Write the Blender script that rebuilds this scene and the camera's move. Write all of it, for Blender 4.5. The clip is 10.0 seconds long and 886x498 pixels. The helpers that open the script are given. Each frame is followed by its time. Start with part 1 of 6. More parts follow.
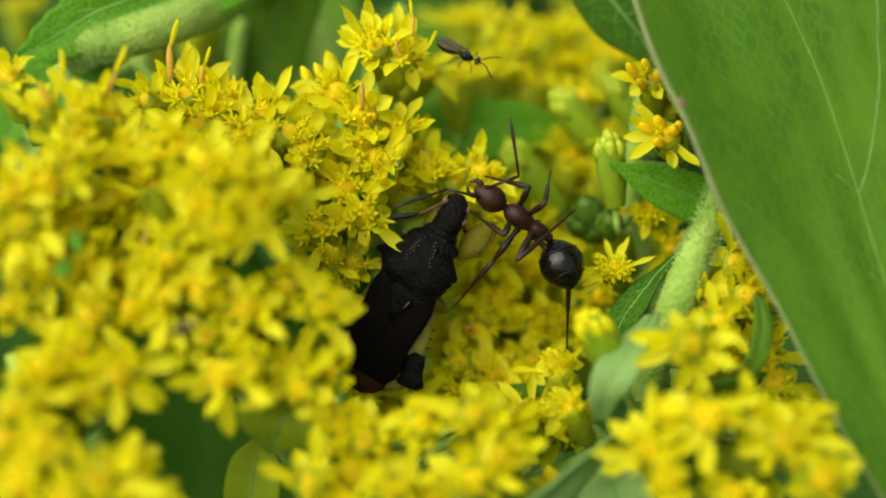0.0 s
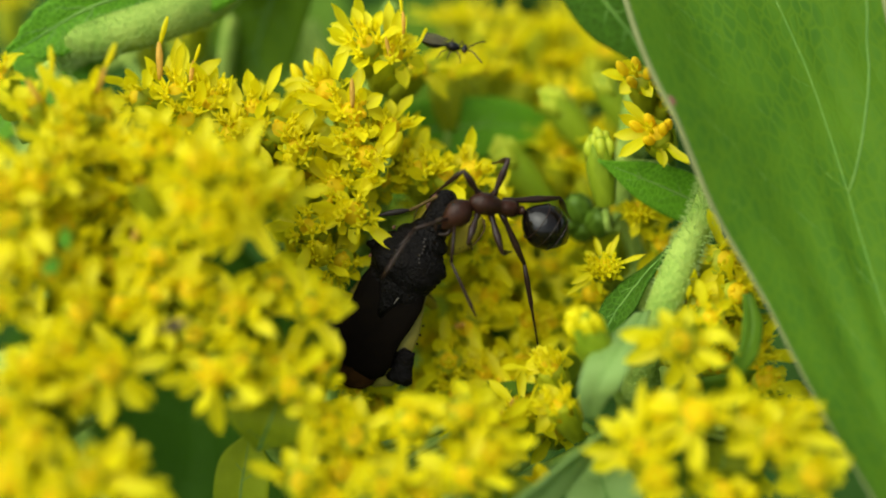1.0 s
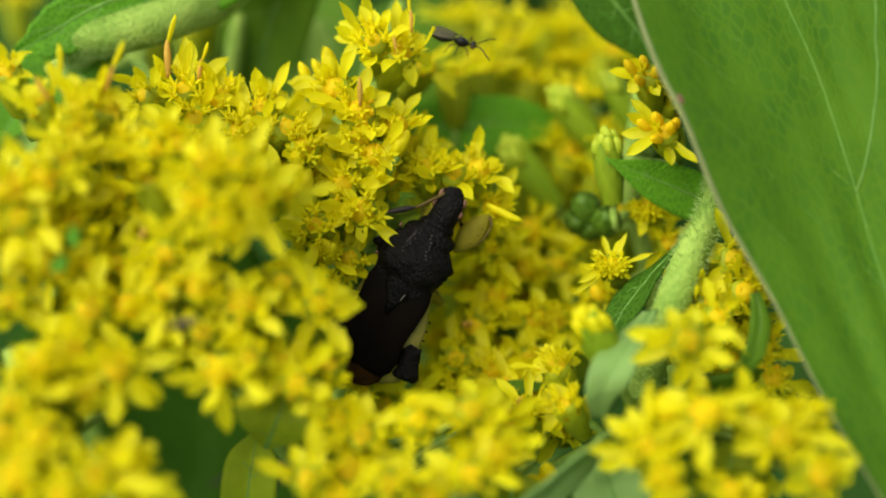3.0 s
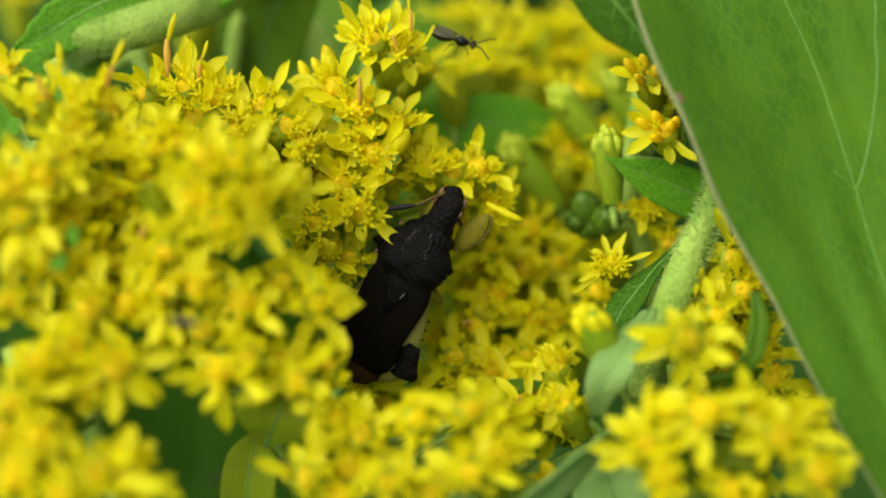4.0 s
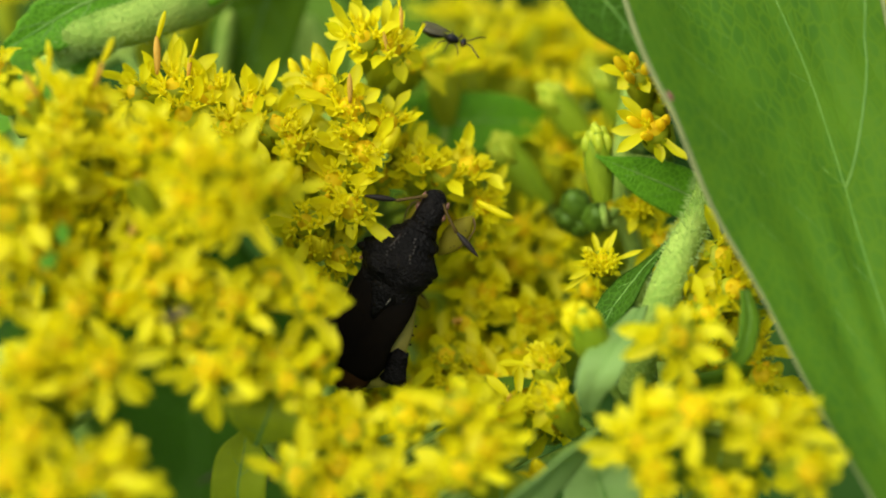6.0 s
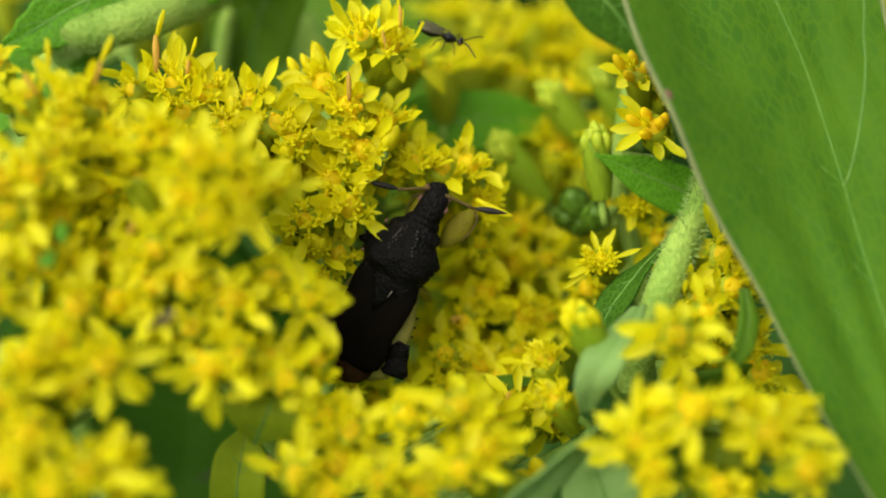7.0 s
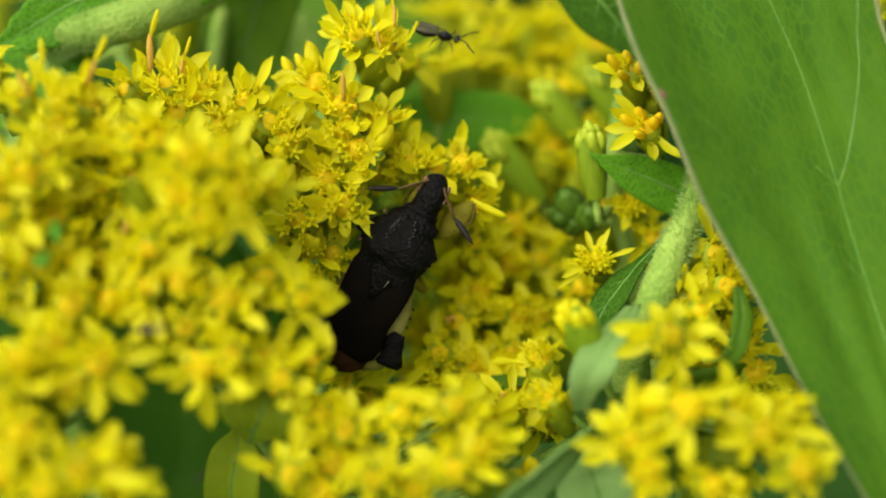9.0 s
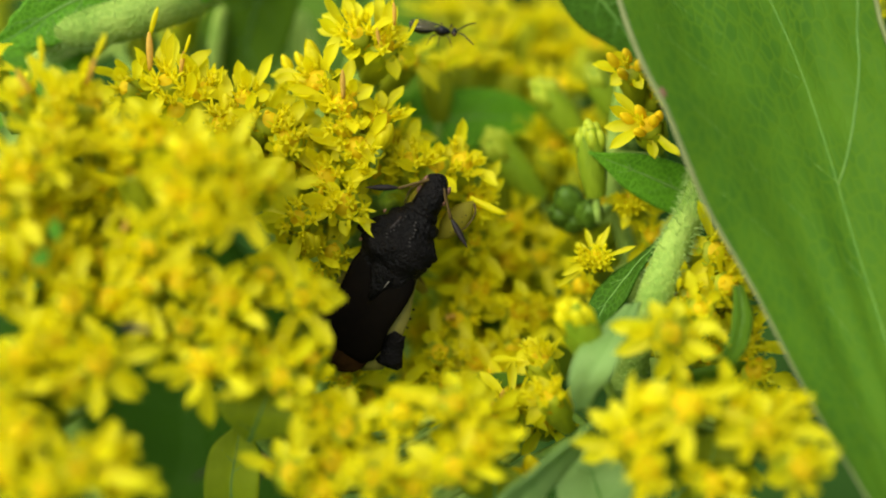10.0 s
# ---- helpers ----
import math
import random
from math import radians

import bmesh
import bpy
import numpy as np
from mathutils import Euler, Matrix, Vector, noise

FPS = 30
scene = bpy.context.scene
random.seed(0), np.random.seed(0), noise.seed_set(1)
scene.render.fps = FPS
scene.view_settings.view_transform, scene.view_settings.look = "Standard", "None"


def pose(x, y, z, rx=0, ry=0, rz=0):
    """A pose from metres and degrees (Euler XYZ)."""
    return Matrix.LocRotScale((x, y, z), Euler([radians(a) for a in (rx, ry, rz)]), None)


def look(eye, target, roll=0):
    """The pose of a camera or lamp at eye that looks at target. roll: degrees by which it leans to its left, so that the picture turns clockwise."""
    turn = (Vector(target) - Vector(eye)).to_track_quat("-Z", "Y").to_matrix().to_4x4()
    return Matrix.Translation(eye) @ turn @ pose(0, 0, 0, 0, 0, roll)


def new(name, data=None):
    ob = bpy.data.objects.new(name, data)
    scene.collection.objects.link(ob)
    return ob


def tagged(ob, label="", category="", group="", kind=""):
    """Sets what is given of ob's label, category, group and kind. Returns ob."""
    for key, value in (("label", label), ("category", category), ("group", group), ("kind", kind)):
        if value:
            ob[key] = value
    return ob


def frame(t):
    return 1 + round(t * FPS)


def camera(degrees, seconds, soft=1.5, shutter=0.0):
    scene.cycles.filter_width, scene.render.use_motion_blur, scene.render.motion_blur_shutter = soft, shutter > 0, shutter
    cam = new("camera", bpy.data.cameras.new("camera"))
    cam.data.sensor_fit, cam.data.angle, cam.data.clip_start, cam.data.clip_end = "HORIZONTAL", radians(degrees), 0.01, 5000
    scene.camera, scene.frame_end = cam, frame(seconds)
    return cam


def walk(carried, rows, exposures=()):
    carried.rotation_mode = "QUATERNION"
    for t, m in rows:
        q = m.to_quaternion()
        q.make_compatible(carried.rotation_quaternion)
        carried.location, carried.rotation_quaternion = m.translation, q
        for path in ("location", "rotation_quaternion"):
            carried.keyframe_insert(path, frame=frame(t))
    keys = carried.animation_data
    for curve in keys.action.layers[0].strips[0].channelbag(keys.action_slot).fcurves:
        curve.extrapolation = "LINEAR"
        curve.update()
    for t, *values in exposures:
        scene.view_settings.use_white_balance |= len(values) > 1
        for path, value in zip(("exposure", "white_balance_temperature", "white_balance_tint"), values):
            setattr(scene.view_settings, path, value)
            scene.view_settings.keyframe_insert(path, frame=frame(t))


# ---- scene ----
MM = 0.001
REACH = 56.3  # millimetres from the lens to the plane of the bug
# The stage is a tilted working space over the flower spray, in millimetres: x to the side, y up the slope, z out of the flowers.
STAGE = pose(0, 0, 1.0, 62, 0, 0)


def at(x, y, z):
    return Vector((x * MM, y * MM, z * MM))


def stage(v, turn=None):
    return STAGE @ Matrix.Translation(v) @ (turn or Matrix())


# ---- camera ----
cam = camera(38.4, 10.0, soft=1.9)
cam.data.dof.use_dof = True
cam.data.dof.focus_distance = (REACH - 0.9) * MM
cam.data.dof.aperture_fstop = 16.0
CAMERA_ROWS = [
    (0, 0.122, 0.122, -0.101),
    (0.5, -0.039, -0.044, -0.019),
    (1, -0.325, 0.022, -0.063),
    (1.5, -0.077, -0.196, -0.020),
    (2, -0.082, 0.033, -0.015),
    (2.5, 0.000, 0.000, 0.000),
    (4, -0.006, -0.102, 0.037),
    (4.5, -0.219, 0.029, 0.040),
    (5, -0.174, -0.191, 0.021),
    (6.5, -0.527, -0.193, 0.016),
    (7, -0.481, -0.264, 0.027),
    (7.5, -0.235, -0.189, 0.014),
    (8, -0.566, -0.217, 0.079),
    (8.5, -0.639, -0.389, 0.025),
    (9, -0.734, -0.277, 0.003),
    (9.5, -0.768, -0.306, 0.032),
    (10, -0.743, -0.362, -0.014),
]
walk(cam, [(t, stage(at(0, 0, REACH)) @ pose(0, 0, 0, up, left, lean)) for t, left, up, lean in CAMERA_ROWS],
     exposures=[(0, 0.43, 6500, 0), (10, 0.46, 6500, 0)])

# ---- light ----
world = bpy.data.worlds.new("sky")
scene.world = world
world.use_nodes = True
sky = world.node_tree.nodes.new("ShaderNodeTexSky")
sky.sky_type, sky.sun_disc = "NISHITA", False
SUN_ELEVATION, SUN_TURN = radians(52), radians(233)
sky.sun_elevation, sky.sun_rotation = SUN_ELEVATION, SUN_TURN
sky.air_density, sky.dust_density = 1.0, 3.0
backing = world.node_tree.nodes["Background"]
backing.inputs["Strength"].default_value = 0.15
haze = world.node_tree.nodes.new("ShaderNodeHueSaturation")  # a thin cloud cover greys the blue
haze.inputs["Saturation"].default_value = 0.45
world.node_tree.links.new(sky.outputs["Color"], haze.inputs["Color"])
world.node_tree.links.new(haze.outputs["Color"], backing.inputs["Color"])
sun = new("sun", bpy.data.lights.new("sun", "SUN"))
sun.data.energy, sun.data.angle, sun.data.color = 2.7, radians(70), (1.0, 0.96, 0.88)
sun.matrix_world = look((0, 0, 3), Vector((0, 0, 3)) - Vector((math.sin(SUN_TURN) * math.cos(SUN_ELEVATION), math.cos(SUN_TURN) * math.cos(SUN_ELEVATION), math.sin(SUN_ELEVATION))))


# ---- materials ----
def surface(name, color, dark=None, rough=0.5, grain=900.0, bump=0.3, through_light=0.0, spread=0.12, relief=0.00006, stretch=(1, 1, 1), cells=0.0, see=0.0, gloss=0.25, pale_net=1.4, turn=0.0):
    """A surface with two scales of colour change and fine relief; through_light lets leaves and petals glow when lit from behind."""
    mat = bpy.data.materials.new(name)
    mat.use_nodes = True
    n, l = mat.node_tree.nodes, mat.node_tree.links
    bsdf = n["Principled BSDF"]
    coord = n.new("ShaderNodeTexCoord")
    scale = n.new("ShaderNodeMapping")
    scale.vector_type = "TEXTURE"
    scale.inputs["Scale"].default_value = [1 / c for c in stretch]
    scale.inputs["Rotation"].default_value = (0, 0, radians(turn))
    l.new(coord.outputs["Object"], scale.inputs["Vector"])
    fine, broad = n.new("ShaderNodeTexNoise"), n.new("ShaderNodeTexNoise")
    fine.inputs["Scale"].default_value, fine.inputs["Detail"].default_value = grain * 3, 4
    broad.inputs["Scale"].default_value, broad.inputs["Detail"].default_value = grain * 0.45, 2
    for tex in (fine, broad):
        l.new(scale.outputs["Vector"], tex.inputs["Vector"])
    both = n.new("ShaderNodeMix")
    both.data_type = "FLOAT"
    both.inputs[0].default_value = 0.45
    l.new(broad.outputs["Fac"], both.inputs[2])
    l.new(fine.outputs["Fac"], both.inputs[3])
    ramp = n.new("ShaderNodeValToRGB")
    dark = dark or tuple(c * 0.6 for c in color)
    ramp.color_ramp.elements[0].position, ramp.color_ramp.elements[0].color = 0.36, (*dark, 1)
    ramp.color_ramp.elements[1].position, ramp.color_ramp.elements[1].color = 0.62, (*color, 1)
    l.new(both.outputs[0], ramp.inputs["Fac"])
    info = n.new("ShaderNodeObjectInfo")
    shift = n.new("ShaderNodeMapRange")
    shift.inputs["To Min"].default_value, shift.inputs["To Max"].default_value = 1 - spread, 1 + spread
    l.new(info.outputs["Random"], shift.inputs["Value"])
    tone = n.new("ShaderNodeHueSaturation")
    l.new(shift.outputs["Result"], tone.inputs["Value"])
    l.new(ramp.outputs["Color"], tone.inputs["Color"])
    paint = tone.outputs["Color"]
    height = both.outputs[0]
    if cells:  # a net of fine veins
        net = n.new("ShaderNodeTexVoronoi")
        net.feature = "DISTANCE_TO_EDGE"
        net.inputs["Scale"].default_value = cells
        warp = n.new("ShaderNodeMix")
        warp.data_type = "VECTOR"
        warp.inputs[0].default_value = 0.0006
        l.new(scale.outputs["Vector"], warp.inputs[4])
        l.new(broad.outputs["Color"], warp.inputs[5])
        l.new(warp.outputs[1], net.inputs["Vector"])
        wide = n.new("ShaderNodeMapRange")
        wide.inputs["From Max"].default_value = 0.16
        l.new(net.outputs["Distance"], wide.inputs["Value"])
        pale = n.new("ShaderNodeMix")
        pale.data_type = "RGBA"
        pale.inputs[6].default_value = (color[0] * pale_net, color[1] * pale_net, color[2] * pale_net, 1)
        l.new(wide.outputs["Result"], pale.inputs[0])
        l.new(paint, pale.inputs[7])
        paint, height = pale.outputs[2], wide.outputs["Result"]
    l.new(paint, bsdf.inputs["Base Color"])
    bsdf.inputs["Roughness"].default_value = rough
    bsdf.inputs["Specular IOR Level"].default_value = gloss
    relief_node = n.new("ShaderNodeBump")
    relief_node.inputs["Strength"].default_value, relief_node.inputs["Distance"].default_value = bump, relief
    l.new(height, relief_node.inputs["Height"])
    l.new(relief_node.outputs["Normal"], bsdf.inputs["Normal"])
    out = n["Material Output"]
    if through_light:
        glow = n.new("ShaderNodeBsdfTranslucent")
        l.new(paint, glow.inputs["Color"])
        l.new(relief_node.outputs["Normal"], glow.inputs["Normal"])
        mixed = n.new("ShaderNodeMixShader")
        mixed.inputs[0].default_value = through_light
        l.new(bsdf.outputs[0], mixed.inputs[1])
        l.new(glow.outputs[0], mixed.inputs[2])
        l.new(mixed.outputs[0], out.inputs["Surface"])
    if see:
        clear = n.new("ShaderNodeBsdfTransparent")
        mixed = n.new("ShaderNodeMixShader")
        mixed.inputs[0].default_value = see
        l.new(bsdf.outputs[0], mixed.inputs[1])
        l.new(clear.outputs[0], mixed.inputs[2])
        l.new(mixed.outputs[0], out.inputs["Surface"])
    return mat


PETAL = surface("petal_yellow", (0.86, 0.79, 0.013), (0.80, 0.69, 0.008), rough=0.5, gloss=0.25, grain=700, bump=0.35, through_light=0.55, spread=0.1, stretch=(0.3, 2.2, 1))
DISC = surface("disc_orange_yellow", (0.87, 0.68, 0.013), (0.84, 0.57, 0.010), gloss=0.15, rough=0.6, grain=1500, bump=0.3, through_light=0.4, spread=0.12)
WITHERED = surface("withered_orange", (0.72, 0.47, 0.08), (0.60, 0.34, 0.045), rough=0.7, grain=1500, bump=0.6, through_light=0.4)
INVOLUCRE = surface("bract_green_yellow", (0.54, 0.57, 0.022), (0.40, 0.46, 0.016), rough=0.5, grain=700, bump=0.4, through_light=0.45, spread=0.15, stretch=(1.6, 1.6, 0.4))
BUD = surface("bud_green", (0.30, 0.40, 0.018), (0.21, 0.32, 0.012), rough=0.5, grain=600, bump=0.4, through_light=0.3, stretch=(1.6, 1.6, 0.4))
BUD_TIP = surface("bud_tip", (0.46, 0.50, 0.03), (0.34, 0.42, 0.02), rough=0.5, grain=1200, through_light=0.25)
STEM = surface("stem_pale_green", (0.34, 0.45, 0.085), (0.19, 0.31, 0.045), rough=0.7, grain=1300, bump=1.0, through_light=0.1, relief=0.00025, gloss=0.1)
HAIR = surface("plant_hair", (0.55, 0.68, 0.25), (0.45, 0.6, 0.18), rough=0.6, grain=2000, through_light=0.5, gloss=0.1)
LEAF = surface("leaf_green", (0.135, 0.245, 0.013), (0.085, 0.180, 0.014), rough=0.55, grain=420, stretch=(1, 0.4, 1), turn=19, bump=0.5, through_light=0.35, relief=0.00006, gloss=0.12)
LEAF_BROAD = surface("leaf_broad_green", (0.106, 0.215, 0.013), (0.058, 0.144, 0.012), rough=0.5, grain=300, stretch=(1, 0.45, 1), turn=19, bump=0.4, through_light=0.35, cells=2600, pale_net=0.92, relief=0.00004, gloss=0.06)
LEAF_OLIVE = surface("leaf_olive", (0.32, 0.385, 0.015), (0.235, 0.30, 0.012), rough=0.55, grain=420, bump=0.4, through_light=0.4, gloss=0.12)
BUD_ROUND = surface("round_bud_green", (0.10, 0.175, 0.011), (0.06, 0.12, 0.008), rough=0.5, grain=600, bump=0.4, through_light=0.2)
LEAF_NET = surface("leaf_netted_green", (0.135, 0.32, 0.016), (0.085, 0.235, 0.012), rough=0.5, grain=220, bump=0.5, through_light=0.35, cells=3800, pale_net=1.22, relief=0.00005, gloss=0.12)
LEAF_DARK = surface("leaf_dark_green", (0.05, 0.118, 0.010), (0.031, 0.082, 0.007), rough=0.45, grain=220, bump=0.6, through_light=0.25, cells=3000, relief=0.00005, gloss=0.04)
LEAF_PALE = surface("leaf_pale_underside", (0.25, 0.375, 0.105), (0.165, 0.28, 0.06), rough=0.65, grain=200, bump=0.3, through_light=0.25)
LEAF_RIM = surface("leaf_rim", (0.30, 0.32, 0.13), (0.22, 0.25, 0.09), rough=0.6, grain=500, through_light=0.3)
VEIN = surface("leaf_vein", (0.19, 0.33, 0.06), (0.10, 0.22, 0.035), rough=0.55, grain=700, bump=0.4, through_light=0.2)
FAR_LEAF = surface("meadow_leaf", (0.06, 0.14, 0.02), (0.03, 0.085, 0.012), gloss=0.06, rough=0.6, grain=60, through_light=0.3, spread=0.3)
GROUND = surface("meadow_ground", (0.07, 0.12, 0.03), (0.03, 0.05, 0.018), rough=0.9, grain=6, bump=0.6, relief=0.02)
BUG_BLACK = surface("bug_black", (0.0045, 0.0032, 0.0027), (0.0012, 0.0009, 0.0008), rough=0.4, grain=2600, bump=1.0, relief=0.0003, gloss=0.085)
BUG_WING = surface("bug_wing", (0.004, 0.0025, 0.0013), (0.002, 0.0013, 0.0008), rough=0.7, grain=900, bump=0.5, relief=0.00006, gloss=0.04)
BUG_MEMBRANE = surface("bug_membrane", (0.06, 0.026, 0.007), (0.02, 0.009, 0.003), gloss=0.05, rough=0.5, grain=900, bump=0.4, through_light=0.3)
BUG_PALE = surface("bug_pale", (0.30, 0.26, 0.05), (0.21, 0.17, 0.035), rough=0.45, grain=700, through_light=0.2)
BUG_LEG = surface("bug_leg", (0.32, 0.275, 0.022), (0.24, 0.195, 0.016), rough=0.5, grain=900, through_light=0.5, gloss=0.08)
BUG_TAN = surface("bug_tan", (0.10, 0.065, 0.016), (0.05, 0.03, 0.008), rough=0.5, grain=1800, gloss=0.1)
BUG_EYE = surface("bug_eye", (0.22, 0.10, 0.06), (0.10, 0.045, 0.03), rough=0.5, grain=2500)
BUG_GREY = surface("bug_grey", (0.014, 0.008, 0.006), (0.006, 0.004, 0.003), rough=0.6, grain=2500, bump=0.8)
BUG_GLINT = surface("bug_glint", (0.045, 0.036, 0.032), (0.015, 0.012, 0.011), rough=0.4, grain=3000, bump=0.6)
BUG_MARK = surface("bug_mark", (0.22, 0.20, 0.16), (0.14, 0.12, 0.10), rough=0.5, grain=2500)
ANT_RED = surface("ant_red", (0.031, 0.0105, 0.005), (0.013, 0.005, 0.0028), rough=0.4, grain=1300, bump=0.4, gloss=0.16)
ANT_BLACK = surface("ant_black", (0.005, 0.003, 0.002), (0.002, 0.0015, 0.001), rough=0.17, grain=1500, bump=0.1, gloss=0.3)
ANT_LEG = surface("ant_leg", (0.024, 0.010, 0.006), (0.012, 0.006, 0.0035), rough=0.4, grain=1800)
WASP_BLACK = surface("wasp_black", (0.006, 0.005, 0.0045), (0.003, 0.0025, 0.0025), rough=0.35, grain=2500, bump=0.5)
WASP_WING = surface("wasp_wing", (0.10, 0.085, 0.04), (0.06, 0.05, 0.022), rough=0.3, grain=900, see=0.35)
WASP_LEG = surface("wasp_leg", (0.10, 0.06, 0.02), (0.05, 0.03, 0.012), rough=0.4, grain=2500)
FLY_BODY = surface("fly_brown", (0.024, 0.012, 0.008), (0.011, 0.006, 0.005), rough=0.4, grain=2500)
FLY_WING = surface("fly_wing", (0.13, 0.09, 0.08), (0.08, 0.055, 0.05), rough=0.4, grain=900, see=0.6)


# ---- shapes ----
def mesh_of(name, bm, material, smooth=True):
    data = bpy.data.meshes.new(name)
    bmesh.ops.recalc_face_normals(bm, faces=bm.faces)
    bm.to_mesh(data)
    bm.free()
    data.materials.append(material)
    if smooth:
        data.polygons.foreach_set("use_smooth", [True] * len(data.polygons))
    return data


def part(name, shape, material, parent, label="", m=None):
    """One mesh object under a thing or a part; shape is a bmesh or a mesh that others share."""
    data = shape if isinstance(shape, bpy.types.Mesh) else mesh_of(name, shape, material)
    ob = new(name, data)
    ob.parent = parent
    if m is not None:
        ob.matrix_basis = m
    return tagged(ob, label)


def thing(name, label, category, m, group="", kind=""):
    ob = new(name)
    ob.empty_display_size = 0.001
    ob.matrix_basis = m
    return tagged(ob, label, category, group, kind)


def ring(bm, centre, side, up, rx, ry, count, ry_low=None):
    verts = []
    for i in range(count):
        a = math.tau * i / count
        s = math.sin(a)
        verts.append(bm.verts.new(centre + side * (rx * math.cos(a)) + up * ((ry if s >= 0 or ry_low is None else ry_low) * s)))
    return verts


def bridge(bm, rings, caps=True):
    for a, b in zip(rings, rings[1:]):
        for i in range(len(a)):
            j = (i + 1) % len(a)
            bm.faces.new((a[i], a[j], b[j], b[i]))
    if caps:
        bm.faces.new(rings[0][::-1])
        bm.faces.new(rings[-1])


def smooth_line(points, steps):
    """A rounded line through the points."""
    pts = [points[0] * 2 - points[1], *points, points[-1] * 2 - points[-2]]
    out = []
    for i in range(1, len(pts) - 2):
        a, b, c, d = pts[i - 1:i + 3]
        for k in range(steps):
            t = k / steps
            out.append(0.5 * ((2 * b) + (c - a) * t + (2 * a - 5 * b + 4 * c - d) * t * t + (3 * b - a - 3 * c + d) * t ** 3))
    return out + [points[-1].copy()]


def tube(points, radii, count=8, bm=None):
    """A tube along points with a radius at each."""
    bm = bm or bmesh.new()
    rings, side = [], None
    for i, p in enumerate(points):
        way = (points[min(i + 1, len(points) - 1)] - points[max(i - 1, 0)]).normalized()
        if side is None:
            side = way.orthogonal().normalized()
        side = (side - way * side.dot(way)).normalized()
        rings.append(ring(bm, p, side, way.cross(side), radii[i], radii[i], count))
    bridge(bm, rings)
    return bm


def loft(sections, count=18, bm=None, rough=0.0, dense=1):
    """A body along +y; each section is y, middle x, half width, middle z, height above, depth below, in millimetres."""
    bm = bm or bmesh.new()
    rings = []
    if dense > 1:
        steps = np.linspace(0, len(sections) - 1, (len(sections) - 1) * dense + 1)
        sections = [[float(np.interp(k, range(len(sections)), [q[i] for q in sections])) for i in range(6)] for k in steps]
    for y, x, w, z, top, low in sections:
        r = ring(bm, at(x, y, z), Vector((1, 0, 0)), Vector((0, 0, 1)), w * MM, top * MM, count, low * MM)
        if rough:
            for v in r:
                v.co += (noise.noise_vector(v.co * 1400) + 0.55 * noise.noise_vector(v.co * 5200)) * rough * MM
        rings.append(r)
    bridge(bm, rings)
    return bm


def egg(y0, y1, width, height, x=0, z=0, steps=9, count=16, blunt=0.5, bm=None, full=0.8):
    """An egg-shaped body from y0 to y1, widest at the fraction blunt."""
    rows = []
    for i in range(steps + 1):
        t = i / steps
        t = 0.5 - 0.5 * math.cos(math.pi * t)
        u = 0.5 * t / blunt if t < blunt else 0.5 + 0.5 * (t - blunt) / (1 - blunt)
        r = max(0.02, math.sin(math.pi * u)) ** full
        rows.append((y0 + (y1 - y0) * t, x, width / 2 * r, z, height / 2 * r, height / 2 * r))
    return loft(rows, count, bm)


def along(start, way, pole):
    """A pose at start whose y runs along way and whose z leans to pole."""
    y = way.normalized()
    z = (pole - y * pole.dot(y)).normalized()
    x = y.cross(z)
    m = Matrix((x, y, z)).transposed().to_4x4()
    m.translation = start
    return m


# ---- ground and distance ----
def build_ground():
    bm = bmesh.new()
    n, size = 60, 400.0
    grid = [[None] * (n + 1) for _ in range(n + 1)]
    for i in range(n + 1):
        for j in range(n + 1):
            x, y = ((2 * k / n - 1) ** 3 * size for k in (i, j))
            grid[i][j] = bm.verts.new((x, y, noise.noise(Vector((x, y, 0)) * 0.7) * 0.03 - 0.03))
    for i in range(n):
        for j in range(n):
            bm.faces.new((grid[i][j], grid[i + 1][j], grid[i + 1][j + 1], grid[i][j + 1]))
    ob = new("ground", mesh_of("ground", bm, GROUND))
    tagged(ob, "mossy green meadow ground far below the flowers", "ground", kind="structure")


def build_meadow():
    """Leaves of the meadow behind the flowers, past counting."""
    rng = random.Random(4)
    verts, faces = [], []
    for i in range(700):
        deep = rng.uniform(45, 420)
        k = (REACH + deep) / REACH
        c = at(rng.uniform(-26, 26) * k, rng.uniform(-17, 15) * k, -deep)
        way = Vector((rng.uniform(-1, 1), rng.uniform(-0.4, 1), rng.uniform(-0.5, 0.5))).normalized()
        side = way.cross(Vector((rng.uniform(-0.5, 0.5), rng.uniform(-0.2, 0.8), 1))).normalized()
        length, wide = rng.uniform(22, 60) * MM, rng.uniform(4, 9) * MM
        start = len(verts)
        for s in range(7):
            t = s / 6
            half = wide * math.sin(math.pi * (0.08 + 0.9 * t)) ** 0.8
            mid = c + way * (length * (t - 0.5)) + way.cross(side) * (length * 0.3 * (t - 0.5) ** 2)
            for q in (-1, 0, 1):
                p = mid + side * (half * q) + way.cross(side) * (abs(q) * half * 0.25)
                verts.append(STAGE @ p)
        for s in range(6):
            for q in range(2):
                a = start + s * 3 + q
                faces.append((a, a + 1, a + 4, a + 3))
    data = bpy.data.meshes.new("meadow_foliage")
    data.from_pydata(verts, [], faces)
    data.materials.append(FAR_LEAF)
    data.polygons.foreach_set("use_smooth", [True] * len(data.polygons))
    tagged(new("meadow_foliage", data), "dense green leaves of the meadow behind the flowers", "foliage", kind="stuff")


build_ground()
build_meadow()

# ---- stems and leaves ----
DOWN = (STAGE.to_3x3().inverted() @ Vector((0, 0, -1))).normalized()


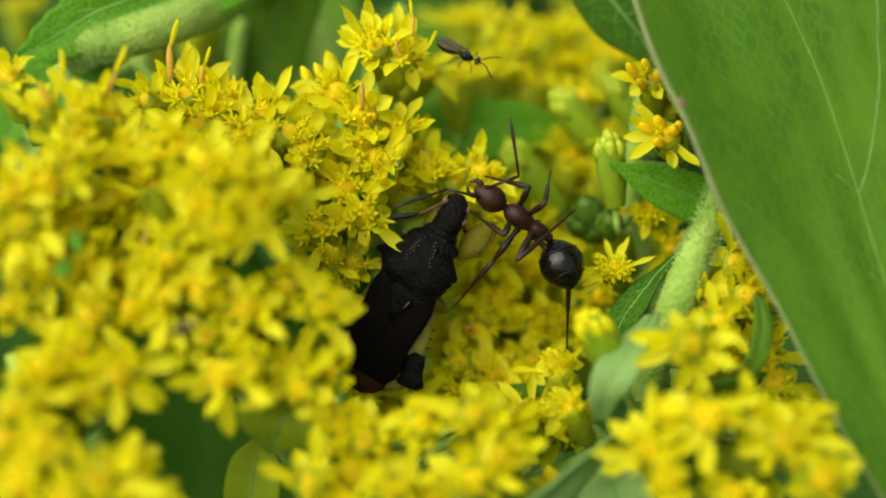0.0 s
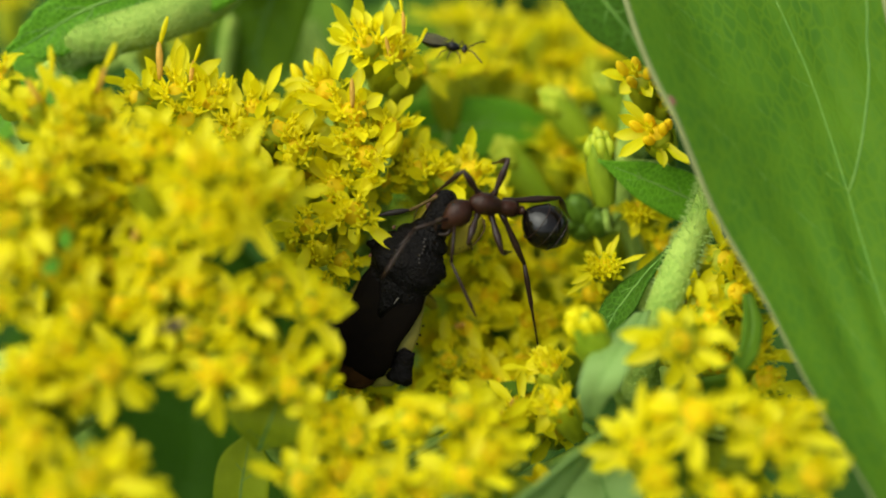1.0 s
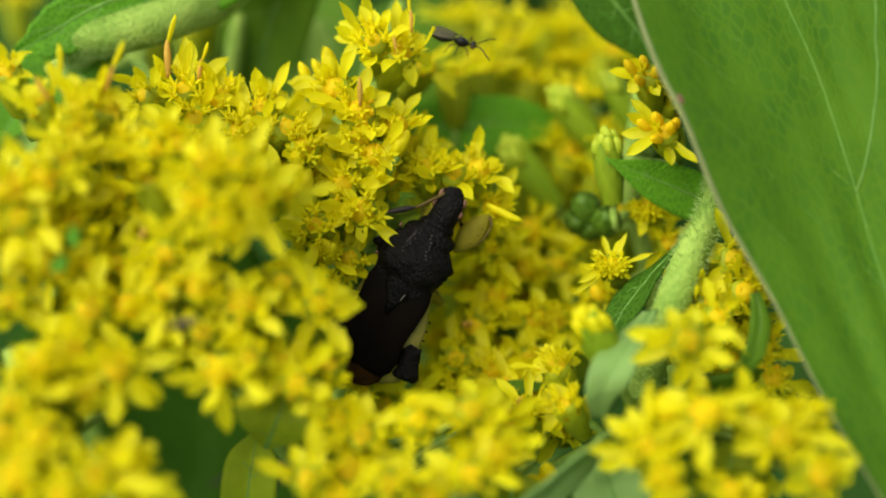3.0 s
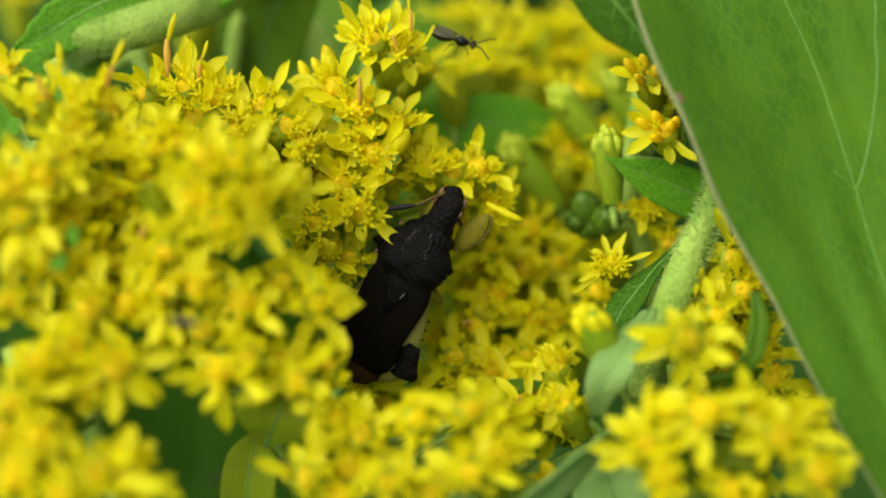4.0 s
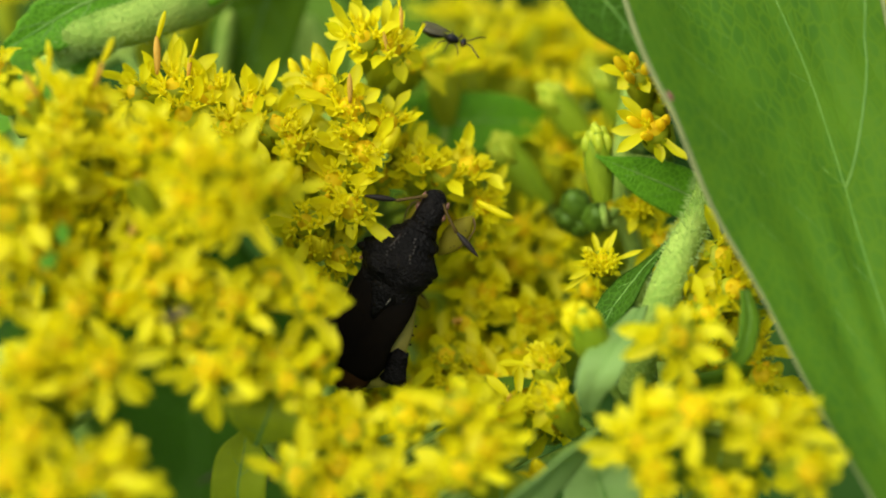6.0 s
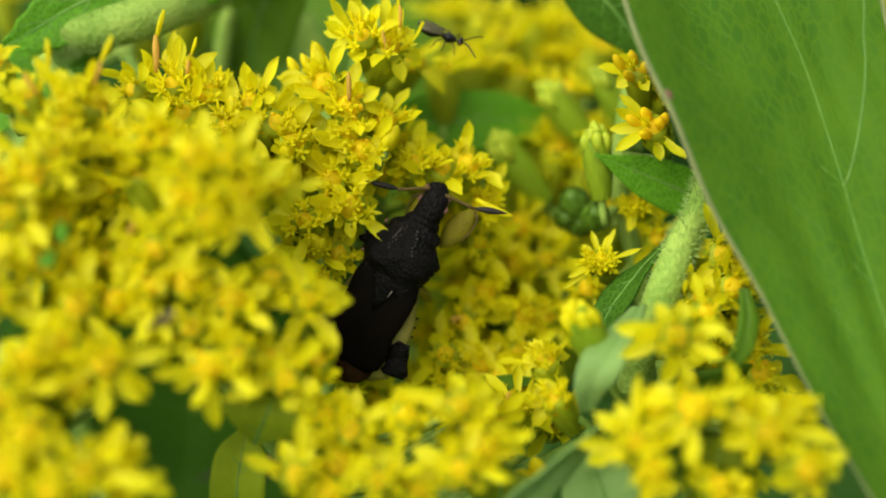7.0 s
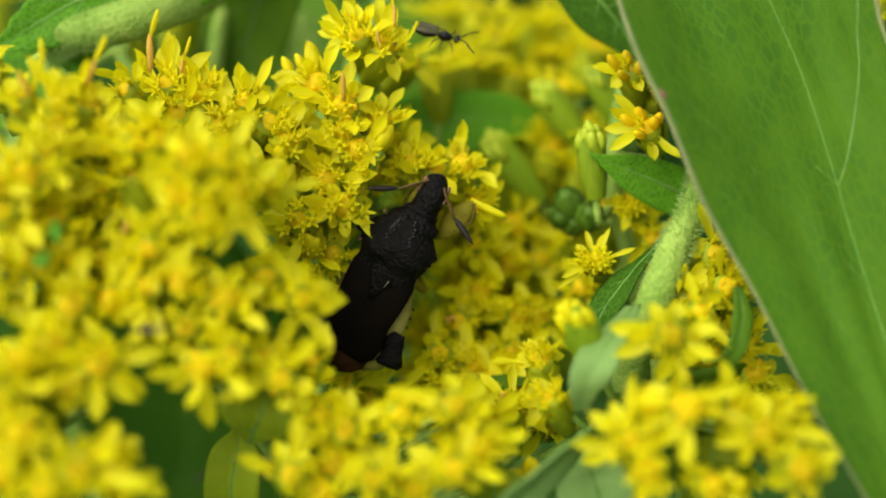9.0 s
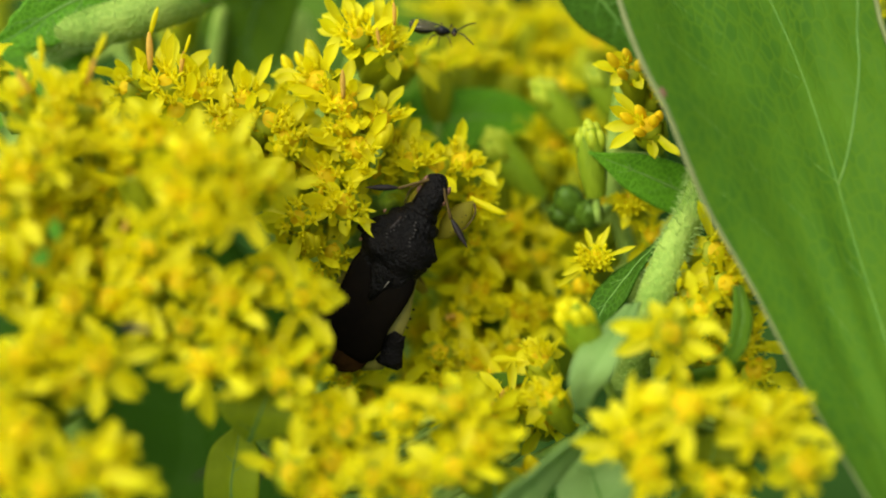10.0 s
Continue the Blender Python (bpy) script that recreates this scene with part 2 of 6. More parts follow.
def root_line(base):
    """The way from the main stem up to the foot of a side shoot."""
    foot = at(2, -22, -16) + DOWN * 24 * MM
    bend = base + DOWN * 18 * MM
    return smooth_line([foot, bend.lerp(foot, 0.45) + DOWN * 2 * MM, bend.lerp(foot, 0.12), base], 6)


def hairs(line, radius, count, length, rng):
    """Short fine hairs standing off a stem."""
    bm = bmesh.new()
    for _ in range(count):
        i = rng.randrange(len(line) - 1)
        p = line[i].lerp(line[i + 1], rng.random())
        way = (line[i + 1] - line[i]).normalized()
        out = way.orthogonal().normalized()
        out.rotate(Matrix.Rotation(rng.uniform(0, math.tau), 3, way))
        tip = p + out * (radius + length * rng.uniform(0.5, 1.2)) + way * length * rng.uniform(-0.4, 0.4)
        w = way.cross(out).normalized() * 0.02 * MM
        a = p + out * radius * 0.9
        bm.faces.new([bm.verts.new(v) for v in (a - w, a + w, tip)])
        bm.faces.new([bm.verts.new(v) for v in (a - way * 0.02 * MM, a + way * 0.02 * MM, tip)])
    return bm


def stem(points, radii, label, hairy=0, seed=1, to_ground=False, group=""):
    base = points[0]
    m = stage(base)
    ob = thing("goldenrod_shoot", label, "plant shoot", m, group)
    local = [p - base for p in points]
    line = smooth_line(local, 8)
    r = [np.interp(i / (len(line) - 1), np.linspace(0, 1, len(radii)), radii) * MM for i in range(len(line))]
    if to_ground:
        drop = (STAGE @ base).z / 1.0
        line = [DOWN * (drop * k) + Vector((math.sin(k * 2) * 0.01, 0, 0)) for k in (1.02, 0.8, 0.6, 0.4, 0.2, 0.08)] + line
        r = [r[0] * s for s in (1.9, 1.7, 1.5, 1.3, 1.15, 1.0)] + r
    part("stem", tube(line, r, 12), STEM, ob)
    if hairy:
        part("stem_hairs", hairs(line[-len(local) * 7:], sum(radii) / len(radii) * MM, hairy, 0.28 * MM, random.Random(seed)), HAIR, ob, "short pale downy hairs")
    return ob


def rounded(t, values):
    """A value of a smooth line through evenly spaced values, at the fraction t."""
    a = t * (len(values) - 1)
    i = min(int(a), len(values) - 2)
    p = [values[min(max(i + k, 0), len(values) - 1)] for k in (-1, 0, 1, 2)]
    u = a - i
    return max(0.03, 0.5 * (2 * p[1] + (p[2] - p[0]) * u + (2 * p[0] - 5 * p[1] + 4 * p[2] - p[3]) * u * u + (3 * p[1] - p[0] - 3 * p[2] + p[3]) * u ** 3))


def leaf(mid, left, right, side, material, label, cup=0.15, teeth=0.0, veins=0, seed=1, name="goldenrod_leaf", rim=False, thick=0.12, across=6, wave=0.0, fold=0.0, pleat=0.0, groove=0.0):
    """A leaf along its midrib: half widths to either side in millimetres, folded upward by cup; with veins of its own."""
    rng = random.Random(seed)
    base = mid[0]
    ob = thing(name, label, "leaf", stage(base))
    line = smooth_line([p - base for p in mid], 10)
    n = len(line)
    rows = []
    for i, p in enumerate(line):
        t = i / (n - 1)
        way = (line[min(i + 1, n - 1)] - line[max(i - 1, 0)]).normalized()
        s = (side - way * side.dot(way)).normalized()
        up = s.cross(way).normalized()
        if up.z < 0:
            up = -up
        wl, wr = (rounded(t, q) * MM for q in (left, right))
        if teeth:
            saw = (t * n * 0.23) % 1.0
            wl, wr = wl + teeth * saw * MM, wr + teeth * saw * MM
        row = []
        for j in range(-across, across + 1):
            q = j / across
            w = (wr if q > 0 else wl) * q
            lift = cup * abs(w) * (1 - 0.35 * abs(q)) + wave * MM * math.sin(9 * t + 2.2 * q + seed) * abs(q)
            lift += pleat * MM * math.cos(10 * q + 2.5 * t) * min(1, 3 * abs(q))
            lift += fold * max(0, abs(q) - 0.4) * abs(w)
            lift += 0.05 * MM * noise.noise(Vector((t * 9, q * 5, seed))) + 1.4 * pleat * MM * noise.noise(Vector((t * 5, q * 4, seed + 0.5)))
            lift -= groove * MM * math.exp(-((q + 0.1) / 0.07) ** 2) * max(0, 1 - 1.3 * t)
            row.append(p + s * w + up * lift)
        rows.append((row, up))
    bm = bmesh.new()
    top = [[bm.verts.new(v) for v in row] for row, up in rows]
    low = [[bm.verts.new(v - up * thick * MM) for v in row] for row, up in rows]
    m = 2 * across
    for i in range(n - 1):
        for j in range(m):
            bm.faces.new((top[i][j], top[i][j + 1], top[i + 1][j + 1], top[i + 1][j]))
            bm.faces.new((low[i][j], low[i + 1][j], low[i + 1][j + 1], low[i][j + 1]))
        bm.faces.new((top[i][0], top[i + 1][0], low[i + 1][0], low[i][0]))
        bm.faces.new((top[i][m], low[i][m], low[i + 1][m], top[i + 1][m]))
    for e in (0, n - 1):
        for j in range(m):
            bm.faces.new((top[e][j], low[e][j], low[e][j + 1], top[e][j + 1]))
    part("blade", bm, material, ob)
    rise = lambda i, j: rows[i][0][j + across] - rows[i][1] * 0.02 * MM
    fat = min(0.05, 0.028 * max(max(left), max(right)) ** 0.7)
    if veins:
        step = max(1, n // 14)
        ribs = [rise(i, 0) for i in range(0, n, step)]
        part("midrib", tube(ribs, [2.2 * fat * MM * (1.25 - i / len(ribs)) for i in range(len(ribs))], 6), VEIN, ob, "pale raised midrib")
        for k in range(veins):
            for sgn in (-1, 1):
                i0 = int((0.06 + 0.8 * (k + 0.3 * rng.random()) / veins) * n)
                reach = int(0.20 * n)
                path = [rise(min(n - 1, i0 + int(reach * q)), int(round(sgn * across * 0.9 * q ** 0.9))) for q in (0, 0.2, 0.4, 0.6, 0.8, 1)]
                part("side_vein", tube(path, [fat * MM * (1.1 - 0.15 * i) for i in range(6)], 5), VEIN, ob)
    if rim:
        for j, nm in ((-across, "rim"), (across, "rim")):
            path = [rise(i, j) for i in range(0, n, 2)]
            part(nm, tube(path, [(0.05 + 0.06 * min(1, max(0, 3 * i / len(path) - 0.9))) * MM for i in range(len(path))], 6), LEAF_RIM, ob, "pale brownish leaf margin")
    return ob, rows, base


def build_leaves():
    X, Y = Vector((1, 0, 0)), Vector((0, 1, 0))
    # the broad leaf that stands beside the flowers, base below, tip above
    big, rows, base = leaf([at(20.89, -15.61, 10), at(20.21, -11.94, 8.2), at(19.34, -7.12, 6), at(17.99, -1.36, 4.4), at(16.99, 2.83, 3.6), at(15.76, 7.12, 3), at(14.40, 10.52, 2.6), at(13.17, 13.53, 2)],
         [1.84, 2.57, 3.74, 4.87, 6.03, 6.55, 6.7, 6.3], [3.35, 5.31, 7.48, 6.82, 4.84, 3.6, 4.15, 3.6], X, LEAF_BROAD, "broad smooth green goldenrod leaf with pale veins standing beside the flowers", cup=0.12, rim=True, across=20, wave=0.4, thick=0.15, seed=3, fold=0.35, pleat=0.1, groove=0.25)
    root = root_line(base)
    part("leaf_stalk", tube([p - base for p in root], [0.8 * MM] * len(root), 10), STEM, big)
    n = len(rows)

    def rise(t, q, sunk=0.05):
        a, b = t * (n - 1), 20 + 20 * q
        i, j = min(n - 2, int(a)), min(39, int(b))
        u, v = a - i, b - j
        low = rows[i][0][j].lerp(rows[i][0][j + 1], v)
        high = rows[i + 1][0][j].lerp(rows[i + 1][0][j + 1], v)
        return low.lerp(high, u) - rows[i][1] * sunk * MM

    ribs = [rise(t, 0) for t in np.linspace(0, 1, 40)]
    part("midrib", tube(ribs, [0.06 * MM] * 40, 6), VEIN, big, "pale raised midrib")
    outer = [rise(t, q, 0.02) for t, q in zip(np.linspace(0.555, 0.9, 24), np.interp(np.linspace(0.555, 0.9, 24), (0.555, 0.6, 0.66, 0.71, 0.77, 0.83, 0.9), (0, 0.2, 0.46, 0.7, 0.83, 0.87, 0.86)))]
    part("side_vein", tube(outer, [0.055 * MM] * 24, 5), VEIN, big, "pale lengthwise side vein")
    for q_end, t0, run, thin in ((-0.85, 0.42, 0.3, 0.024), (-0.85, 0.28, 0.3, 0.02), (-0.8, 0.14, 0.28, 0.02), (0.7, 0.3, 0.25, 0.02), (-0.8, 0.56, 0.3, 0.02), (-0.8, 0.7, 0.27, 0.018), (0.8, 0.42, 0.2, 0.018), (-0.6, 0.05, 0.25, 0.02)):
        path = [rise(t0 + run * k / 19, q_end * (k / 19) ** 0.85, thin * 0.9) for k in range(20)]
        part("side_vein", tube(path, [thin * MM] * 20, 5), VEIN, big, "faint pale side vein")
    part("rim_spot", egg(-0.3, 0.3, 0.35, 0.2), BUG_EYE, big, "small reddish-brown spot on the leaf margin", m=pose(*rise(0.745, -0.97), 0, 0, 20))
    # the toothed leaf in the upper corner and its stalk
    leaf([at(-9.32, 13.19, -3), at(-12.64, 12.17, -2.5), at(-15.64, 11.16, -2), at(-17.97, 9.86, -2), at(-19.78, 8.70, -2)], [1.4, 1.9, 1.7, 1.1, 0.1], [1.2, 1.5, 1.3, 0.9, 0.1], Vector((0.5, 0.85, 0.1)), LEAF_NET, "toothed bright green leaf with a net of veins", veins=4, teeth=0.14, seed=5, cup=0.2)
    leaf([at(-7.14, 14.36, -7), at(-8.46, 12.40, -8.5), at(-9.32, 9.96, -9.5), at(-9.69, 7.10, -10)], [1.8, 2.3, 2.1, 0.3], [1.6, 2.0, 1.9, 0.3], X, LEAF, "dark green leaf in the shade behind the flowers", veins=3, seed=6, cup=0.1)
    leaf([at(-15.64, 10.20, -4), at(-18.05, 8.60, -4), at(-20.19, 6.45, -4), at(-20.99, 4.85, -4)], [1.2, 1.6, 1.2, 0.2], [1.2, 1.6, 1.2, 0.2], Vector((0.8, 0.6, 0)), LEAF_NET, "bright green leaf behind the flowers", veins=3, seed=8)
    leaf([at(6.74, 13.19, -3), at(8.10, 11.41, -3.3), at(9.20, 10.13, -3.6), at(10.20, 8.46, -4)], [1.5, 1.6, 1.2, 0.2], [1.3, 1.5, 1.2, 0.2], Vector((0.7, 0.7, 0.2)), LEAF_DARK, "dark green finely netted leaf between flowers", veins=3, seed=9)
    leaf([at(12.73, 1.69, -1.5), at(11.13, 2.45, -1.2), at(9.28, 3.19, -0.8), at(7.25, 3.95, -0.4)], [0.9, 1.15, 0.9, 0.05], [0.9, 1.1, 0.8, 0.05], Vector((0.35, 0.9, 0.25)), LEAF_NET, "small pointed green leaf with netted veins", veins=3, seed=10)
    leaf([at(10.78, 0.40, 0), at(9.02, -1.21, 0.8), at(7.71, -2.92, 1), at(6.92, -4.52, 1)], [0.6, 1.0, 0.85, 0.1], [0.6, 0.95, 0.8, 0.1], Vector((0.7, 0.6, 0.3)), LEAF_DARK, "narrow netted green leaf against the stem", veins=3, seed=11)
    leaf([at(8.60, -2.60, 3.5), at(7.75, -3.45, 5), at(6.90, -4.45, 6), at(6.35, -5.60, 6), at(6.25, -6.85, 5)], [0.35, 0.7, 0.85, 0.75, 0.3], [0.35, 0.7, 0.85, 0.7, 0.3], Vector((0.9, 0.35, 0.1)), LEAF_PALE, "pale blue-green leaf turned underside out", veins=3, seed=12, cup=0.2)
    leaf([at(7.43, -6.93, 5), at(5.94, -8.02, 6), at(4.45, -9.27, 6.5), at(3.01, -10.82, 6.5)], [0.4, 0.9, 1.1, 1.0], [0.4, 0.9, 1.1, 1.0], Vector((0.6, 0.8, 0.1)), LEAF_PALE, "long pale green leaf under the front flowers", veins=4, seed=27, cup=0.3)
    leaf([at(7.20, -10.91, 5), at(6.74, -9.54, 5), at(6.41, -8.11, 4)], [1.6, 1.6, 0.4], [1.4, 1.4, 0.3], X, LEAF_PALE, "pale green leaf among the lower flowers", veins=2, seed=13, cup=0.3)
    leaf([at(12.82, -1.83, 4.2), at(12.93, -2.96, 4.6), at(12.62, -4.08, 5), at(12.12, -4.70, 5.2), at(11.30, -4.86, 5.2)], [0.25, 0.5, 0.45, 0.4, 0.05], [0.25, 0.45, 0.45, 0.4, 0.05], Vector((0.9, -0.1, -0.4)), LEAF, "small curled green leaf beside the flowers", veins=2, seed=14)
    leaf([at(9.11, -11.71, 4.5), at(10.62, -9.68, 5.5), at(12.32, -8.66, 5.5), at(14.31, -8.22, 4)], [0.8, 1.5, 1.3, 0.2], [0.8, 1.5, 1.3, 0.2], Vector((0.6, 0.8, 0)), LEAF_OLIVE, "olive green leaf under the front flowers", veins=2, seed=26, cup=0.3)
    leaf([at(7.51, -12.01, 1), at(9.94, -8.82, 2.5), at(12.57, -6.67, 2.5), at(15.13, -5.38, 1)], [1.0, 2.2, 2.0, 0.2], [1.0, 2.2, 2.0, 0.2], Vector((0.6, 0.8, 0)), LEAF, "green leaf showing between the lower flowers", veins=3, seed=25)
    leaf([at(-8.17, -12.51, 2), at(-8.19, -10.39, 3), at(-7.95, -8.73, 3), at(-7.79, -7.67, 3)], [0.9, 1.1, 1.0, 0.2], [1.0, 1.2, 1.0, 0.2], X, LEAF_OLIVE, "rounded olive green leaf under the flowers", veins=2, seed=15, cup=0.35)
    leaf([at(-15.06, -0.21, 3.8), at(-14.61, 1.52, 4.6), at(-14.49, 3.26, 4.2)], [0.2, 0.87, 0.1], [0.2, 0.87, 0.1], X, LEAF_OLIVE, "small olive green leaf shaded between the flowers", veins=1, seed=40, name="bract_leaf", cup=0.3)
    leaf([at(-10.16, -0.21, 4.2), at(-10.46, 1.05, 5), at(-11.00, 2.32, 4.6)], [0.2, 1.41, 0.1], [0.2, 1.41, 0.1], X, LEAF_OLIVE, "small olive green leaf shaded between the flowers", veins=1, seed=41, name="bract_leaf", cup=0.3)
    leaf([at(-7.24, -8.16, 4.4), at(-6.67, -6.90, 5.2), at(-6.27, -5.81, 4.8)], [0.2, 1.70, 0.1], [0.2, 1.70, 0.1], X, LEAF_OLIVE, "small olive green leaf shaded between the flowers", veins=1, seed=42, name="bract_leaf", cup=0.3)
    leaf([at(-6.96, -4.73, 4.4), at(-6.85, -3.56, 5.2), at(-6.91, -2.49, 4.8)], [0.2, 0.77, 0.1], [0.2, 0.77, 0.1], X, LEAF_OLIVE, "small olive green leaf shaded between the flowers", veins=1, seed=43, name="bract_leaf", cup=0.3)
    leaf([at(-5.55, -5.34, 3.8), at(-5.24, -4.06, 4.6), at(-5.04, -2.89, 4.2)], [0.2, 0.69, 0.1], [0.2, 0.69, 0.1], X, LEAF_OLIVE, "small olive green leaf shaded between the flowers", veins=1, seed=44, name="bract_leaf", cup=0.3)
    leaf([at(11.13, -9.85, 5.8), at(11.17, -8.63, 6.6), at(11.48, -7.63, 6.2)], [0.2, 1.55, 0.1], [0.2, 1.55, 0.1], X, LEAF_OLIVE, "small olive green leaf shaded between the flowers", veins=1, seed=45, name="bract_leaf", cup=0.3)
    leaf([at(-13.64, -0.33, 2.8), at(-13.32, 1.08, 3.6), at(-13.30, 2.50, 3.2)], [0.2, 1.17, 0.1], [0.2, 1.17, 0.1], X, LEAF_OLIVE, "small olive green leaf shaded between the flowers", veins=1, seed=46, name="bract_leaf", cup=0.3)
    leaf([at(-14.96, -4.09, 4.8), at(-14.73, -2.68, 5.6), at(-14.84, -1.34, 5.2)], [0.2, 1.24, 0.1], [0.2, 1.24, 0.1], X, LEAF_OLIVE, "small olive green leaf shaded between the flowers", veins=1, seed=47, name="bract_leaf", cup=0.3)
    leaf([at(-10.62, -5.07, 4.2), at(-10.35, -3.62, 5), at(-10.31, -2.27, 4.6)], [0.2, 0.91, 0.1], [0.2, 0.91, 0.1], X, LEAF_OLIVE, "small olive green leaf shaded between the flowers", veins=1, seed=48, name="bract_leaf", cup=0.3)
    leaf([at(-3.35, -9.39, 4), at(-3.29, -8.21, 4.8), at(-3.32, -7.24, 4.4)], [0.2, 1.37, 0.1], [0.2, 1.37, 0.1], X, LEAF_OLIVE, "small olive green leaf shaded between the flowers", veins=1, seed=49, name="bract_leaf", cup=0.3)
    leaf([at(2.80, -10.85, 4.2), at(2.76, -9.78, 5), at(2.78, -8.93, 4.6)], [0.2, 1.37, 0.1], [0.2, 1.37, 0.1], X, LEAF_OLIVE, "small olive green leaf shaded between the flowers", veins=1, seed=50, name="bract_leaf", cup=0.3)
    leaf([at(-14.88, -7.48, 6.6), at(-14.64, -6.39, 7.4), at(-14.76, -5.45, 7)], [0.2, 0.98, 0.1], [0.2, 0.98, 0.1], X, LEAF_OLIVE, "small olive green leaf shaded between the flowers", veins=1, seed=51, name="bract_leaf", cup=0.3)
    leaf([at(2.70, -4.19, -7), at(4.10, -3.77, -7), at(5.79, -3.34, -7)], [0.3, 0.5, 0.1], [0.3, 0.5, 0.1], Y, LEAF, "small green leaf deep between flowers", veins=2, seed=16)
    leaf([at(2.19, -6.34, -1), at(3.46, -6.28, -1), at(4.86, -6.21, -1)], [0.2, 0.35, 0.1], [0.2, 0.35, 0.1], Y, LEAF, "small green leaf between flowers", veins=2, seed=17)
    leaf([at(-14.62, -0.82, 9), at(-14.28, -0.61, 9), at(-14.03, -0.29, 9)], [0.1, 0.3, 0.05], [0.1, 0.3, 0.05], Y, LEAF_NET, "tiny bright green leaf tip among the flowers", veins=1, seed=22)
    leaf([at(-13.84, 0.02, 8.5), at(-13.92, 0.45, 8.5), at(-13.88, 0.87, 8.5)], [0.1, 0.25, 0.05], [0.1, 0.25, 0.05], X, LEAF_NET, "tiny bright green leaf tip between petals", veins=1, seed=23)
    # fills the hole below the flowers; dark green and forward lean give its shade
    leaf([at(-22.00, -24.43, -40), at(-16.19, -15.51, -31), at(-15.12, -6.24, -21), at(-14.58, 1.09, -11)], [9, 13, 11, 4], [9, 13, 11, 4], X, LEAF_DARK, "large dark green leaf that fills the shaded hole below the flowers", veins=4, seed=18)
    leaf([at(4.65, 0.84, -34), at(0.63, 8.37, -33), at(-4.12, 9.95, -33), at(-10.70, 10.58, -35)], [4, 7, 7, 2], [4, 7, 7, 2], Y, LEAF, "green leaf behind the flower spray", veins=3, seed=19)
    leaf([at(-3.0, 5.5, -8), at(-1.1, 6.0, -8), at(1.3, 6.25, -8.4), at(4.0, 6.35, -9), at(6.7, 6.35, -10)], [0.6, 1.5, 1.7, 1.5, 0.3], [0.6, 1.4, 1.5, 1.3, 0.3], Y, LEAF_NET, "bright green leaf showing between the flowers", veins=2, seed=24)
    # olive instead of dark green: light soaking through the flowers, put into its colour
    leaf([at(6.93, -8.32, -16), at(3.62, -3.09, -14), at(2.06, -1.22, -14), at(-2.66, 1.93, -15)], [3, 6, 6, 1], [3, 6, 6, 1], Vector((0.7, 0.7, 0)), LEAF_OLIVE, "leaf deep under the flower spray, olive for the light between the flowers", veins=3, seed=20)
    leaf([at(-5.91, 1.32, -16), at(-6.99, 5.03, -14), at(-8.48, 10.31, -16), at(-7.59, 17.65, -20)], [3, 5, 5, 2], [3, 5, 5, 2], X, LEAF, "dark green leaf behind yellow flowers", veins=3, seed=21)


def build_stems():
    stem([at(-17.66, 9.10, -3.4), at(-16.67, 9.57, -2.7), at(-14.81, 9.92, -2.3), at(-12.88, 10.51, -2.4), at(-10.82, 11.76, -4), at(-9.80, 13.31, -6), at(-7.19, 16.52, -10)], [0.45, 0.8, 0.95, 1.0, 1.0, 0.95, 0.8], "thick pale green hairy goldenrod stem leaning across", hairy=5000, seed=2)
    stem([at(9.01, -7.16, -1.5), at(9.69, -2.89, 1.6), at(10.64, -0.34, 1.6), at(11.83, 1.81, 0.6), at(13.16, 4.95, -2)], [0.85, 0.8, 0.7, 0.58, 0.5], "pale green downy goldenrod stem", hairy=2200, seed=3)
    stem([at(-11.13, 6.99, -9), at(-10.55, 11.05, -9), at(-9.83, 14.53, -9)], [0.45, 0.45, 0.4], "thin pale green stem behind the flowers")
    stem([at(-7.09, 6.29, -22), at(-8.21, 13.59, -22), at(-9.01, 18.11, -22)], [0.5, 0.45, 0.4], "thin green stem behind the shaded leaves")
    stem([at(2, -22, -16), at(0, -8, -12), at(-4, 2, -10), at(-7, 12, -12)], [1.5, 1.3, 1.0, 0.7], "main upright goldenrod stem reaching down to the ground", to_ground=True)


build_leaves()
build_stems()


# ---- flower heads ----
def petal_mesh(length, width, bend, seed):
    """One thin ray petal: narrow at the foot, widest past the middle, grooved lengthwise, wavy at the edge, with a small toothed tip."""
    rng = random.Random(seed)
    bm = bmesh.new()
    n, rows = 10, []
    twist, phase = rng.uniform(-0.5, 0.5), rng.uniform(0, 6)
    for i in range(n):
        t = i / (n - 1)
        half = width / 2 * (0.2 + 0.8 * math.sin(math.pi * (0.08 + 0.56 * t)) ** 1.5) * (1 - 0.76 * max(0, (t - 0.58) / 0.42) ** 2.3)
        x, z = length * t * math.cos(bend * t * 0.5), length * math.sin(bend * t * 0.5) * t
        row = []
        for q in (-1, -0.5, 0, 0.5, 1):
            tip = length * (0.045 * (abs(q) == 0.5) - 0.03 * (q == 0) - 0.03 * (abs(q) == 1)) * (i == n - 1)
            lift = abs(q) ** 1.5 * half * 0.3 - 0.03 * (abs(q) == 0.5) + twist * q * half * t + 0.035 * abs(q) * math.sin(7 * t + phase + 2 * q)
            row.append(bm.verts.new(at(x + tip, half * q * (1 + 0.06 * math.sin(11 * t + phase * q)), z + lift + 0.012 * rng.uniform(-1, 1))))
        rows.append(row)
    for a, b in zip(rows, rows[1:]):
        for j in range(4):
            bm.faces.new((a[j], b[j], b[j + 1], a[j + 1]))
    return mesh_of("ray_petal", bm, PETAL)


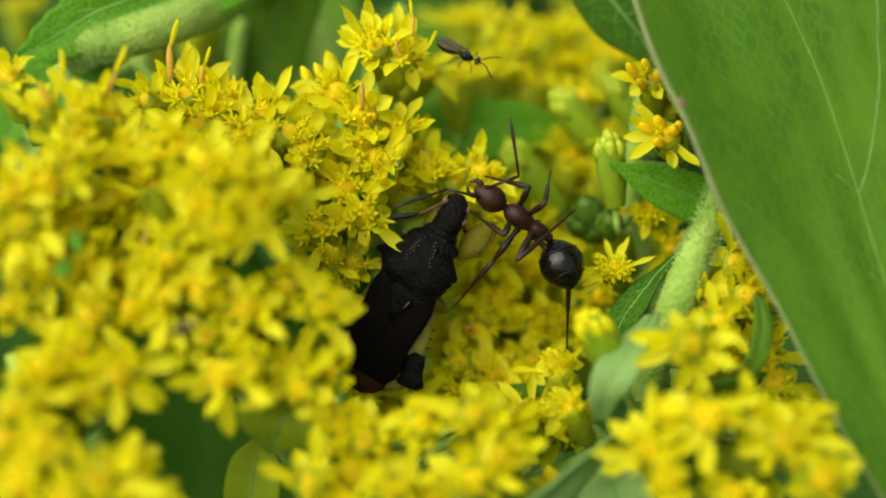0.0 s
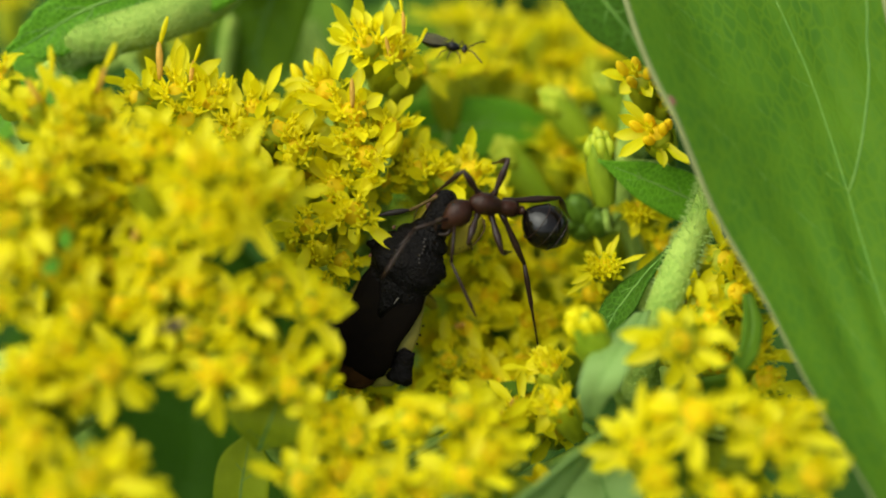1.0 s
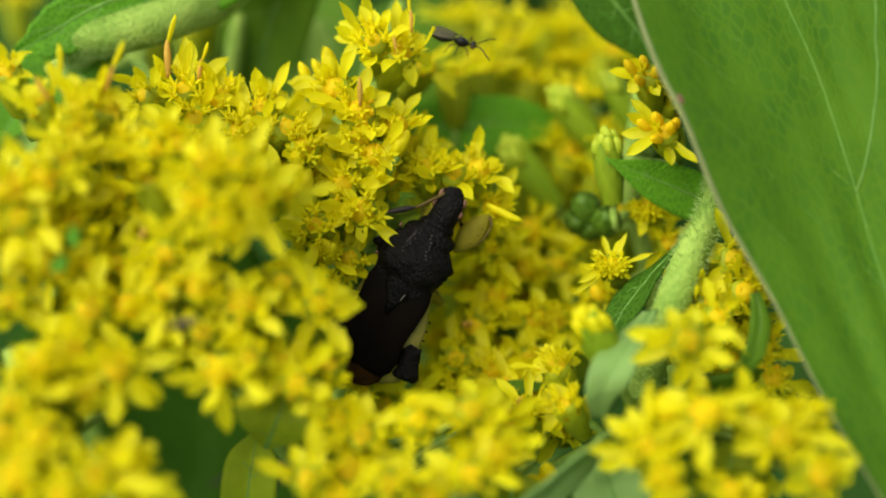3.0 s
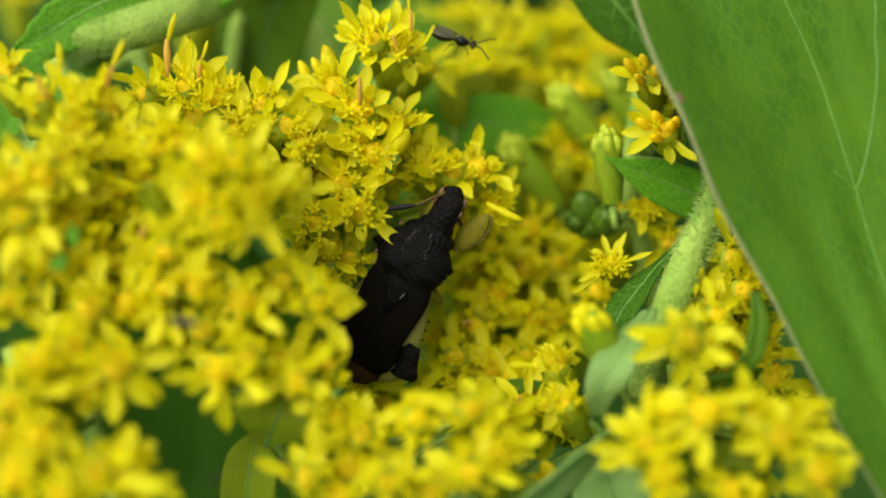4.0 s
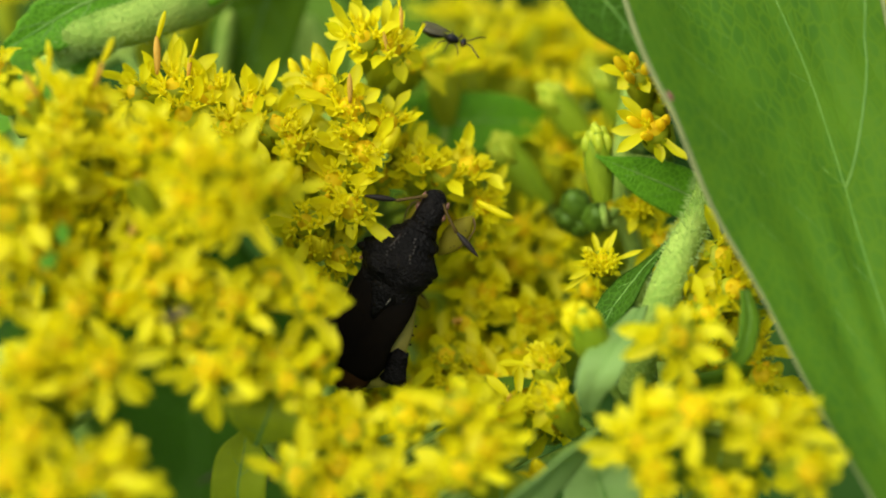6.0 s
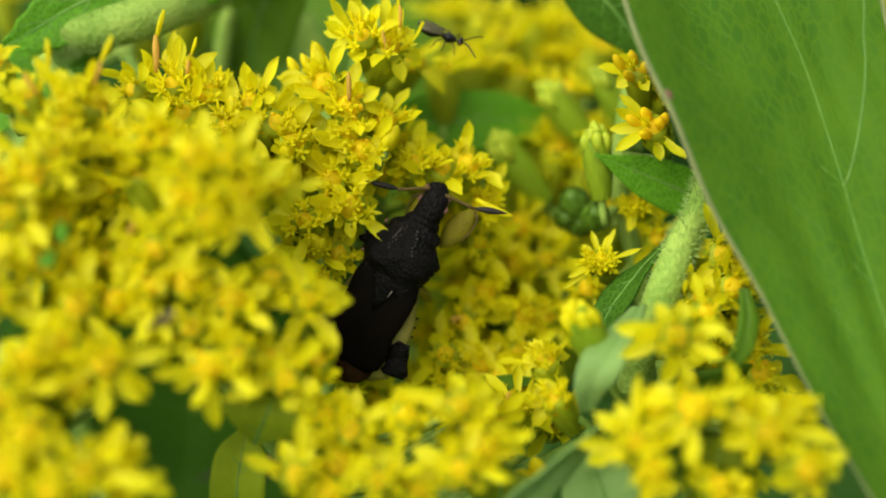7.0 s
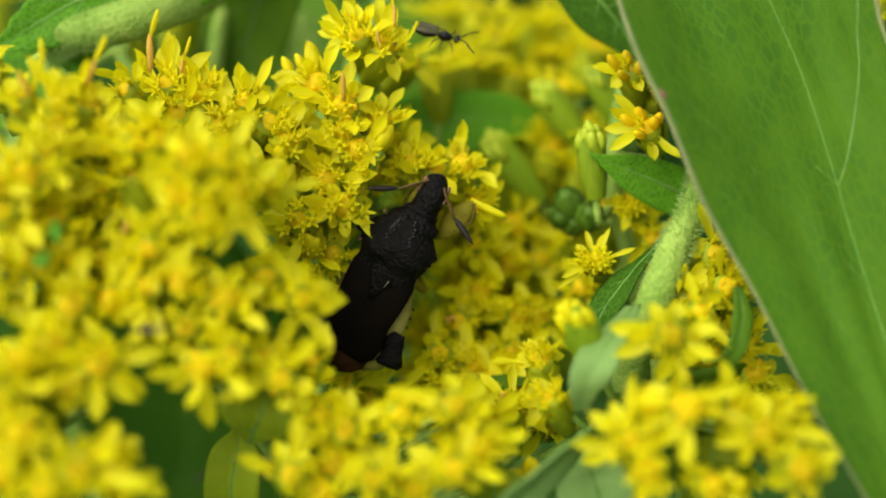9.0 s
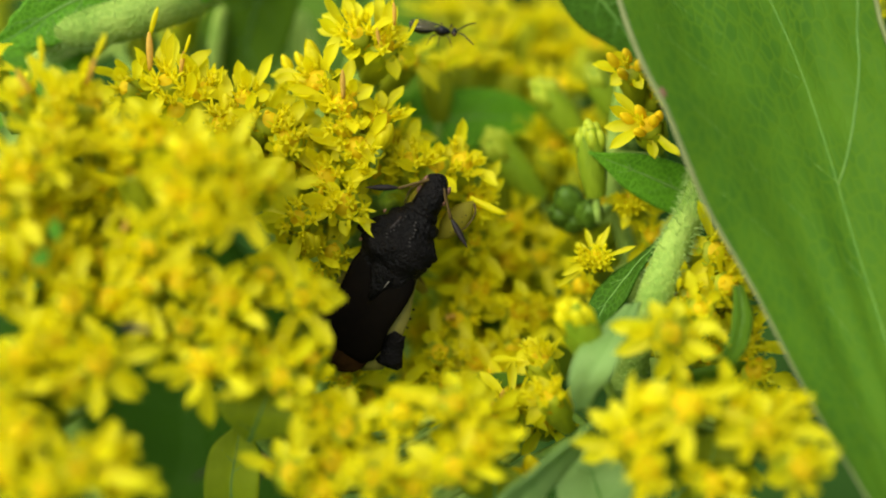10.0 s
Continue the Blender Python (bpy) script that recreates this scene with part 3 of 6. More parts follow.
def bract_cup(layers, around, length, r0, r1, scale_len, material, name, close=0.0, seed=1):
    """A cup of overlapping narrow bracts."""
    rng = random.Random(seed)
    bm = bmesh.new()
    rows = []
    for i in range(7):
        t = i / 6
        r = (r0 + (r1 - r0) * math.sin(min(1, t * 1.3) * math.pi / 2)) * (1 - close * t ** 3)
        rows.append((t * length, max(0.05, r * 0.9)))
    rings = [ring(bm, at(0, 0, z), Vector((1, 0, 0)), Vector((0, 1, 0)), r * MM, r * MM, 10) for z, r in rows]
    bridge(bm, rings)
    for k in range(layers):
        for a in range(around):
            ang = math.tau * (a + 0.5 * k + 0.15 * rng.random()) / around
            z0 = length * (0.02 + 0.62 * k / layers)
            z1 = min(length * 1.02, z0 + scale_len)
            out, sid = Vector((math.cos(ang), math.sin(ang), 0)), Vector((-math.sin(ang), math.cos(ang), 0))
            prev = None
            for s in range(5):
                t = s / 4
                z = z0 + (z1 - z0) * t
                r = float(np.interp(z / length, [i / 6 for i in range(7)], [q[1] for q in rows])) * 1.13 + 0.06 * t
                half = 1.25 * math.pi * r1 / around * (1 - t ** 3) * 0.8 + 0.01
                c = out * (r * MM) + Vector((0, 0, z * MM))
                cur = [bm.verts.new(c - sid * half * MM - out * 0.05 * MM), bm.verts.new(c + out * 0.05 * MM), bm.verts.new(c + sid * half * MM - out * 0.05 * MM)]
                if prev:
                    bm.faces.new((prev[0], prev[1], cur[1], cur[0]))
                    bm.faces.new((prev[1], prev[2], cur[2], cur[1]))
                prev = cur
    return mesh_of(name, bm, material)


def disc_mesh(closed, opened, girth, tall, seed, high=0.95, pale=False):
    """Swollen closed florets and slim open ones on a low dome; the open ones end in five pointed lobes round a thin column."""
    rng = random.Random(seed)
    bm = bmesh.new()
    dome = [ring(bm, at(0, 0, -0.35 + high * 0.75 * math.sin(a)), Vector((1, 0, 0)), Vector((0, 1, 0)), 0.62 * math.cos(a) * MM, 0.62 * math.cos(a) * MM, 11) for a in (0, 0.3, 0.6, 0.9, 1.15, 1.4)]
    bridge(bm, dome)
    count = closed + opened
    kinds = [k < closed for k in range(count)]
    rng.shuffle(kinds)
    for k, shut in enumerate(kinds):
        a, r = 2.4 * k + rng.uniform(-0.3, 0.3), 0.6 * math.sqrt((k + 0.3) / count)
        lean = Vector((math.cos(a) * r * 0.8, math.sin(a) * r * 0.8, 1)).normalized()
        foot = at(math.cos(a) * r * 0.75, math.sin(a) * r * 0.75, -0.3)
        side = lean.orthogonal().normalized()
        other = lean.cross(side)
        up = tall * rng.uniform(0.8, 1.2) - 0.4 * r
        first = len(bm.faces)
        if shut:
            g = girth * rng.uniform(0.85, 1.15)
            rings = [ring(bm, foot + lean * up * MM * f, side, other, q * g * MM, q * g * MM, 8) for f, q in zip((0, 0.3, 0.55, 0.75, 0.9, 0.98, 1.02), (0.5, 0.75, 1.0, 0.98, 0.72, 0.4, 0.1))]
            bridge(bm, rings)
            bm.faces.ensure_lookup_table()
            for f in bm.faces[first:]:
                f.material_index = int(pale)
            continue
        up *= 1.15
        rings = [ring(bm, foot + lean * up * MM * f, side, other, q * MM, q * MM, 6) for f, q in zip((0, 0.4, 0.7, 0.9), (0.07, 0.085, 0.12, 0.14))]
        bridge(bm, rings)
        tube([foot + lean * up * 0.7 * MM, foot + lean * up * MM * 1.1, foot + lean * up * MM * 1.25], [0.05 * MM, 0.05 * MM, 0.025 * MM], 5, bm)
        flare = rng.uniform(0.12, 0.34)
        for i in range(5):
            b = math.tau * i / 5 + k
            o = side * math.cos(b) + other * math.sin(b)
            p = other * math.cos(b) - side * math.sin(b)
            c = foot + lean * up * 0.86 * MM + o * 0.12 * MM
            tip = c + o * flare * MM + lean * 0.3 * MM
            wide = p * 0.08 * MM
            half = (c + tip) / 2 + lean * 0.03 * MM
            v = [bm.verts.new(q) for q in (c - wide, c + wide, half + wide * 0.8, half - wide * 0.8, tip)]
            bm.faces.new((v[0], v[1], v[2], v[3]))
            bm.faces.new((v[3], v[2], v[4]))
        bm.faces.ensure_lookup_table()
        for f in bm.faces[first:]:
            f.material_index = 1
    data = mesh_of("disc", bm, DISC)
    data.materials.append(PETAL)
    return data


def withered_mesh(name, material):
    pts = [at(0.1 * math.sin(2.2 * t), 0.05 * t, 1.9 * t) for t in np.linspace(0, 1, 7)]
    return mesh_of(name, tube(pts, [r * MM for r in (0.09, 0.12, 0.14, 0.15, 0.15, 0.12, 0.05)], 7), material)


PETAL_SHAPES = [(1.6, 0.58, -0.5), (1.85, 0.54, 0.25), (1.5, 0.62, -0.8), (1.9, 0.58, -0.2), (1.7, 0.52, 0.6), (1.75, 0.64, -1.0), (1.8, 0.5, 0.8), (1.5, 0.58, -0.3)]  # length, width, bend
PETALS = [petal_mesh(l, w, b, s) for s, (l, w, b) in enumerate(PETAL_SHAPES)]
CUPS = [bract_cup(3, 7, 2.5, 0.38, 0.72, 1.5, INVOLUCRE, "flower_head", seed=1), bract_cup(3, 6, 2.7, 0.34, 0.66, 1.6, INVOLUCRE, "flower_head", seed=2)]
# a mixed disc, one mostly open, one mostly shut, one with a few large shut florets, one dense dome
DISCS = [disc_mesh(1, 5, 0.16, 1.05, 5, 1.2), disc_mesh(0, 7, 0.16, 1.15, 6, 1.15), disc_mesh(3, 4, 0.16, 1.0, 7, 1.2), disc_mesh(5, 1, 0.25, 1.5, 8), disc_mesh(22, 12, 0.11, 1.05, 9, 1.2, pale=True)]
FADED = [withered_mesh("withered_floret", WITHERED), withered_mesh("floret", PETAL)]
BUDS = [bract_cup(4, 7, 3.4, 0.4, 0.68, 1.5, BUD, "flower_bud", close=0.35, seed=3), bract_cup(3, 6, 1.4, 0.5, 0.62, 0.8, BUD_ROUND, "flower_bud", close=0.6, seed=4)]


def yellow_bud_mesh():
    """A closed yellow bud of a few rounded petals pressed together."""
    bm = bmesh.new()
    for k in range(4):
        a = math.tau * k / 4 + 0.4
        o = Vector((math.cos(a), math.sin(a), 0)) * (0.16 * MM if k else 0.05 * MM)
        tall = 1.5 - 0.1 * k
        rings = [ring(bm, o * (1 - 0.5 * f) + at(0, 0, tall * f), Vector((1, 0, 0)), Vector((0, 1, 0)), w * MM, w * MM, 9) for f, w in zip((0, 0.2, 0.45, 0.7, 0.88, 0.97, 1.0), (0.14, 0.26, 0.33, 0.3, 0.2, 0.1, 0.02))]
        bridge(bm, rings)
    return mesh_of("flower_bud", bm, PETAL)


BUDS.append(yellow_bud_mesh())


def bud_tip_mesh(material):
    """A dome of closed petal tips packed into the mouth of a bud."""
    rng = random.Random(8)
    bm = bmesh.new()
    for k in range(9):
        a, q = 2.4 * k, math.sqrt((k + 0.4) / 9)
        o = Vector((math.cos(a), math.sin(a), 0)) * (0.5 * q * MM)
        tall = rng.uniform(3.65, 3.85) - 0.55 * q * q
        pts = [o + at(0, 0, 2.4), o * 1.12 + at(0, 0, tall - 0.45), o * 1.08 + at(0, 0, tall - 0.2), o + at(0, 0, tall - 0.06), o * 0.95 + at(0, 0, tall)]
        tube(pts, [w * MM for w in (0.24, 0.26, 0.22, 0.14, 0.04)], 8, bm)
    return mesh_of("closed_petals", bm, material)


BUD_TOPS = [bud_tip_mesh(BUD_TIP), bud_tip_mesh(PETAL)]


def frame_to(point, way, spin, size):
    turn = way.to_track_quat("Z", "Y").to_matrix().to_4x4()
    return Matrix.Translation(point) @ turn @ pose(0, 0, 0, 0, 0, spin) @ Matrix.Diagonal((size, size, size, 1))


def pedicel(spray, base, start, way, branch):
    """The thin stalk from a head back to its branch."""
    end = min(branch, key=lambda q: (q - start).length + 0.3 * (q - start).dot(Vector((0, 1, 0))))
    bend = start - way * 1.2 * MM
    line = smooth_line([end - base, end.lerp(bend, 0.6) - base - Vector((0, 0, 0.4 * MM)), bend - base, start + way * 0.15 * MM - base], 3)
    part("pedicel", tube(line, [0.2 * MM] * len(line), 5), STEM, spray)


class Spray:
    """A flowering side shoot: a branch with heads, buds and withered florets on it, placed in millimetres on the stage."""

    def __init__(self, label, branch_points, seed):
        self.rng = random.Random(seed)
        self.base = branch_points[0]
        self.ob = thing("goldenrod_spray", label, "flower spray", stage(self.base), "sprays of the goldenrod")
        self.branch = smooth_line(branch_points, 8)
        part("branch", tube([p - self.base for p in self.branch], [0.45 * MM] * len(self.branch), 8), STEM, self.ob)
        root = root_line(self.base)
        part("stalk", tube([p - self.base for p in root], [0.5 * MM] * len(root), 8), STEM, self.ob)
        self.heads = []

    def head(self, x, y, z, way, size, tips=(), more=8, spread=0.8, faded=0, disc=None, wide=1.14):
        """A flower head facing way; tips are where single petals end, from the middle of the disc; more petals stand round about."""
        rng = self.rng
        self.heads.append((x, y, z, way, size))
        way = Vector(way).normalized()
        middle = at(x, y, z) - self.base
        cup = part("flower_head", rng.choice(CUPS), None, self.ob, m=frame_to(middle - way * 2.4 * MM * size, way, rng.uniform(0, 360), size))
        inside = cup.matrix_basis.inverted()
        for dx, dy, *dz in tips:
            d = Vector((dx, dy, dz[0] if dz else math.hypot(dx, dy) * rng.uniform(-0.1, 0.3)))
            kind = rng.randrange(len(PETALS))
            x_axis = d.normalized()
            face = way * 0.5 + Vector((rng.uniform(-0.45, 0.45), rng.uniform(-0.3, 0.5), 0.7))
            z_axis = (face - x_axis * face.dot(x_axis)).normalized()
            m = Matrix((x_axis, z_axis.cross(x_axis), z_axis)).transposed().to_4x4()
            m.translation = middle + x_axis * 0.28 * size * MM
            long = max(0.5, (d.length - 0.28 * size) / PETAL_SHAPES[kind][0])
            girth = size * wide * rng.uniform(0.85, 1.1)
            part("ray_petal", PETALS[kind], None, cup, m=inside @ m @ Matrix.Diagonal((long, girth, girth, 1)))
        turn = rng.uniform(0, 360)
        for k in range(more):
            ang = turn + 360 * k / more + rng.uniform(-15, 15)
            lift = 72 - spread * 62 + rng.uniform(-14, 14)
            part("ray_petal", rng.choice(PETALS), None, cup, m=pose(0, 0, 0, 0, 0, ang) @ pose(0.45 * MM, 0, 2.35 * MM, 0, -lift, 0) @ pose(0, 0, 0, rng.uniform(-25, 25)))
        part("disc", DISCS[rng.randrange(3) if disc is None else disc], None, cup, m=pose(0, 0, 2.35 * MM, 0, 0, rng.uniform(0, 360)))
        for k in range(faded):
            part("withered_floret", FADED[0], None, cup, "withered orange-brown floret", m=pose(0.25 * MM, 0.3 * k * MM, 2.2 * MM, rng.uniform(-12, 12), rng.uniform(-12, 12), 0))
        pedicel(self.ob, self.base, at(x, y, z) - way * 2.4 * MM * size, way, self.branch)

    def bud(self, x, y, z, way, size, kind):
        """A closed bud that ends at the point: 0 tall and green, 1 round and green, 2 yellow, 3 tall with a yellow top."""
        way = Vector(way).normalized()
        start = at(x, y, z) - way * (3.7, 1.4, 1.5, 3.7)[kind] * size * MM
        shape, label = ((BUDS[0], "closed green bud"), (BUDS[1], "closed round green bud"), (BUDS[2], "closed yellow bud"), (BUDS[0], "green bud with a yellow top"))[kind]
        ob = part("flower_bud", shape, None, self.ob, label, m=frame_to(start - self.base, way, self.rng.uniform(0, 360), size))
        if kind in (0, 3):
            part("closed_petals", BUD_TOPS[kind == 3], None, ob, "closed petal tips")
        pedicel(self.ob, self.base, start, way, self.branch)

    def floret(self, low, top, fresh=False):
        """A single floret standing out between two points, withered or still yellow."""
        m = frame_to(low - self.base, (top - low).normalized(), self.rng.uniform(0, 360), (top - low).length / (1.9 * MM))
        label = "yellow tubular floret" if fresh else "withered orange-brown floret"
        part("floret" if fresh else "withered_floret", FADED[fresh], None, self.ob, label, m=m @ Matrix.Diagonal((1.2, 1.2, 1, 1)))

    def fill(self, count, drop):
        """Heads deeper in the spray, below those in front; none where the bug sits or where gaps show."""
        rng = self.rng
        front = list(self.heads)
        for k in range(count):
            x, y, z, way, size = rng.choice(front)
            x, y, z = x + rng.uniform(-2.4, 2.4), y + rng.uniform(-2.4, 0.5), z - rng.uniform(*drop)
            near = max(0, min(1, ((x + 3.6) * 4.2 + (y + 6.0) * 8.6) / 91.6))
            on_bug = z > -4 and math.hypot(x + 3.6 - 4.2 * near, y + 6.0 - 8.6 * near) < (4.2 if z > 1.5 else 2.9)
            gap = math.hypot(x + 11, y + 9) < 3.6 or math.hypot(x + 10.4, y + 6.8) < 2.4 or math.hypot(x - 7.4, y + 5.2) < 2.2 or z < -7 and abs(x) < 2.6 and abs(y - 6.3) < 1.6 or -10.8 < x < -4.4 and y > 6.2
            if not (on_bug or gap):
                self.head(x, y, z, (way[0] + rng.uniform(-0.4, 0.4), way[1] + rng.uniform(-0.3, 0.4), way[2]), size * rng.uniform(0.85, 1.05), more=rng.randint(8, 10), spread=rng.uniform(0.3, 0.9))


def spray_of(label, branch_points, flowers, seed=1, fill=0):
    """A spray of scattered heads far behind."""
    s = Spray(label, branch_points, seed)
    for x, y, z, dx, dy, dz, size, spread in flowers:
        s.head(x, y, z, (dx, dy + 0.8, dz * 0.4), size, more=9, spread=spread)
    s.fill(fill, (2.0, 4.0))


def build_sprays():
    s = Spray("spray of freshly opened yellow goldenrod flowers above the bug", [at(0, -6, -11), at(-2, 0, -8), at(-4, 5, -7), at(-3.5, 9, -6), at(-2, 12, -6)], seed=11)
    s.head(-3.08, 9.12, -0.6, (-0.2, 0.48, 0.9), 1.1, [(-0.56, 1.64), (0.00, 1.47), (0.76, 1.47), (-1.87, 1.57), (-1.87, 0.40), (-1.36, -0.38), (-1.57, 1.06), (-0.35, -1.01)], more=4, spread=0.5, disc=1, wide=1.02)
    s.head(-1.93, 8.75, -0.8, (0.3, 0.48, 0.8), 1.05, [(0.30, 1.98), (0.68, 1.67), (1.07, 0.86), (1.57, -0.30), (0.68, -1.37), (-0.46, -1.12), (-0.84, -0.41)], more=3, spread=0.5, wide=1.02)
    s.floret(at(-1.99, 8.50, 0.2), at(-2.17, 9.34, 0.5))
    s.floret(at(-1.43, 9.56, -0.2), at(-1.51, 10.52, 0.1))
    s.floret(at(-1.51, 10.47, -0.2), at(-1.58, 11.22, 0.1), fresh=True)
    s.floret(at(-3.62, 6.18, 0.9), at(-3.69, 7.41, 1.2))
    s.head(-4.82, 7.05, -0.2, (-0.5, 0.36, 0.9), 1.1, [(-1.91, 0.20), (-1.76, -0.55), (-0.50, -1.13), (-0.65, 1.00), (0.20, 1.20), (0.83, 0.25), (-0.38, 1.91)], more=3, spread=0.5, disc=0, wide=1.02)
    s.head(-3.68, 5.99, 0.3, (0, 0.36, 1.1), 1.1, [(1.34, 0.80), (2.21, 0.10), (-0.90, 0.80), (-1.27, -0.12), (0.47, 0.80), (-0.50, 0.60), (0.80, -0.62)], more=3, spread=0.5, disc=2, wide=1.02)
    s.bud(-6.49, 8.34, -0.8, (-0.5, 0.8, 0.3), 0.62, 2)
    s.bud(-5.86, 8.50, -0.8, (-0.4, 0.9, 0.3), 0.6, 2)
    s.bud(-5.25, 8.90, 0, (-0.3, 0.9, 0.4), 0.95, 2)
    s.head(-2.12, 5.46, -0.6, (0.2, 0.3, 1.1), 1.05, [(0.08, 0.73), (0.88, 0.25), (1.06, 1.52), (-0.71, 0.51), (0.40, -0.94), (-0.45, -0.63)], more=3, spread=0.6, wide=1.02)
    s.head(-3.59, 5.01, 0.2, (-0.2, 0.24, 1.2), 1.05, [(-1.30, 0.00), (-1.00, 0.62), (-0.55, -0.55), (0.50, 0.75), (0.90, 0.10), (0.00, -0.95)], more=3, spread=0.7, disc=1, wide=1.02)
    s.bud(-1.53, 5.15, 0.8, (0.4, 0.8, 0.4), 0.9, 2)
    s.head(-3.03, 4.05, 0.4, (0, 0.24, 1.2), 1.1, [(-1.24, -0.35), (-1.09, 0.25), (-0.55, -1.09), (0.70, 0.40), (1.24, -0.20), (0.94, -0.84), (0.15, -1.29)], more=3, spread=0.7, disc=0, wide=1.02)
    s.head(-4.50, 2.78, 0, (-0.3, 0.24, 1.2), 1.1, [(-1.30, 1.35), (-0.65, 1.55), (-1.30, 0.20), (-1.20, -0.55), (0.90, 0.75), (1.28, 0.00), (-0.10, 1.25), (0.35, -1.00)], more=3, spread=0.7, disc=2, wide=1.02)
    s.head(-3.57, 1.56, 0.5, (0.1, 0.12, 1.2), 1.1, [(-1.93, 0.40), (-1.59, -0.15), (-0.69, 0.99), (0.59, 1.19), (1.00, 0.40), (0.75, -0.50), (0.00, -1.29), (-0.84, -0.89)], more=3, disc=1, wide=1.02)
    s.head(-5.54, 0.96, 0.6, (-0.2, 0.18, 1.2), 1.05, [(-1.88, 0.69), (-1.93, 0.10), (-0.49, -0.15), (-0.20, 1.24), (1.14, 0.59), (0.74, -0.69), (-0.10, -1.19)], more=3, wide=1.02)
    s.head(-5.38, -0.17, 0.2, (0.1, 0.12, 1.3), 1, [(0.65, 0.90), (1.05, -0.05), (0.40, -1.00), (-0.75, 0.70), (-1.05, -0.30)], more=3, disc=0, wide=1.02)
    s.bud(-5.18, 0.39, 1.3, (-0.2, 0.7, 0.7), 0.85, 2)
    s.bud(-4.75, 0.22, 1.2, (0.2, 0.7, 0.7), 0.85, 2)
    s.head(-4.18, -0.53, -0.4, (0.1, 0.06, 1.3), 1, [(0.00, 1.31), (0.71, 1.06), (-0.76, -0.20), (0.50, -0.45), (-0.38, -1.08)], more=2, wide=1.02)
    s.head(-4.92, -1.48, -0.3, (0, 0.06, 1.3), 1, [(0.70, 0.55), (-0.25, -1.01), (-0.88, 0.00), (0.05, 0.96)], more=3, wide=1.02)
    s.head(-2.41, 3.15, -1.4, (0.3, 0.3, 1.1), 1, [(1.28, 0.72), (1.49, 0.00), (0.26, -1.08), (0.77, -0.56)], more=3, spread=0.7, wide=1.02)
    s.head(-0.72, 3.61, -1.4, (0, 0.48, 1), 1.05, [(-0.72, 0.72), (-0.28, 0.82), (0.41, 1.08), (1.13, 0.82), (0.72, -0.26), (-0.67, 0.00), (0.03, -1.03)], more=3, spread=0.6, disc=1, wide=1.02)
    s.head(0.41, 3.31, -1.5, (0.1, 0.48, 0.9), 1.05, [(-0.56, 1.28), (0.15, 1.13), (0.62, 0.95), (-0.72, 0.31), (0.51, -0.46), (-0.26, -0.72)], more=3, spread=0.6, wide=1.02)
    s.head(1.60, 3.53, -1.7, (0.2, 0.48, 0.9), 1.05, [(-0.21, 1.34), (0.15, 1.19), (0.57, 0.31), (1.03, 0.10), (0.62, -0.93), (-0.52, 0.36), (0.10, -1.19)], more=3, spread=0.6, disc=0, wide=1.02)
    s.head(2.25, 1.81, -2.6, (0.3, 0.18, 1.2), 1, [(0.92, 0.52), (1.31, 1.10), (-0.52, 0.58), (-0.73, -0.73), (0.78, -0.99)], more=3, wide=1.02)
    s.floret(at(1.98, 1.95, -0.8), at(3.60, 1.29, -0.5), fresh=True)
    s.head(2.23, 0.03, -3.6, (0.2, 0.12, 1.3), 1, [(0.98, 0.27), (0.05, -1.33), (-0.74, -0.80)], more=4, wide=1.02)
    s.fill(14, (2.4, 4.5))
    s = Spray("yellow goldenrod flowers with withered orange florets on top", [at(-6, -2, -10), at(-9, 3, -6), at(-11, 6, -5), at(-12.5, 8, -5)], seed=12)
    s.head(-11.44, 6.93, -0.2, (-0.1, 0.54, 0.8), 1.1, [(-0.33, 2.38), (0.00, 2.48), (0.40, 2.33), (-0.50, 1.68), (-0.70, 0.00), (-0.55, -0.63), (0.30, -0.78), (0.70, 0.13)], more=3, spread=0.4, disc=1, wide=1.02)
    s.floret(at(-12.14, 7.50, 0.2), at(-12.19, 9.12, 0.5))
    s.floret(at(-12.16, 9.06, 0.1), at(-11.78, 10.26, 0.4), fresh=True)
    s.floret(at(-10.78, 7.28, 0.4), at(-10.63, 8.27, 0.7))
    s.floret(at(-10.60, 8.28, 0.3), at(-10.35, 9.03, 0.6), fresh=True)
    s.head(-9.94, 6.55, -0.2, (0.1, 0.54, 0.8), 1.1, [(-0.40, 1.91), (0.00, 1.86), (0.80, 0.95), (1.00, 1.05), (-0.65, 0.70), (-0.58, -0.63), (0.35, -0.65), (0.85, 0.05)], more=3, spread=0.4, disc=1, wide=1.02)
    s.head(-13.24, 6.82, -0.8, (-0.9, 0.18, 0.7), 1, [(-1.07, 0.30), (-1.01, -0.15), (-0.86, -0.51), (-0.18, 1.32), (-0.43, 0.81), (0.58, 1.07)], more=4, spread=0.4, wide=1.02)
    s.head(-8.05, 6.15, 0, (0.1, 0.54, 0.9), 1.1, [(-0.43, 1.75), (-0.15, 1.78), (0.30, 1.48), (0.90, 1.00), (1.25, 0.38), (1.33, -0.25), (-0.25, -0.75), (0.90, -0.78)], more=3, spread=0.4, disc=2, wide=1.02)
    s.head(-6.95, 5.21, 0.2, (0.5, 0.3, 1), 1.05, [(1.37, 0.10), (1.57, -0.40), (0.52, 0.67), (0.22, -0.75), (-0.87, -0.15), (0.87, 0.50)], more=3, spread=0.6, wide=1.02)
    s.bud(-8.78, 6.43, 0.8, (-0.2, 0.9, 0.4), 1, 2)
    s.bud(-8.43, 5.79, 1.1, (0, 0.9, 0.5), 1.2, 2)
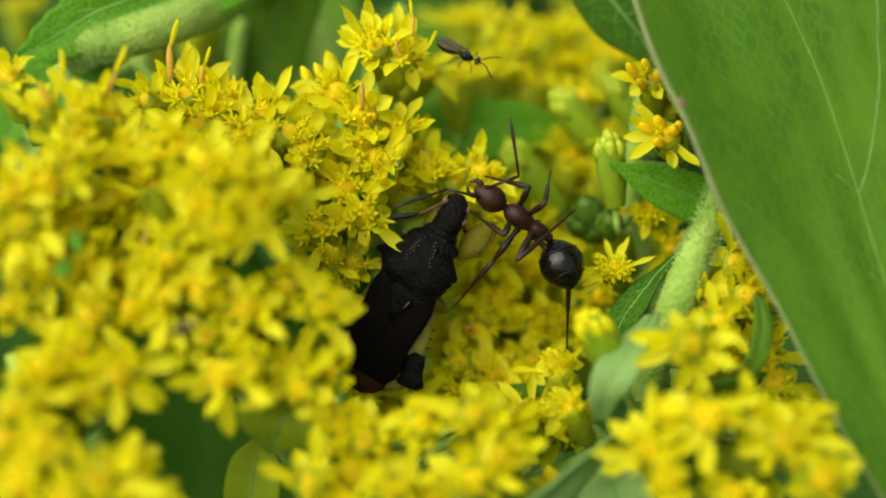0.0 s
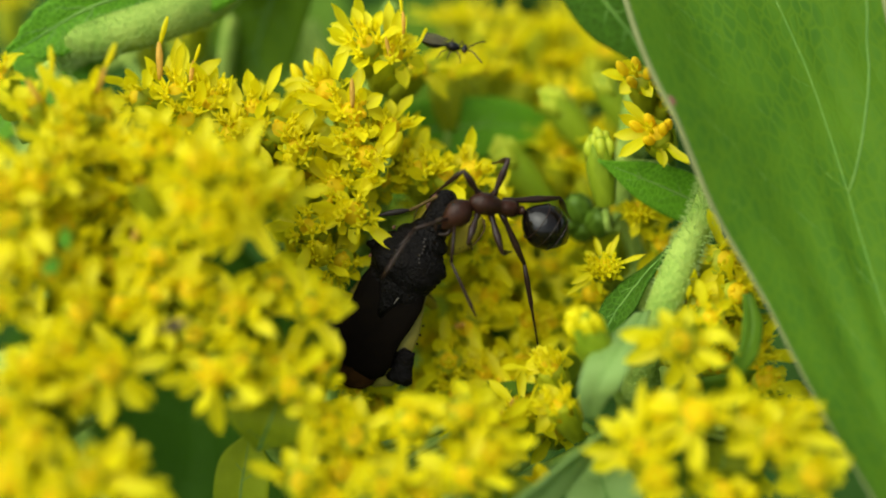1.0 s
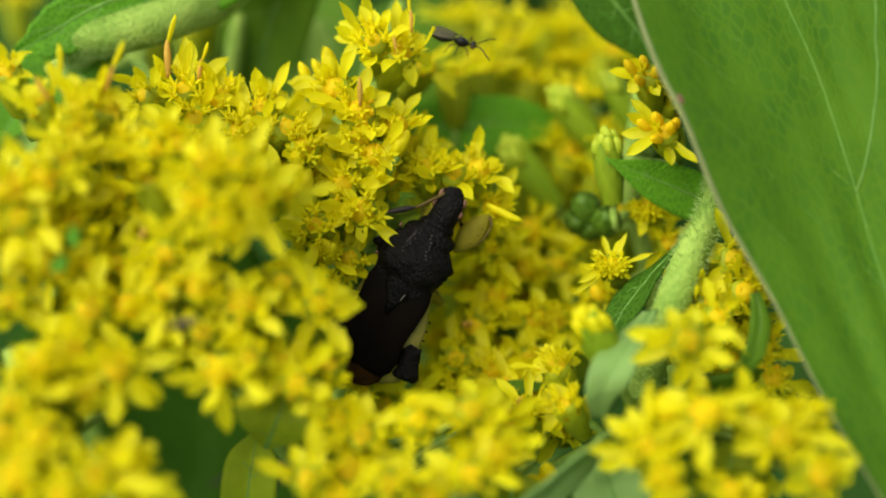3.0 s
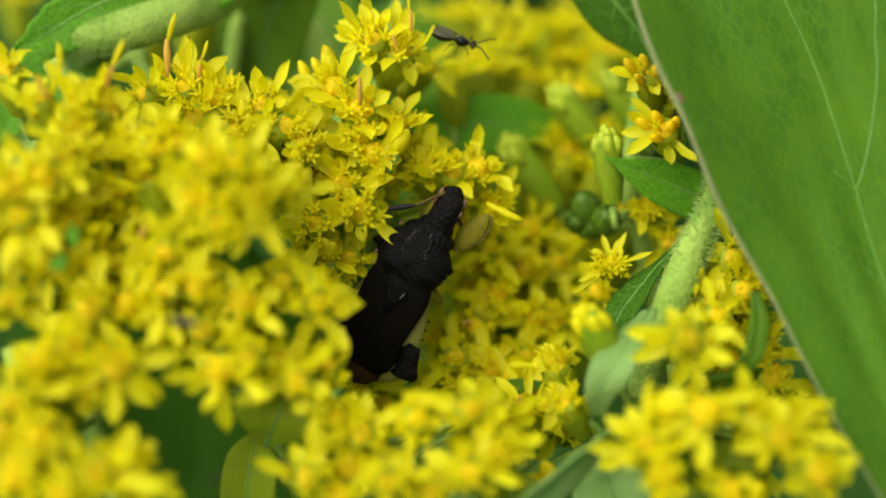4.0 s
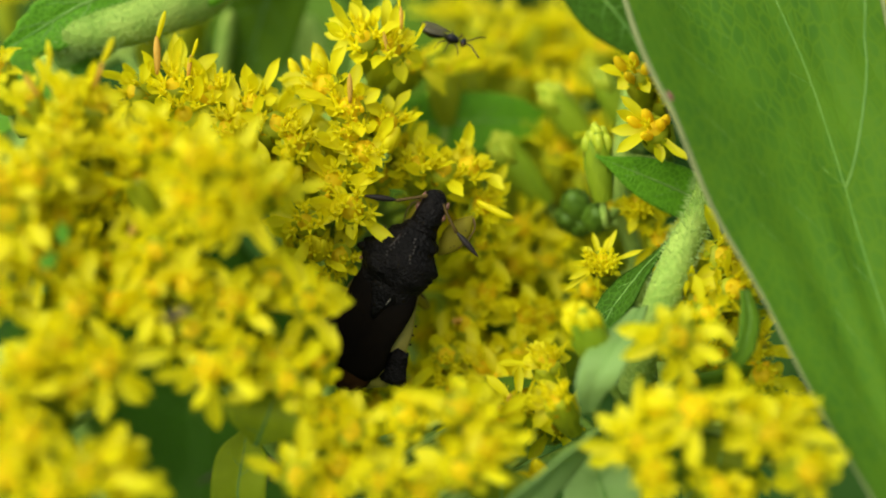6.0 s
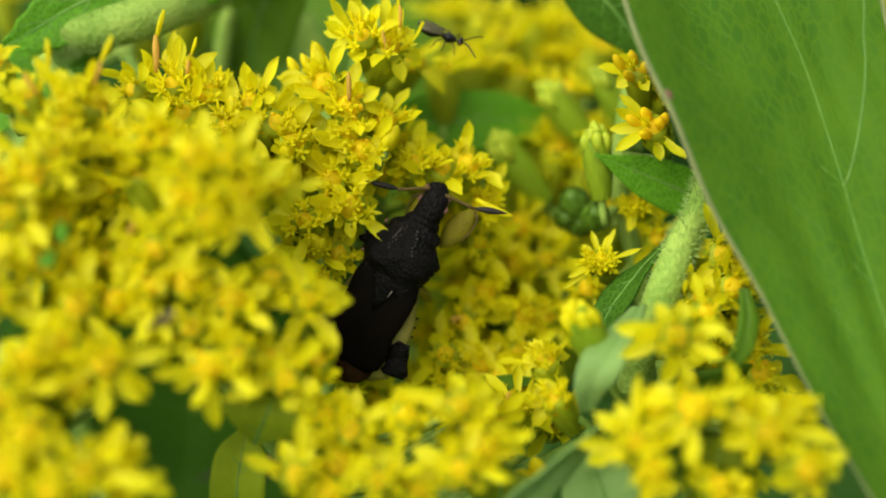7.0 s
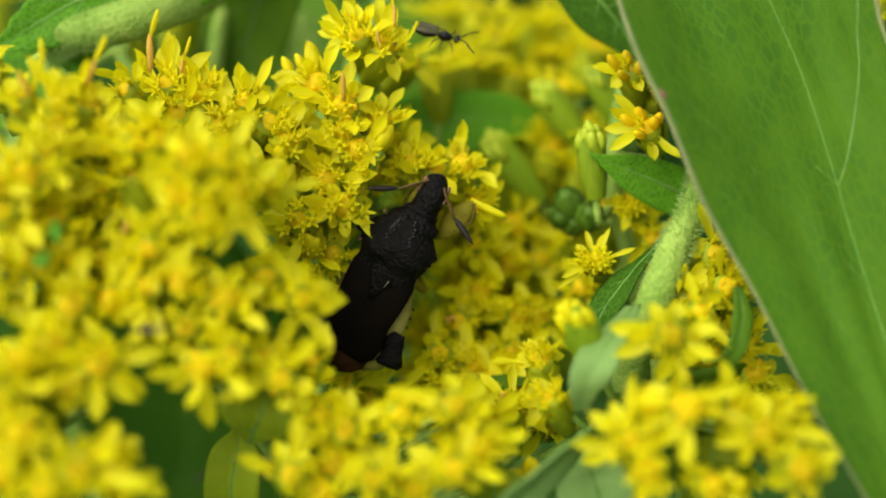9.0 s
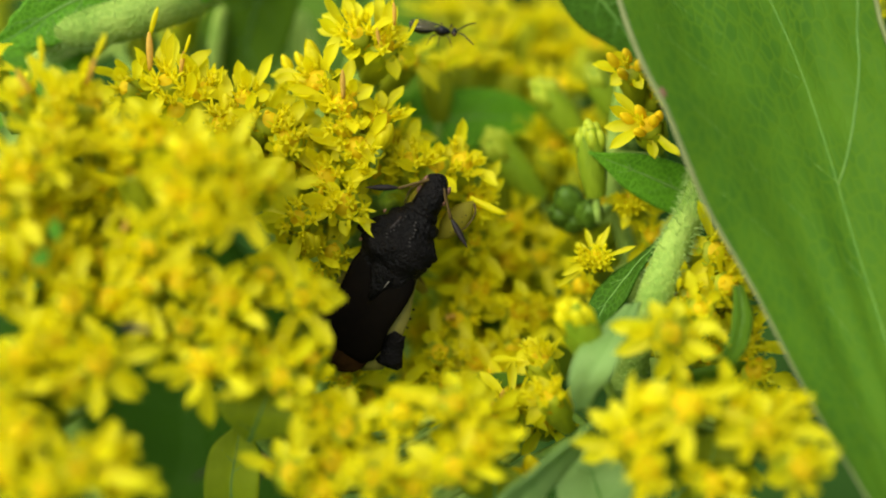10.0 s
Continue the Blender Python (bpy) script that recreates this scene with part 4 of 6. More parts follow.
    s.head(-10.88, 5.60, 0.5, (0, 0.36, 1.1), 1.05, [(-0.62, 0.12), (1.24, -0.17), (0.67, -0.62), (-0.37, -0.62), (0.17, 0.62)], more=3, spread=0.7, wide=1.02)
    s.head(-8.88, 5.02, 0.6, (0.1, 0.3, 1.2), 1.05, [(-1.06, 0.40), (-0.32, 0.64), (0.62, -0.54), (1.11, -0.74), (-0.25, -0.92)], more=3, spread=0.7, wide=1.02)
    s.head(-6.04, 4.43, 0.6, (0.2, 0.36, 1), 1, [(0.62, 0.30), (0.30, -0.57), (-0.49, -0.32), (-0.10, 0.64)], more=2, spread=0.6, wide=1.02)
    s.bud(-6.02, 4.58, 1.2, (0.4, 0.8, 0.4), 0.85, 2)
    s.bud(-5.84, 3.49, 0.6, (0.3, 0.9, 0.3), 0.8, 2)
    s.head(-5.68, 3.58, -0.8, (0.2, 0.36, 1.1), 1, [(0.63, 0.76), (0.76, -0.25), (-0.51, -0.51)], more=3, spread=0.6, wide=1.02)
    s.bud(-7.25, 4.53, 4, (0.6, 0.7, 0.5), 0.95, 2)
    s.bud(-6.73, 3.57, 4.4, (0.6, 0.3, 0.6), 0.95, 2)
    s.bud(-5.83, 3.41, 3.4, (0.8, 0.4, 0.4), 1.15, 2)
    s.bud(-6.39, 2.61, 3.4, (0.8, 0.2, 0.5), 1, 2)
    s.fill(9, (2, 4))
    s = Spray("dense yellow goldenrod flowers with a small fly on them", [at(-4, -14, -4), at(-8, -7, -1), at(-12, 0, 1), at(-15, 5, 1), at(-17, 8, 1)], seed=13)
    s.head(-16.22, 5.61, 5, (-0.3, 0.8, 0.6), 0.95, [(-0.55, 1.03), (-0.14, 1.25), (0.59, 1.03), (-0.73, 0.34), (-0.27, -0.68)], more=3, spread=0.5)
    s.floret(at(-15.67, 5.88, 5.6), at(-16.12, 6.78, 5.9))
    s.floret(at(-13.66, 6.20, 5.2), at(-13.26, 7.29, 5.5))
    s.floret(at(-13.30, 7.24, 5.2), at(-12.76, 8.24, 5.5), fresh=True)
    s.floret(at(-15.59, 6.91, 4.6), at(-15.62, 8.24, 4.9), fresh=True)
    s.head(-14.53, 5.62, 5.5, (0, 0.8, 0.6), 1, [(-0.63, 1.22), (-0.27, 1.26), (0.45, 1.22), (0.81, 1.08), (-0.45, -0.18), (0.63, -0.29)], more=3, spread=0.5)
    s.head(-13.57, 5.56, 5.2, (0.4, 0.7, 0.5), 0.95, [(0.95, 0.59), (0.64, 0.82), (0.43, -0.73), (-0.23, 1.04), (-0.36, -0.54)], more=3, spread=0.5)
    s.head(-18.15, 7.29, 3.5, (-0.1, 0.7, 0.6), 0.9, [(0.47, 0.35), (0.42, -0.05), (-0.19, 0.70), (-0.12, -0.82)], more=3)
    s.head(-14.41, 4.58, 6.3, (0, 0.4, 0.9), 0.95, [(-0.89, -0.33), (-1.22, 0.16), (-0.11, -1.11), (0.33, -0.60), (1.11, -0.11), (0.33, 0.78)], more=3)
    s.head(-15.19, 2.55, 8, (0, 0.2, 1), 1, [(-0.73, 1.12), (0.13, 1.59), (-1.09, 0.47), (-0.77, -0.49), (0.09, -1.07), (0.94, -0.60), (1.12, 0.36)], more=3)
    s.head(-14.47, 3.28, 7.4, (0.1, 0.5, 0.8), 0.95, [(0.43, 0.87), (0.22, 0.43), (-0.30, -1.09), (0.70, -0.22)], more=3)
    s.head(-16.37, 2.20, 8.2, (-0.2, 0.2, 1), 1, [(0.73, 0.17), (0.64, -0.38), (-0.17, -1.00), (-0.28, 0.81), (0.26, 0.81)], more=3)
    s.head(-12.88, 3.90, 5.6, (0, 0.3, 0.9), 0.95, [(-1.17, 0.14), (-0.81, -0.68), (0.45, -0.45), (0.86, 0.14), (-0.27, 0.74), (0.59, 0.97)], more=3)
    s.head(-11.21, 3.73, 6.6, (0, 0.3, 0.9), 1, [(-0.97, -0.44), (0.35, 1.26), (-0.57, 1.10), (0.93, 0.35), (0.66, -0.62), (-0.22, -0.88), (-0.62, 0.22)], more=3)
    s.head(-10.46, 3.97, 6.4, (0.1, 0.7, 0.6), 1, [(-0.31, 1.24), (0.22, 1.06), (0.73, 0.71), (1.06, 0.16)], more=3)
    s.head(-8.93, 3.23, 8.2, (0, 0.4, 0.9), 1.05, [(-0.77, 0.60), (-0.30, 0.90), (0.56, 0.85), (-0.90, -0.21), (-1.03, -1.18), (0.73, 0.00), (0.00, -1.18)], more=3)
    s.head(-7.82, 3.01, 8.2, (0.1, 0.4, 0.9), 1.05, [(-0.60, 0.90), (0.15, 0.81), (0.68, 0.43), (1.11, 0.00), (-0.38, -1.07), (0.47, -0.96)], more=3)
    s.head(-9.19, 1.89, 8.4, (-0.2, 0, 1), 1.05, [(-0.72, -0.21), (-0.47, -0.60), (0.17, -0.68), (1.02, -0.21), (-0.85, 0.36)], more=3)
    s.head(-7.22, 1.90, 8.2, (0.1, 0.1, 1), 1.1, [(-0.94, -1.20), (-1.41, -1.62), (0.77, -1.71), (1.15, -2.31), (0.85, 0.47), (0.98, -0.21), (-0.90, 0.26)], more=3)
    s.head(-8.47, 0.83, 8.4, (0, 0, 1), 1, [(-0.55, -0.81), (-0.02, -0.81), (0.60, -0.34), (0.72, -0.81), (0.21, 0.64)], more=3)
    s.head(-6.27, 2.12, 6.6, (0.5, 0.3, 0.8), 1, [(1.15, 0.07), (0.77, 0.33), (0.18, 0.60), (0.44, -0.38)], more=3)
    s.head(-12.94, 2.19, 5, (0, 0.2, 1), 0.95, [(-0.87, -0.75), (-0.55, 0.57), (0.89, 0.62), (0.55, -0.62), (0.05, -1.37), (1.05, 0.11)], more=3)
    s.floret(at(-12.01, -0.24, 6.6), at(-11.21, 1.17, 6.9))
    s.head(-16.40, 0.68, 7.2, (0, 0.2, 1), 1, [(-0.59, -0.44), (0.61, 0.22), (1.31, -0.22), (-0.04, -0.87), (-0.48, 0.65)], more=3)
    s.head(-16.48, -2.03, 7.6, (-0.1, 0.1, 1), 1.05, [(0.82, 0.28), (-0.26, 0.97), (0.50, 0.93), (-0.37, -0.76), (1.15, -1.08), (1.21, -0.54)], more=3)
    s.head(-15.24, -0.64, 7, (0, 0.2, 1), 1, [(-1.16, -0.18), (-0.61, -0.88), (0.70, -0.66), (0.09, 1.14), (1.09, 0.00), (-0.72, 0.66)], more=3)
    s.head(-13.83, -0.64, 6.4, (0, 0.2, 1), 0.95, [(-0.89, -0.66), (-0.22, 0.89), (0.89, 0.44), (0.66, -0.66)], more=3)
    s.head(-12.88, -0.65, 5.8, (0, 0.2, 1), 0.95, [(-0.67, 0.90), (0.79, 0.67), (0.90, -0.45), (-0.11, -1.23)], more=3)
    s.head(-13.44, -2.31, 7.8, (0, 0.2, 1), 1.05, [(-0.86, 0.50), (-0.69, -0.37), (-0.26, 1.03), (0.97, 0.17), (0.43, -1.08)], more=3)
    s.head(-12.24, -2.28, 7, (0.1, 0.2, 1), 1, [(0.77, 0.33), (0.44, -0.88), (-0.66, 0.55), (0.11, 0.99)], more=3)
    s.head(-10.73, -1.68, 7.2, (0, 0.1, 1), 1.05, [(-0.15, 1.37), (-0.65, 0.94), (-0.87, -1.24), (-0.37, -2.27), (0.50, -2.49), (1.16, -0.04), (-0.92, -0.37)], more=3)
    s.head(-16.00, 1.10, 8.0, (0, 0.3, 1), 1.1, more=8, disc=2)
    s.head(-14.60, 1.05, 6.2, (0, 0.3, 1), 1.05, more=7)
    s.head(-14.95, 0.25, 5.6, (0, 0.2, 1), 1, more=6)
    s.head(-11.11, 0.94, 4.6, (0, 0.2, 1), 1.05, more=7)
    s.head(-10.35, -0.32, 5, (0, 0.2, 1), 1.05, more=7)
    s.fill(15, (0.4, 2.2))
    s = Spray("yellow goldenrod flowers and buds below the bug", [at(2, -20, -8), at(-5, -12, -3), at(-9, -6, 0), at(-9, -2, 1)], seed=14)
    s.head(-9.38, -1.54, 7.4, (0, 0.2, 1), 1.05, [(-0.30, 0.91), (0.43, 0.70), (0.83, -0.17), (1.04, 0.26), (-0.74, 0.26)], more=1)
    s.head(-7.65, -2.15, 7.4, (0, 0.2, 1), 1.05, [(0.22, 1.35), (-0.59, 1.26), (-1.52, 0.39), (-1.30, -0.43), (1.04, -0.43), (1.39, 0.43), (-0.26, -1.30), (0.83, -0.98)], more=1)
    s.head(-9.20, -3.25, 7.2, (-0.1, 0.1, 1), 1, [(-0.70, 0.65), (-0.37, -1.00), (0.72, -0.48), (0.83, 0.33), (-0.70, -1.09)], more=1)
    s.head(-6.32, -1.42, 6.2, (0, 0.2, 1), 1, [(-0.67, 1.00), (0.00, 1.11), (0.89, 0.56), (-1.00, 0.11), (0.67, -0.56)], more=1)
    s.head(-4.92, -2.24, 6.4, (0.15, 0.1, 1), 1.05, [(1.73, 0.04), (1.37, -0.31), (1.24, -1.99), (-0.89, -1.91), (0.58, 1.60), (-0.49, 1.64), (-1.77, -0.07), (1.11, 0.71)], more=1)
    s.head(-7.41, -4.29, 7.8, (0, 0.2, 1), 1, [(-0.78, 0.86), (-0.22, 1.08), (0.65, 0.60), (0.86, 0.00), (0.32, -1.08)], more=1)
    s.head(-8.38, -4.64, 8.2, (0, 0, 1), 1.05, [(-2.22, -0.30), (-1.32, -0.77), (-0.30, -1.75), (0.13, -2.50), (-1.00, 0.47), (1.03, 0.56), (1.35, -0.04)], more=1)
    s.head(-5.63, -5.26, 7.2, (0, 0.1, 1), 1.08, [(0.48, 1.09), (-0.39, 0.92), (-1.11, 0.74), (-2.42, -0.65), (-1.88, -0.17), (1.40, -0.39), (1.22, -1.22), (0.20, -0.83)], more=1)
    s.head(-6.34, -4.63, 6.4, (0, 0.4, 0.9), 0.95, [(-0.18, 0.66), (0.60, 0.78), (-0.80, 0.00)], more=2)
    s.head(-4.61, -4.77, 5.4, (0.2, 0.5, 0.8), 0.95, [(-0.45, 0.50), (0.23, -0.18), (0.45, -0.86)], more=2)
    s.head(-4.18, -6.83, 6.2, (0, 0.3, 1), 1, [(-0.40, -0.45), (0.31, 0.62), (0.76, 1.07), (1.31, 0.80), (-0.80, 0.29)], more=1)
    s.head(-3.18, -7.31, 6.6, (0, 0.3, 1), 1.05, [(-1.77, -0.66), (-1.10, -0.18), (-0.40, 1.59), (0.22, 1.59), (1.32, 0.22), (0.66, 0.66), (1.10, -0.62)], more=1)
    s.head(-5.19, -8.93, 7.4, (0, 0.2, 1), 1.05, [(-0.54, 1.30), (-2.11, 0.65), (-1.19, 0.26), (0.87, -0.07), (1.19, 0.70), (0.43, 1.13)], more=1)
    s.head(-3.66, -8.59, 6.6, (0, 0.3, 1), 1, [(0.04, 0.88), (-0.62, -0.66), (0.71, 0.40), (0.97, -0.18)], more=1)
    s.head(-0.96, -6.72, 7, (0, 0.3, 1), 1.05, [(-0.88, -0.53), (-0.61, 0.22), (0.48, 0.83), (-0.44, 1.05), (0.44, -0.81)], more=1)
    s.head(-2.01, -8.99, 8.2, (-0.1, 0.3, 1), 1.05, [(-1.07, 0.00), (-0.64, 0.56), (0.53, 0.47), (0.21, 1.00)], more=1)
    s.head(1.13, -6.23, 7.4, (0, 0.2, 1), 1.05, [(-1.48, 0.22), (-1.11, -0.37), (-0.17, 1.22), (0.96, 1.30), (1.09, 0.83), (0.56, -1.02), (-0.78, -0.70), (1.39, -0.26)], more=1)
    s.head(1.03, -8.60, 8, (0, 0.1, 1), 1.1, [(-1.65, 0.79), (-1.93, -0.13), (-0.56, 1.44), (0.60, 1.65), (1.46, 0.26), (2.21, -0.06), (1.03, -0.82), (-0.90, -0.60)], more=1)
    s.head(2.08, -7.77, 7.6, (0.2, 0.2, 1), 1, [(0.65, 0.43), (0.97, -0.32), (-0.65, 0.65)], more=2)
    s.head(-0.52, -9.50, 7.6, (0, 0.3, 1), 1, [(-0.65, 0.65), (0.65, 0.65)], more=2)
    s.head(-4.03, -9.70, 7, (0, 0.3, 1), 1, [(-0.88, 0.09), (0.88, 0.31)], more=2)
    s.bud(4.79, -4.56, 2.6, (-0.3, 0.9, 0.4), 1.15, 2)
    s.bud(5.06, -6.06, 3.6, (-0.5, 0.7, 0.5), 1.2, 2)
    s.bud(3.37, -9.31, 4.4, (-0.5, 0.6, 0.6), 1.15, 2)
    s.bud(4.20, -8.80, 4, (-0.2, 0.8, 0.5), 1.1, 2)
    s.head(4.81, -5.05, 2.4, (-0.3, 0.7, 0.6), 0.9, [(-0.60, 0.29), (-0.36, 0.62), (0.26, 0.72), (0.60, 0.29), (-0.96, 0.05), (0.12, -0.91)], more=2, spread=0.4)
    s.head(5.12, -6.60, 3.4, (-0.4, 0.6, 0.6), 0.9, [(-1.03, 0.05), (-0.28, 0.70), (0.38, 0.63), (-0.63, -1.01), (-0.99, -0.89)], more=1, spread=0.4)
    s.head(3.40, -7.33, 2, (-0.2, 0.6, 0.7), 0.9, [(-0.84, 0.12), (0.31, 0.36), (-0.48, -0.84), (0.24, -1.33)], more=2, spread=0.4, faded=2)
    s.fill(9, (1.2, 3.2))
    s = Spray("large open yellow goldenrod flowers over a shaded hollow", [at(-6, -24, 0), at(-12, -16, 3), at(-16, -9, 5), at(-17, -4, 6)], seed=15)
    s.head(-15.04, -4.35, 9, (0, 0.1, 1), 1.05, [(-0.90, 0.17), (-0.59, 0.76), (0.15, 0.90), (1.09, 0.17), (0.88, 0.76), (0.50, -1.09), (-1.01, -0.88)], more=1)
    s.head(-13.91, -3.81, 8.4, (0, 0.3, 1), 1, [(-0.21, 0.53), (0.43, 0.85), (-0.53, 0.00), (0.64, -0.43)], more=1)
    s.head(-12.10, -4.43, 9, (0.1, 0.1, 1), 1.1, [(1.62, -1.26), (1.13, -1.47), (-0.17, -2.16), (-2.35, -1.05), (-1.64, 0.25), (0.57, 0.92), (-0.38, 1.30), (1.26, 0.04)], more=1)
    s.head(-13.22, -5.28, 8.6, (-0.1, 0.1, 1), 1, [(-1.38, -0.30), (-0.89, 0.38), (0.53, -0.42)], more=2)
    s.head(-15.81, -5.71, 9.4, (0, 0.1, 1), 1.1, [(0.94, -0.52), (0.73, 0.52), (1.46, -0.62), (-0.31, -0.73)], more=1)
    s.head(-14.64, -6.93, 10, (0, 0.1, 1), 1.1, [(1.19, 0.16), (0.88, 0.68), (1.56, -0.35), (-0.66, -0.86), (-1.07, 0.16), (-0.04, 1.19), (0.58, -0.86)], more=1)
    s.head(-12.53, -8.21, 10.2, (0.1, 0.1, 1), 1.15, [(1.43, 1.58), (2.01, 1.17), (2.11, -0.16), (0.16, 1.47), (-0.86, 1.06), (-1.27, 0.00), (1.09, -0.78), (3.03, -0.78)], more=1)
    s.head(-11.66, -7.61, 9.6, (0.3, 0.2, 1), 1, [(1.04, 0.37), (0.83, -0.66), (0.21, 0.95), (1.20, -0.25)], more=1)
    s.head(-15.40, -8.37, 10.2, (0, 0.1, 1), 1.1, [(0.57, -0.61), (0.88, 0.00), (-0.45, 0.82), (0.37, 1.02)], more=1)
    s.head(-13.80, -8.99, 10.2, (0, 0.1, 1), 1.1, [(-0.61, 0.61), (0.61, 0.61), (0.82, 0.10)], more=2)
    s.head(-11.12, -8.98, 9.4, (0.2, 0.2, 1), 1, [(1.46, 0.00), (0.83, 0.46)], more=2)
    s.head(-16.16, -6.93, 9.6, (0, 0.1, 1), 1.05, [(0.73, 0.10)], more=5)
    s.fill(5, (0.6, 2.4))
    s = Spray("bright yellow goldenrod flowers in front of the broad leaf", [at(6, -22, -5), at(8, -14, 0), at(10, -8, 2), at(10, -5, 2)], seed=16)
    s.head(9.44, -3.57, 7, (-0.05, 0.1, 1), 1.1, [(-2.30, 0.31), (-2.12, -0.79), (-1.82, 0.04), (-0.22, -2.10), (0.28, -2.10), (1.86, 0.35), (1.77, -0.90), (-0.72, 1.14), (0.33, 1.29), (1.03, -1.01)], more=0)
    s.head(9.79, -6.11, 9, (0, 0.2, 1), 1.1, [(-2.10, 0.57), (-1.51, 0.84), (-0.80, 0.88), (1.89, 0.88), (-1.05, -1.43), (-0.21, -2.23), (-2.19, -0.90), (1.47, -0.21)], more=1)
    s.head(8.64, -6.33, 7.8, (-0.1, 0.3, 1), 1, [(-0.22, 0.97), (-1.01, 0.32), (-1.18, -0.32), (0.43, -0.97), (-0.75, -1.18)], more=1)
    s.head(7.78, -7.50, 8.2, (-0.4, 0.1, 0.9), 1.08, [(-2.26, -0.21), (-2.05, -0.92), (-1.62, 1.00), (-0.81, 1.37), (-1.03, -0.49), (0.79, 0.68), (1.11, -1.24)], more=1)
    s.head(8.31, -8.50, 8.6, (-0.1, -0.1, 1), 1, [(0.30, -0.81), (-0.23, -0.85), (-0.55, 0.25)], more=2)
    s.head(12.71, -7.06, 8.6, (0.1, 0.1, 1), 1.08, [(-1.86, -0.44), (-1.31, -1.23), (-0.68, 1.14), (-0.19, 1.25), (1.08, 1.14), (1.78, -0.23), (-1.57, 0.68), (0.97, -0.97)], more=1)
    s.head(13.77, -6.54, 7.4, (0.2, 0.3, 0.9), 0.95, [(0.48, 0.59), (-0.61, 0.48), (0.80, -0.39)], more=2)
    s.head(12.03, -6.64, 7.6, (0, 0.3, 0.9), 1, [(-0.22, 1.04), (0.65, 0.78), (-0.65, -0.69), (0.97, 0.17)], more=1)
    s.head(13.92, -8.35, 9.4, (0.1, 0.1, 1), 1.05, [(1.31, 0.71), (1.21, -0.17), (-0.56, 1.08), (0.37, 1.19), (-1.08, -0.17), (-1.19, -0.79), (0.58, -0.79)], more=1)
    s.head(10.86, -9.25, 8, (0, 0.2, 1), 0.95, [(0.64, 0.47), (-0.86, 0.26)], more=2)
    s.bud(11.94, -9.08, 8.4, (0, 0.3, 0.9), 1.3, 2)
    s.head(12.49, -0.51, 1.6, (0.3, 0.1, 0.8), 1, [(-1.21, -1.04), (-0.97, -2.09), (-1.12, 0.17), (-0.73, 0.53), (0.05, -0.92), (0.29, 1.02)], more=3)
    s.head(12.78, -1.89, 2.4, (0.2, 0.2, 0.9), 0.95, [(-1.15, -0.48), (-1.34, 0.36), (0.29, 0.96), (-0.43, -0.96)], more=3)
    s.head(11.29, -2.88, 4, (0, 0.4, 0.9), 0.9, [(-0.88, 0.12), (0.46, 0.58), (0.70, -0.46)], more=2, spread=0.5)
    s.head(13.83, -5.47, 3, (0.1, 0.3, 0.9), 0.95, [(-0.43, 0.76), (0.64, 0.28), (0.17, -0.66)], more=3)
    s.head(13.60, -4.29, 2.4, (0.1, 0.4, 0.9), 0.9, [(0.24, 0.67), (-0.29, -0.48)], more=4)
    s.bud(5.52, -2.33, 5.8, (-0.45, 0.8, 0.5), 1.12, 3)
    s.bud(10.31, -5.13, 5.4, (-0.1, 0.6, 0.7), 1.2, 2)
    s.fill(2, (1.5, 4))
    s = Spray("shaded yellow goldenrod flowers under the bug", [at(4, -16, -22.95), at(3, -8, -20.25), at(2, -2, -20.25), at(3, 4, -20.25)], seed=17)
    s.head(1.45, -3.78, -4.0, (-0.1, 0.2, 1), 1.10, [(-1.28, -0.61), (-1.39, 0.44), (0.33, 1.72), (1.17, 0.94), (0.22, -1.61), (-0.64, -1.61), (0.89, -0.50)], more=2, faded=2)
    s.head(4.43, -3.37, -4.3, (0.2, 0.2, 1), 1.10, [(-2.07, -0.17), (-1.90, 0.50), (-1.29, -2.07), (0.95, 0.73), (1.03, -0.95), (-0.36, 1.01), (-0.78, -1.23)], more=2, disc=1)
    s.head(2.32, -5.57, -3.0, (0, 0.3, 1), 1.07, [(-0.73, 0.87), (0.76, 1.14), (1.57, 0.32), (-0.87, -0.08)], more=3)
    s.head(0.58, -5.21, -2.6, (0, 0.3, 1), 1.05, [(-0.43, 0.75), (0.64, 0.53), (-0.70, -0.27)], more=3)
    s.head(-0.40, -4.52, -7.65, (0, 0.2, 1), 1.1, [(0.57, 0.57), (0.00, -1.13)], more=4)
    s.head(5.44, -3.54, -4.7, (0.1, 0.2, 1), 1.05, [(-0.28, 1.05), (0.42, 0.34), (-0.71, -1.07)], more=4)
    s.head(4.10, -1.10, -6.9, (0, 0.2, 1), 1.08, [(-1.19, -0.30), (0.83, -0.60), (-0.45, 0.75)], more=4)
    s.head(2.06, -0.80, -6.2, (0, 0.2, 1), 1.04, [(0.41, -1.03), (0.94, 0.00), (-0.67, -0.73)], more=4)
    s.head(2.58, -2.27, -4.5, (0, 0.2, 1), 1.05, [(0.51, 0.56), (-0.51, -0.56), (0.98, -0.42)], more=3)
    s.head(5.63, -0.81, -6.9, (0.1, 0.2, 1), 1.08, [(-1.04, -0.89), (0.75, -0.60)], more=6)
    s.head(4.38, 0.86, -6.9, (0.1, 0.2, 1), 1.08, [(1.04, -0.30), (-0.60, -0.89)], more=6)
    s.head(3.14, -6.47, -2.14, (0, 0.3, 1), 1, more=6)
    s.head(4.13, -5.27, -3.3, (0, 0.3, 1), 0.97, more=6)
    s.head(-2.72, -7.30, -2.6, (0, 0.3, 1), 1.05, more=7)
    s.head(-0.66, -6.54, -5.35, (0, 0.3, 1), 1.05, more=7)
    s.head(-3.70, -6.39, -1.5, (0, 0.3, 1), 1, more=7)
